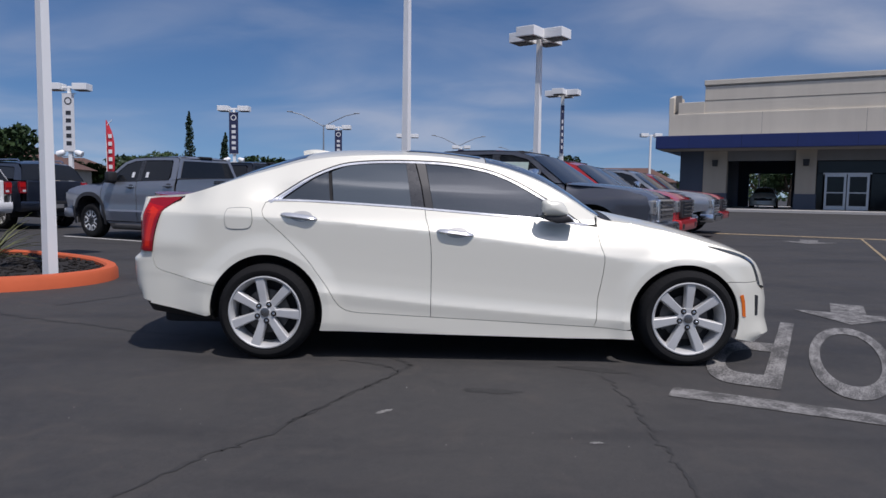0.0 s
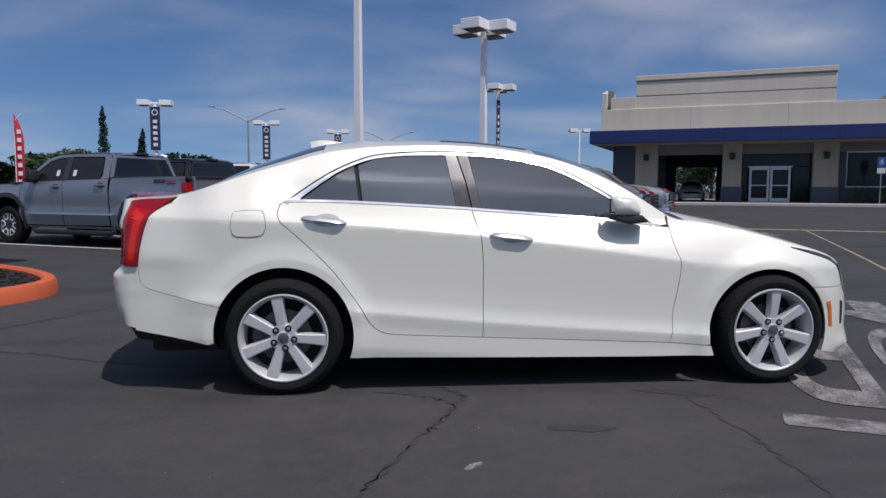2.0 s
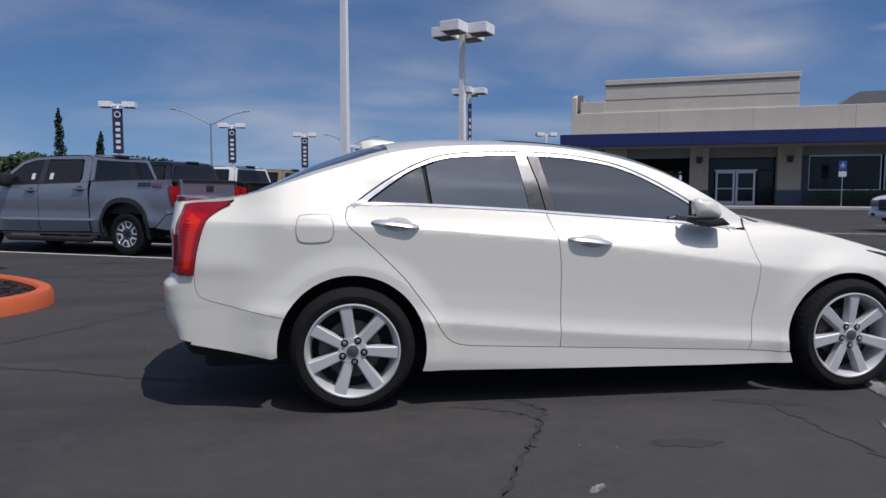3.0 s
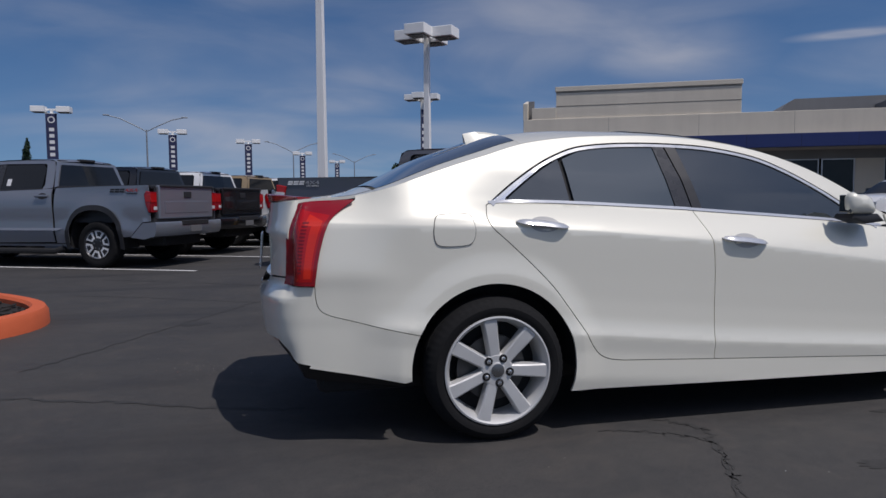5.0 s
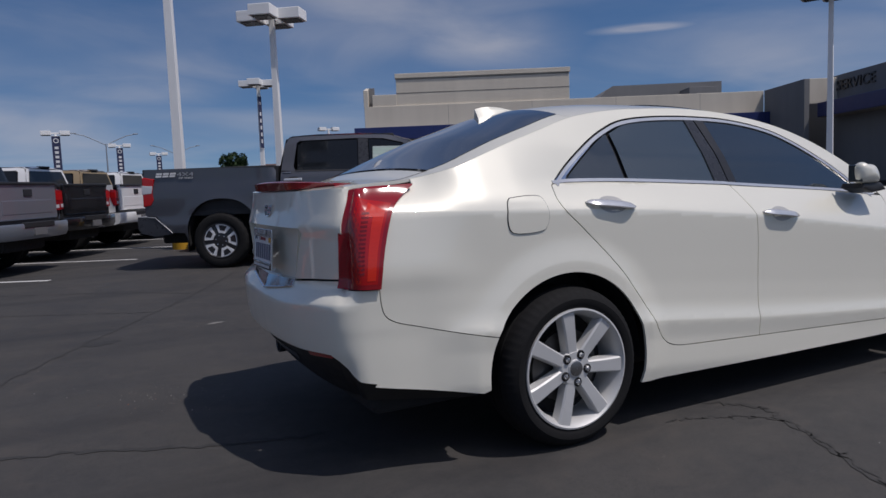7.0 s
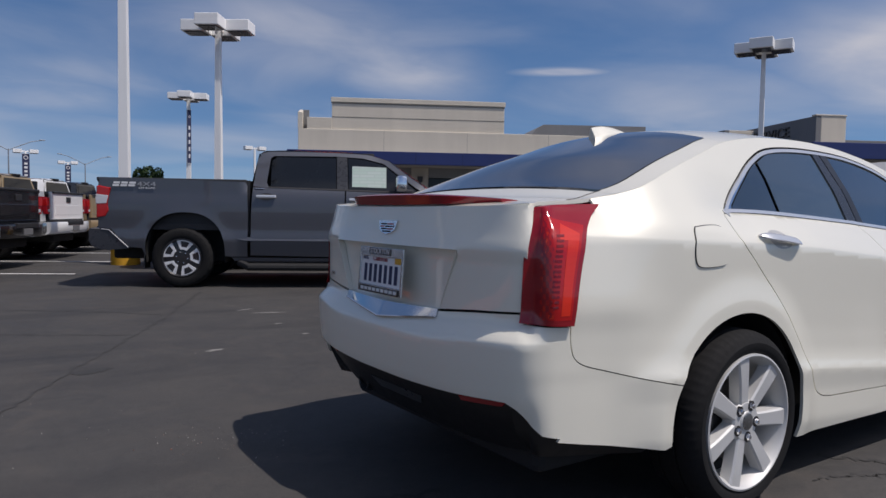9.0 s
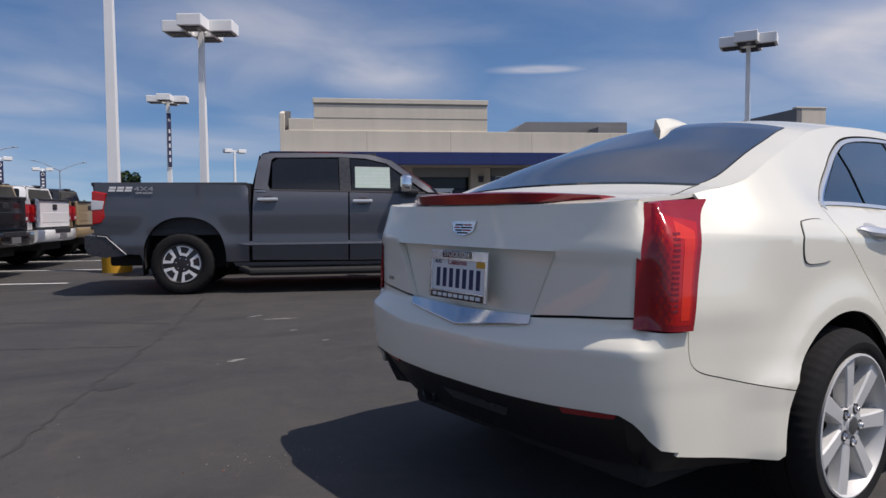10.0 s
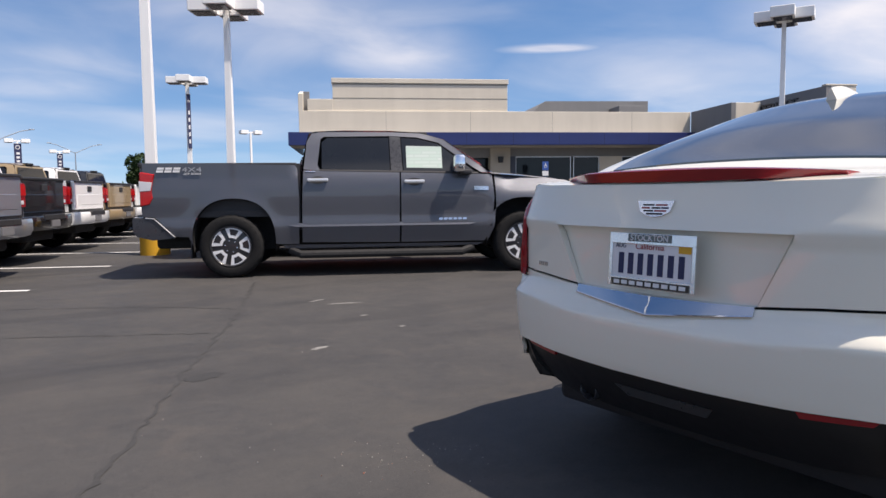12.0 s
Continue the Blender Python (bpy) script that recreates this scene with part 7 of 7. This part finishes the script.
for az, d, w, dd, tn in ((-33.5, 74, 14, 9, 12), (-30.2, 96, 15, 9, 5), (-37, 90, 14, 9, 20), (13.5, 95, 14, 9, -20)):
    x, y = polar(az, d)
    house(x, y, w, dd, tn)


def far_bank():
    """Low hedges and roofs that close the lot along the street."""
    rng = random.Random(9)
    bm = bmesh.new()
    for k in range(150):
        az = -48 + 90 * k / 150 + rng.uniform(-0.3, 0.3)
        d = 150 + rng.uniform(-6, 25)
        x, y = polar(az, d)
        bush_bm(bm, (x, y, 1.2), (3.2, 2.5, 1.6 + 1.6 * rng.random()), 60, 0.6, rng)
    tagged(part("far_shrubs", bm, M["leaf"], fix=False), "dark shrubs along the far street", "shrubs", kind="stuff")


far_bank()


# ---- markings, planter ----
p0 = Vector((-3.5, 7.5, 0))
for k in range(-1, 7):
    a = p0 + V * (2.62 * k)
    if k >= 0:
        strip("bay_line", [(a.x, a.y), (a.x - U.x * 6.2, a.y - U.y * 6.2)], 0.1, M["white_line"], "white painted parking bay line")
strip("stop_line", [(1.1, -1.45), (4.6, -3.15)], 0.2, M["old_line"], "worn white painted stop line")
strip("lane_line", [(7.7, 15.6), (30.0, 3.9)], 0.42, M["yellow_line"], "faded yellow painted lane line")
strip("lane_line", [(11.0, 13.6), (7.4, 6.6), (5.6, 3.2)], 0.055, M["yellow_line"], "faded yellow painted lane line")


def road_word():
    """STOP, upside down to the lot's exit and drawn out along the lane."""
    e = new("road_word")
    tagged(e, "worn white painted word on the asphalt", "road marking", kind="structure")
    for ch, u0, u1 in (("P", 1.72, 2.2), ("O", 2.33, 2.84), ("T", 2.96, 3.44), ("S", 3.57, 4.05)):
        ob = flat_text("letter", ch, 1.0, M["old_line"], e, Matrix.Identity(4), 0.0)
        xs, ys = [v.co.x for v in ob.data.vertices], [v.co.y for v in ob.data.vertices]
        sx, sy = (u1 - u0) / (max(xs) - min(xs)), 2.42 / (max(ys) - min(ys))
        c = U * ((u0 + u1) / 2) + V * 0.8
        ob.matrix_world = pose(c.x, c.y, 0.005, 0, 0, GRID + 180) @ Matrix.Diagonal((sx, sy, 1, 1)) @ Matrix.Translation((-(max(xs) + min(xs)) / 2, -(max(ys) + min(ys)) / 2, 0))


road_word()


def road_arrow(x, y, turn, k=1.0):
    bm = bmesh.new()
    pts = [(-0.16, -0.55), (0.16, -0.55), (0.16, 0.15), (0.5, 0.15), (0.0, 0.85), (-0.5, 0.15), (-0.16, 0.15)]
    bm.faces.new([bm.verts.new((a * k, b * k, 0.005)) for a, b in pts])
    ob = part("road_arrow", bm, M["old_line"])
    ob.matrix_world = pose(x, y, rise(x, y), 0, 0, turn)
    tagged(ob, "worn white painted arrow on the asphalt", "road marking", kind="structure")


road_arrow(3.75, 1.45, GRID + 180, 0.95)
road_arrow(8.9, 12.3, GRID + 180, 1.3)
road_arrow(17.5, 16.5, GRID + 90, 1.3)


def planter():
    """A rounded island of bark mulch in a painted kerb."""
    line = curve([(-9.5, 0.3), (-7.5, 0.85), (-5.6, 1.55), (-4.75, 1.95), (-4.32, 2.5), (-4.28, 3.1), (-4.6, 3.72), (-5.3, 4.45), (-6.4, 5.1), (-8.4, 5.6), (-9.8, 5.4)], 6)
    bm = bmesh.new()
    inner = offset_line(line, 0.16)
    prof = []
    for (x, y), (a, b) in zip(line, inner):
        cx, cy = (a - x), (b - y)
        prof.append([bm.verts.new(p) for p in ((x, y, -0.02), (x + cx * 0.05, y + cy * 0.05, 0.11), (x + cx * 0.2, y + cy * 0.2, 0.15), (x + cx * 0.85, y + cy * 0.85, 0.155), (a, b, 0.13), (a, b, 0.0))])
    for p, q in zip(prof, prof[1:]):
        for j in range(5):
            bm.faces.new((p[j], p[j + 1], q[j + 1], q[j]))
    tagged(part("kerb", bm, M["orange"]), "orange painted concrete kerb round the planter", "kerb", kind="structure")
    mb = bmesh.new()
    rng = random.Random(12)
    vs = [mb.verts.new((x, y, 0.09)) for x, y in inner]
    mb.faces.new(vs)
    inn = np.array(inner)
    for _ in range(1500):
        x, y = rng.uniform(-9.4, -4.4), rng.uniform(0.9, 5.4)
        if inside(inn, np.array([[x, y]]))[0]:
            s = rng.uniform(0.02, 0.06)
            mm = pose(x, y, 0.095 + rng.random() * 0.02, rng.uniform(-25, 25), rng.uniform(-25, 25), rng.uniform(0, 360))
            add_box(mb, (-s, -s * 0.4, -0.006), (s, s * 0.4, 0.008), m=mm)
    tagged(part("mulch", mb, M["mulch"]), "dark bark mulch in the planter", "mulch", kind="stuff")
    e = empty("yucca", pose(-5.95, 3.3, 0.09), "yellow-green spiky yucca in the planter", "plant")
    for k in range(46):
        a, t = rng.uniform(0, 360), rng.uniform(10, 78)
        L = rng.uniform(0.45, 0.8)
        lb = bmesh.new()
        rows = []
        for i in range(5):
            f = i / 4
            w = 0.022 * (1 - f) + 0.001
            bend = radians(t) + f * 0.35
            r, z = L * f * math.sin(bend), 0.12 + L * f * math.cos(bend)
            rows.append([lb.verts.new((w, r, z)), lb.verts.new((0, r, z - 0.006)), lb.verts.new((-w, r, z))])
        for p, q in zip(rows, rows[1:]):
            lb.faces.new((p[0], p[1], q[1], q[0]))
            lb.faces.new((p[1], p[2], q[2], q[1]))
        lb.transform(Matrix.Rotation(radians(a), 4, "Z"))
        part("leaf", lb, M["yucca"], e)
    part("stem", add_lathe(bmesh.new(), [(0.07, 0), (0.06, 0.2), (0.02, 0.3)], 10), M["bark"], e)


planter()


def crack(pts, width, seed, label="thin dark crack in the asphalt"):
    """A tar-dark seam that wanders along points of the plan."""
    rng = random.Random(seed)
    line = curve(pts, 14)
    bm = bmesh.new()
    prev = None
    for i, (x, y) in enumerate(line):
        a = Vector(line[max(0, i - 1)])
        b = Vector(line[min(len(line) - 1, i + 1)])
        n = (b - a).normalized().orthogonal() if (b - a).length > 1e-6 else Vector((0, 1))
        x, y = x + rng.gauss(0, 0.012), y + rng.gauss(0, 0.012)
        w = 0.5 * width * (0.25 + 0.95 * rng.random())
        pair = [bm.verts.new((x + n.x * w, y + n.y * w, 0.0025)), bm.verts.new((x - n.x * w, y - n.y * w, 0.0025))]
        if prev:
            bm.faces.new((prev[0], prev[1], pair[1], pair[0]))
        prev = pair
    tagged(part("crack", bm, M["tar"]), label, "crack", kind="structure")


def stain(x, y, rx, ry, turn, seed, mat="oil", name="oil_stain", label="dark oily stain on the asphalt"):
    rng = random.Random(seed)
    bm = bmesh.new()
    ring = []
    for k in range(28):
        a = 2 * math.pi * k / 28
        r = 1 + 0.22 * rng.uniform(-1, 1)
        ring.append(bm.verts.new((rx * r * math.cos(a), ry * r * math.sin(a), 0.002)))
    bm.faces.new(ring)
    ob = part(name, bm, M[mat])
    ob.matrix_world = pose(x, y, 0, 0, 0, turn)
    tagged(ob, label, "stain", kind="structure")


M["tar"] = plain("tar", (0.034, 0.033, 0.032), 0.8, wear=0.4, scale=30)
M["oil"] = plain("oily_asphalt", (0.03, 0.029, 0.028), 0.75, wear=0.5, scale=25)
crack([(-1.5, -3.3), (-1.24, -2.61), (-1.04, -2.34), (-0.81, -1.79), (-0.5, -1.13), (-0.43, -0.91), (-0.6, -0.7)], 0.028, 1)
crack([(0.78, -1.0), (0.81, -1.75), (0.79, -2.39), (0.77, -2.9)], 0.022, 2)
crack([(-4.3, 0.72), (-3.6, 0.4), (-3.08, 0.2), (-2.62, -0.02), (-2.2, -0.15)], 0.035, 3)
crack([(-3.9, 1.1), (-3.52, 1.8), (-3.06, 2.76), (-2.5, 3.85), (-2.09, 4.74), (-1.6, 5.8), (-1.26, 6.62)], 0.03, 4)
crack([(-4.6, 6.6), (-3.83, 6.13), (-3.1, 5.7), (-2.54, 5.3), (-2.07, 4.8)], 0.018, 5)
crack([(-4.6, 4.95), (-3.9, 4.61), (-3.21, 4.2), (-2.52, 3.8)], 0.016, 6)
crack([(-0.9, -0.85), (-0.74, -0.88), (-0.58, -0.98), (-0.49, -1.12), (-0.59, -1.34), (-0.72, -1.6), (-0.95, -2.1)], 0.014, 7)
stain(0.07, -1.5, 0.16, 0.05, -8, 1)
stain(0.75, -0.98, 0.2, 0.05, -20, 2)
stain(-3.0, 2.6, 0.12, 0.07, 20, 3)
stain(-2.9, -3.2, 0.1, 0.08, 0, 4)
M["scuff"] = worn_paint("pale_scuff", (0.3, 0.29, 0.27), 0.5)
for k, (x, y, rx, ry, turn) in enumerate(((-2.16, 2.87, 0.07, 0.03, 10), (-1.32, 3.8, 0.04, 0.02, 0), (-1.29, 4.81, 0.09, 0.02, 20), (-1.16, 4.5, 0.16, 0.025, -20), (-1.31, 3.19, 0.03, 0.02, 0), (-0.5, -1.9, 0.05, 0.02, 40), (0.5, -2.3, 0.03, 0.015, 0))):
    stain(x, y, rx, ry, turn, 20 + k, "scuff", "paint_scuff", "small pale scuff on the asphalt")


def debris(x, y, spread, n, seed):
    """Crumbs of stone and paint lying loose on the asphalt."""
    rng = random.Random(seed)
    bm = bmesh.new()
    for _ in range(n):
        px, py = rng.gauss(x, spread), rng.gauss(y, spread)
        s = rng.uniform(0.0014, 0.0038)
        m = pose(px, py, s * 0.6, rng.uniform(0, 360), rng.uniform(0, 360), rng.uniform(0, 360))
        bmesh.ops.create_icosphere(bm, subdivisions=1, radius=s, matrix=m @ Matrix.Diagonal((1, rng.uniform(0.5, 0.9), rng.uniform(0.4, 0.7), 1)))
    tagged(part("debris", bm, M["crumbs"], fix=False), "loose crumbs of stone and paint on the asphalt", "debris", kind="stuff")


def crumb_paint():
    m = Mat("crumbs")
    g = m.n.new("ShaderNodeNewGeometry")
    m.put(Base_Color=m.ramp(g.outputs["Random Per Island"], (0.0, (0.08, 0.075, 0.07)), (0.45, (0.2, 0.19, 0.17)), (0.8, (0.42, 0.41, 0.39)), (0.95, (0.3, 0.09, 0.05))), Roughness=0.85)
    return m.m


M["crumbs"] = crumb_paint()
debris(-2.72, 0.85, 0.16, 90, 51)
debris(-3.2, 1.6, 0.6, 25, 52)
debris(-1.6, -2.0, 0.4, 25, 53)
debris(0.4, -2.2, 0.5, 25, 54)
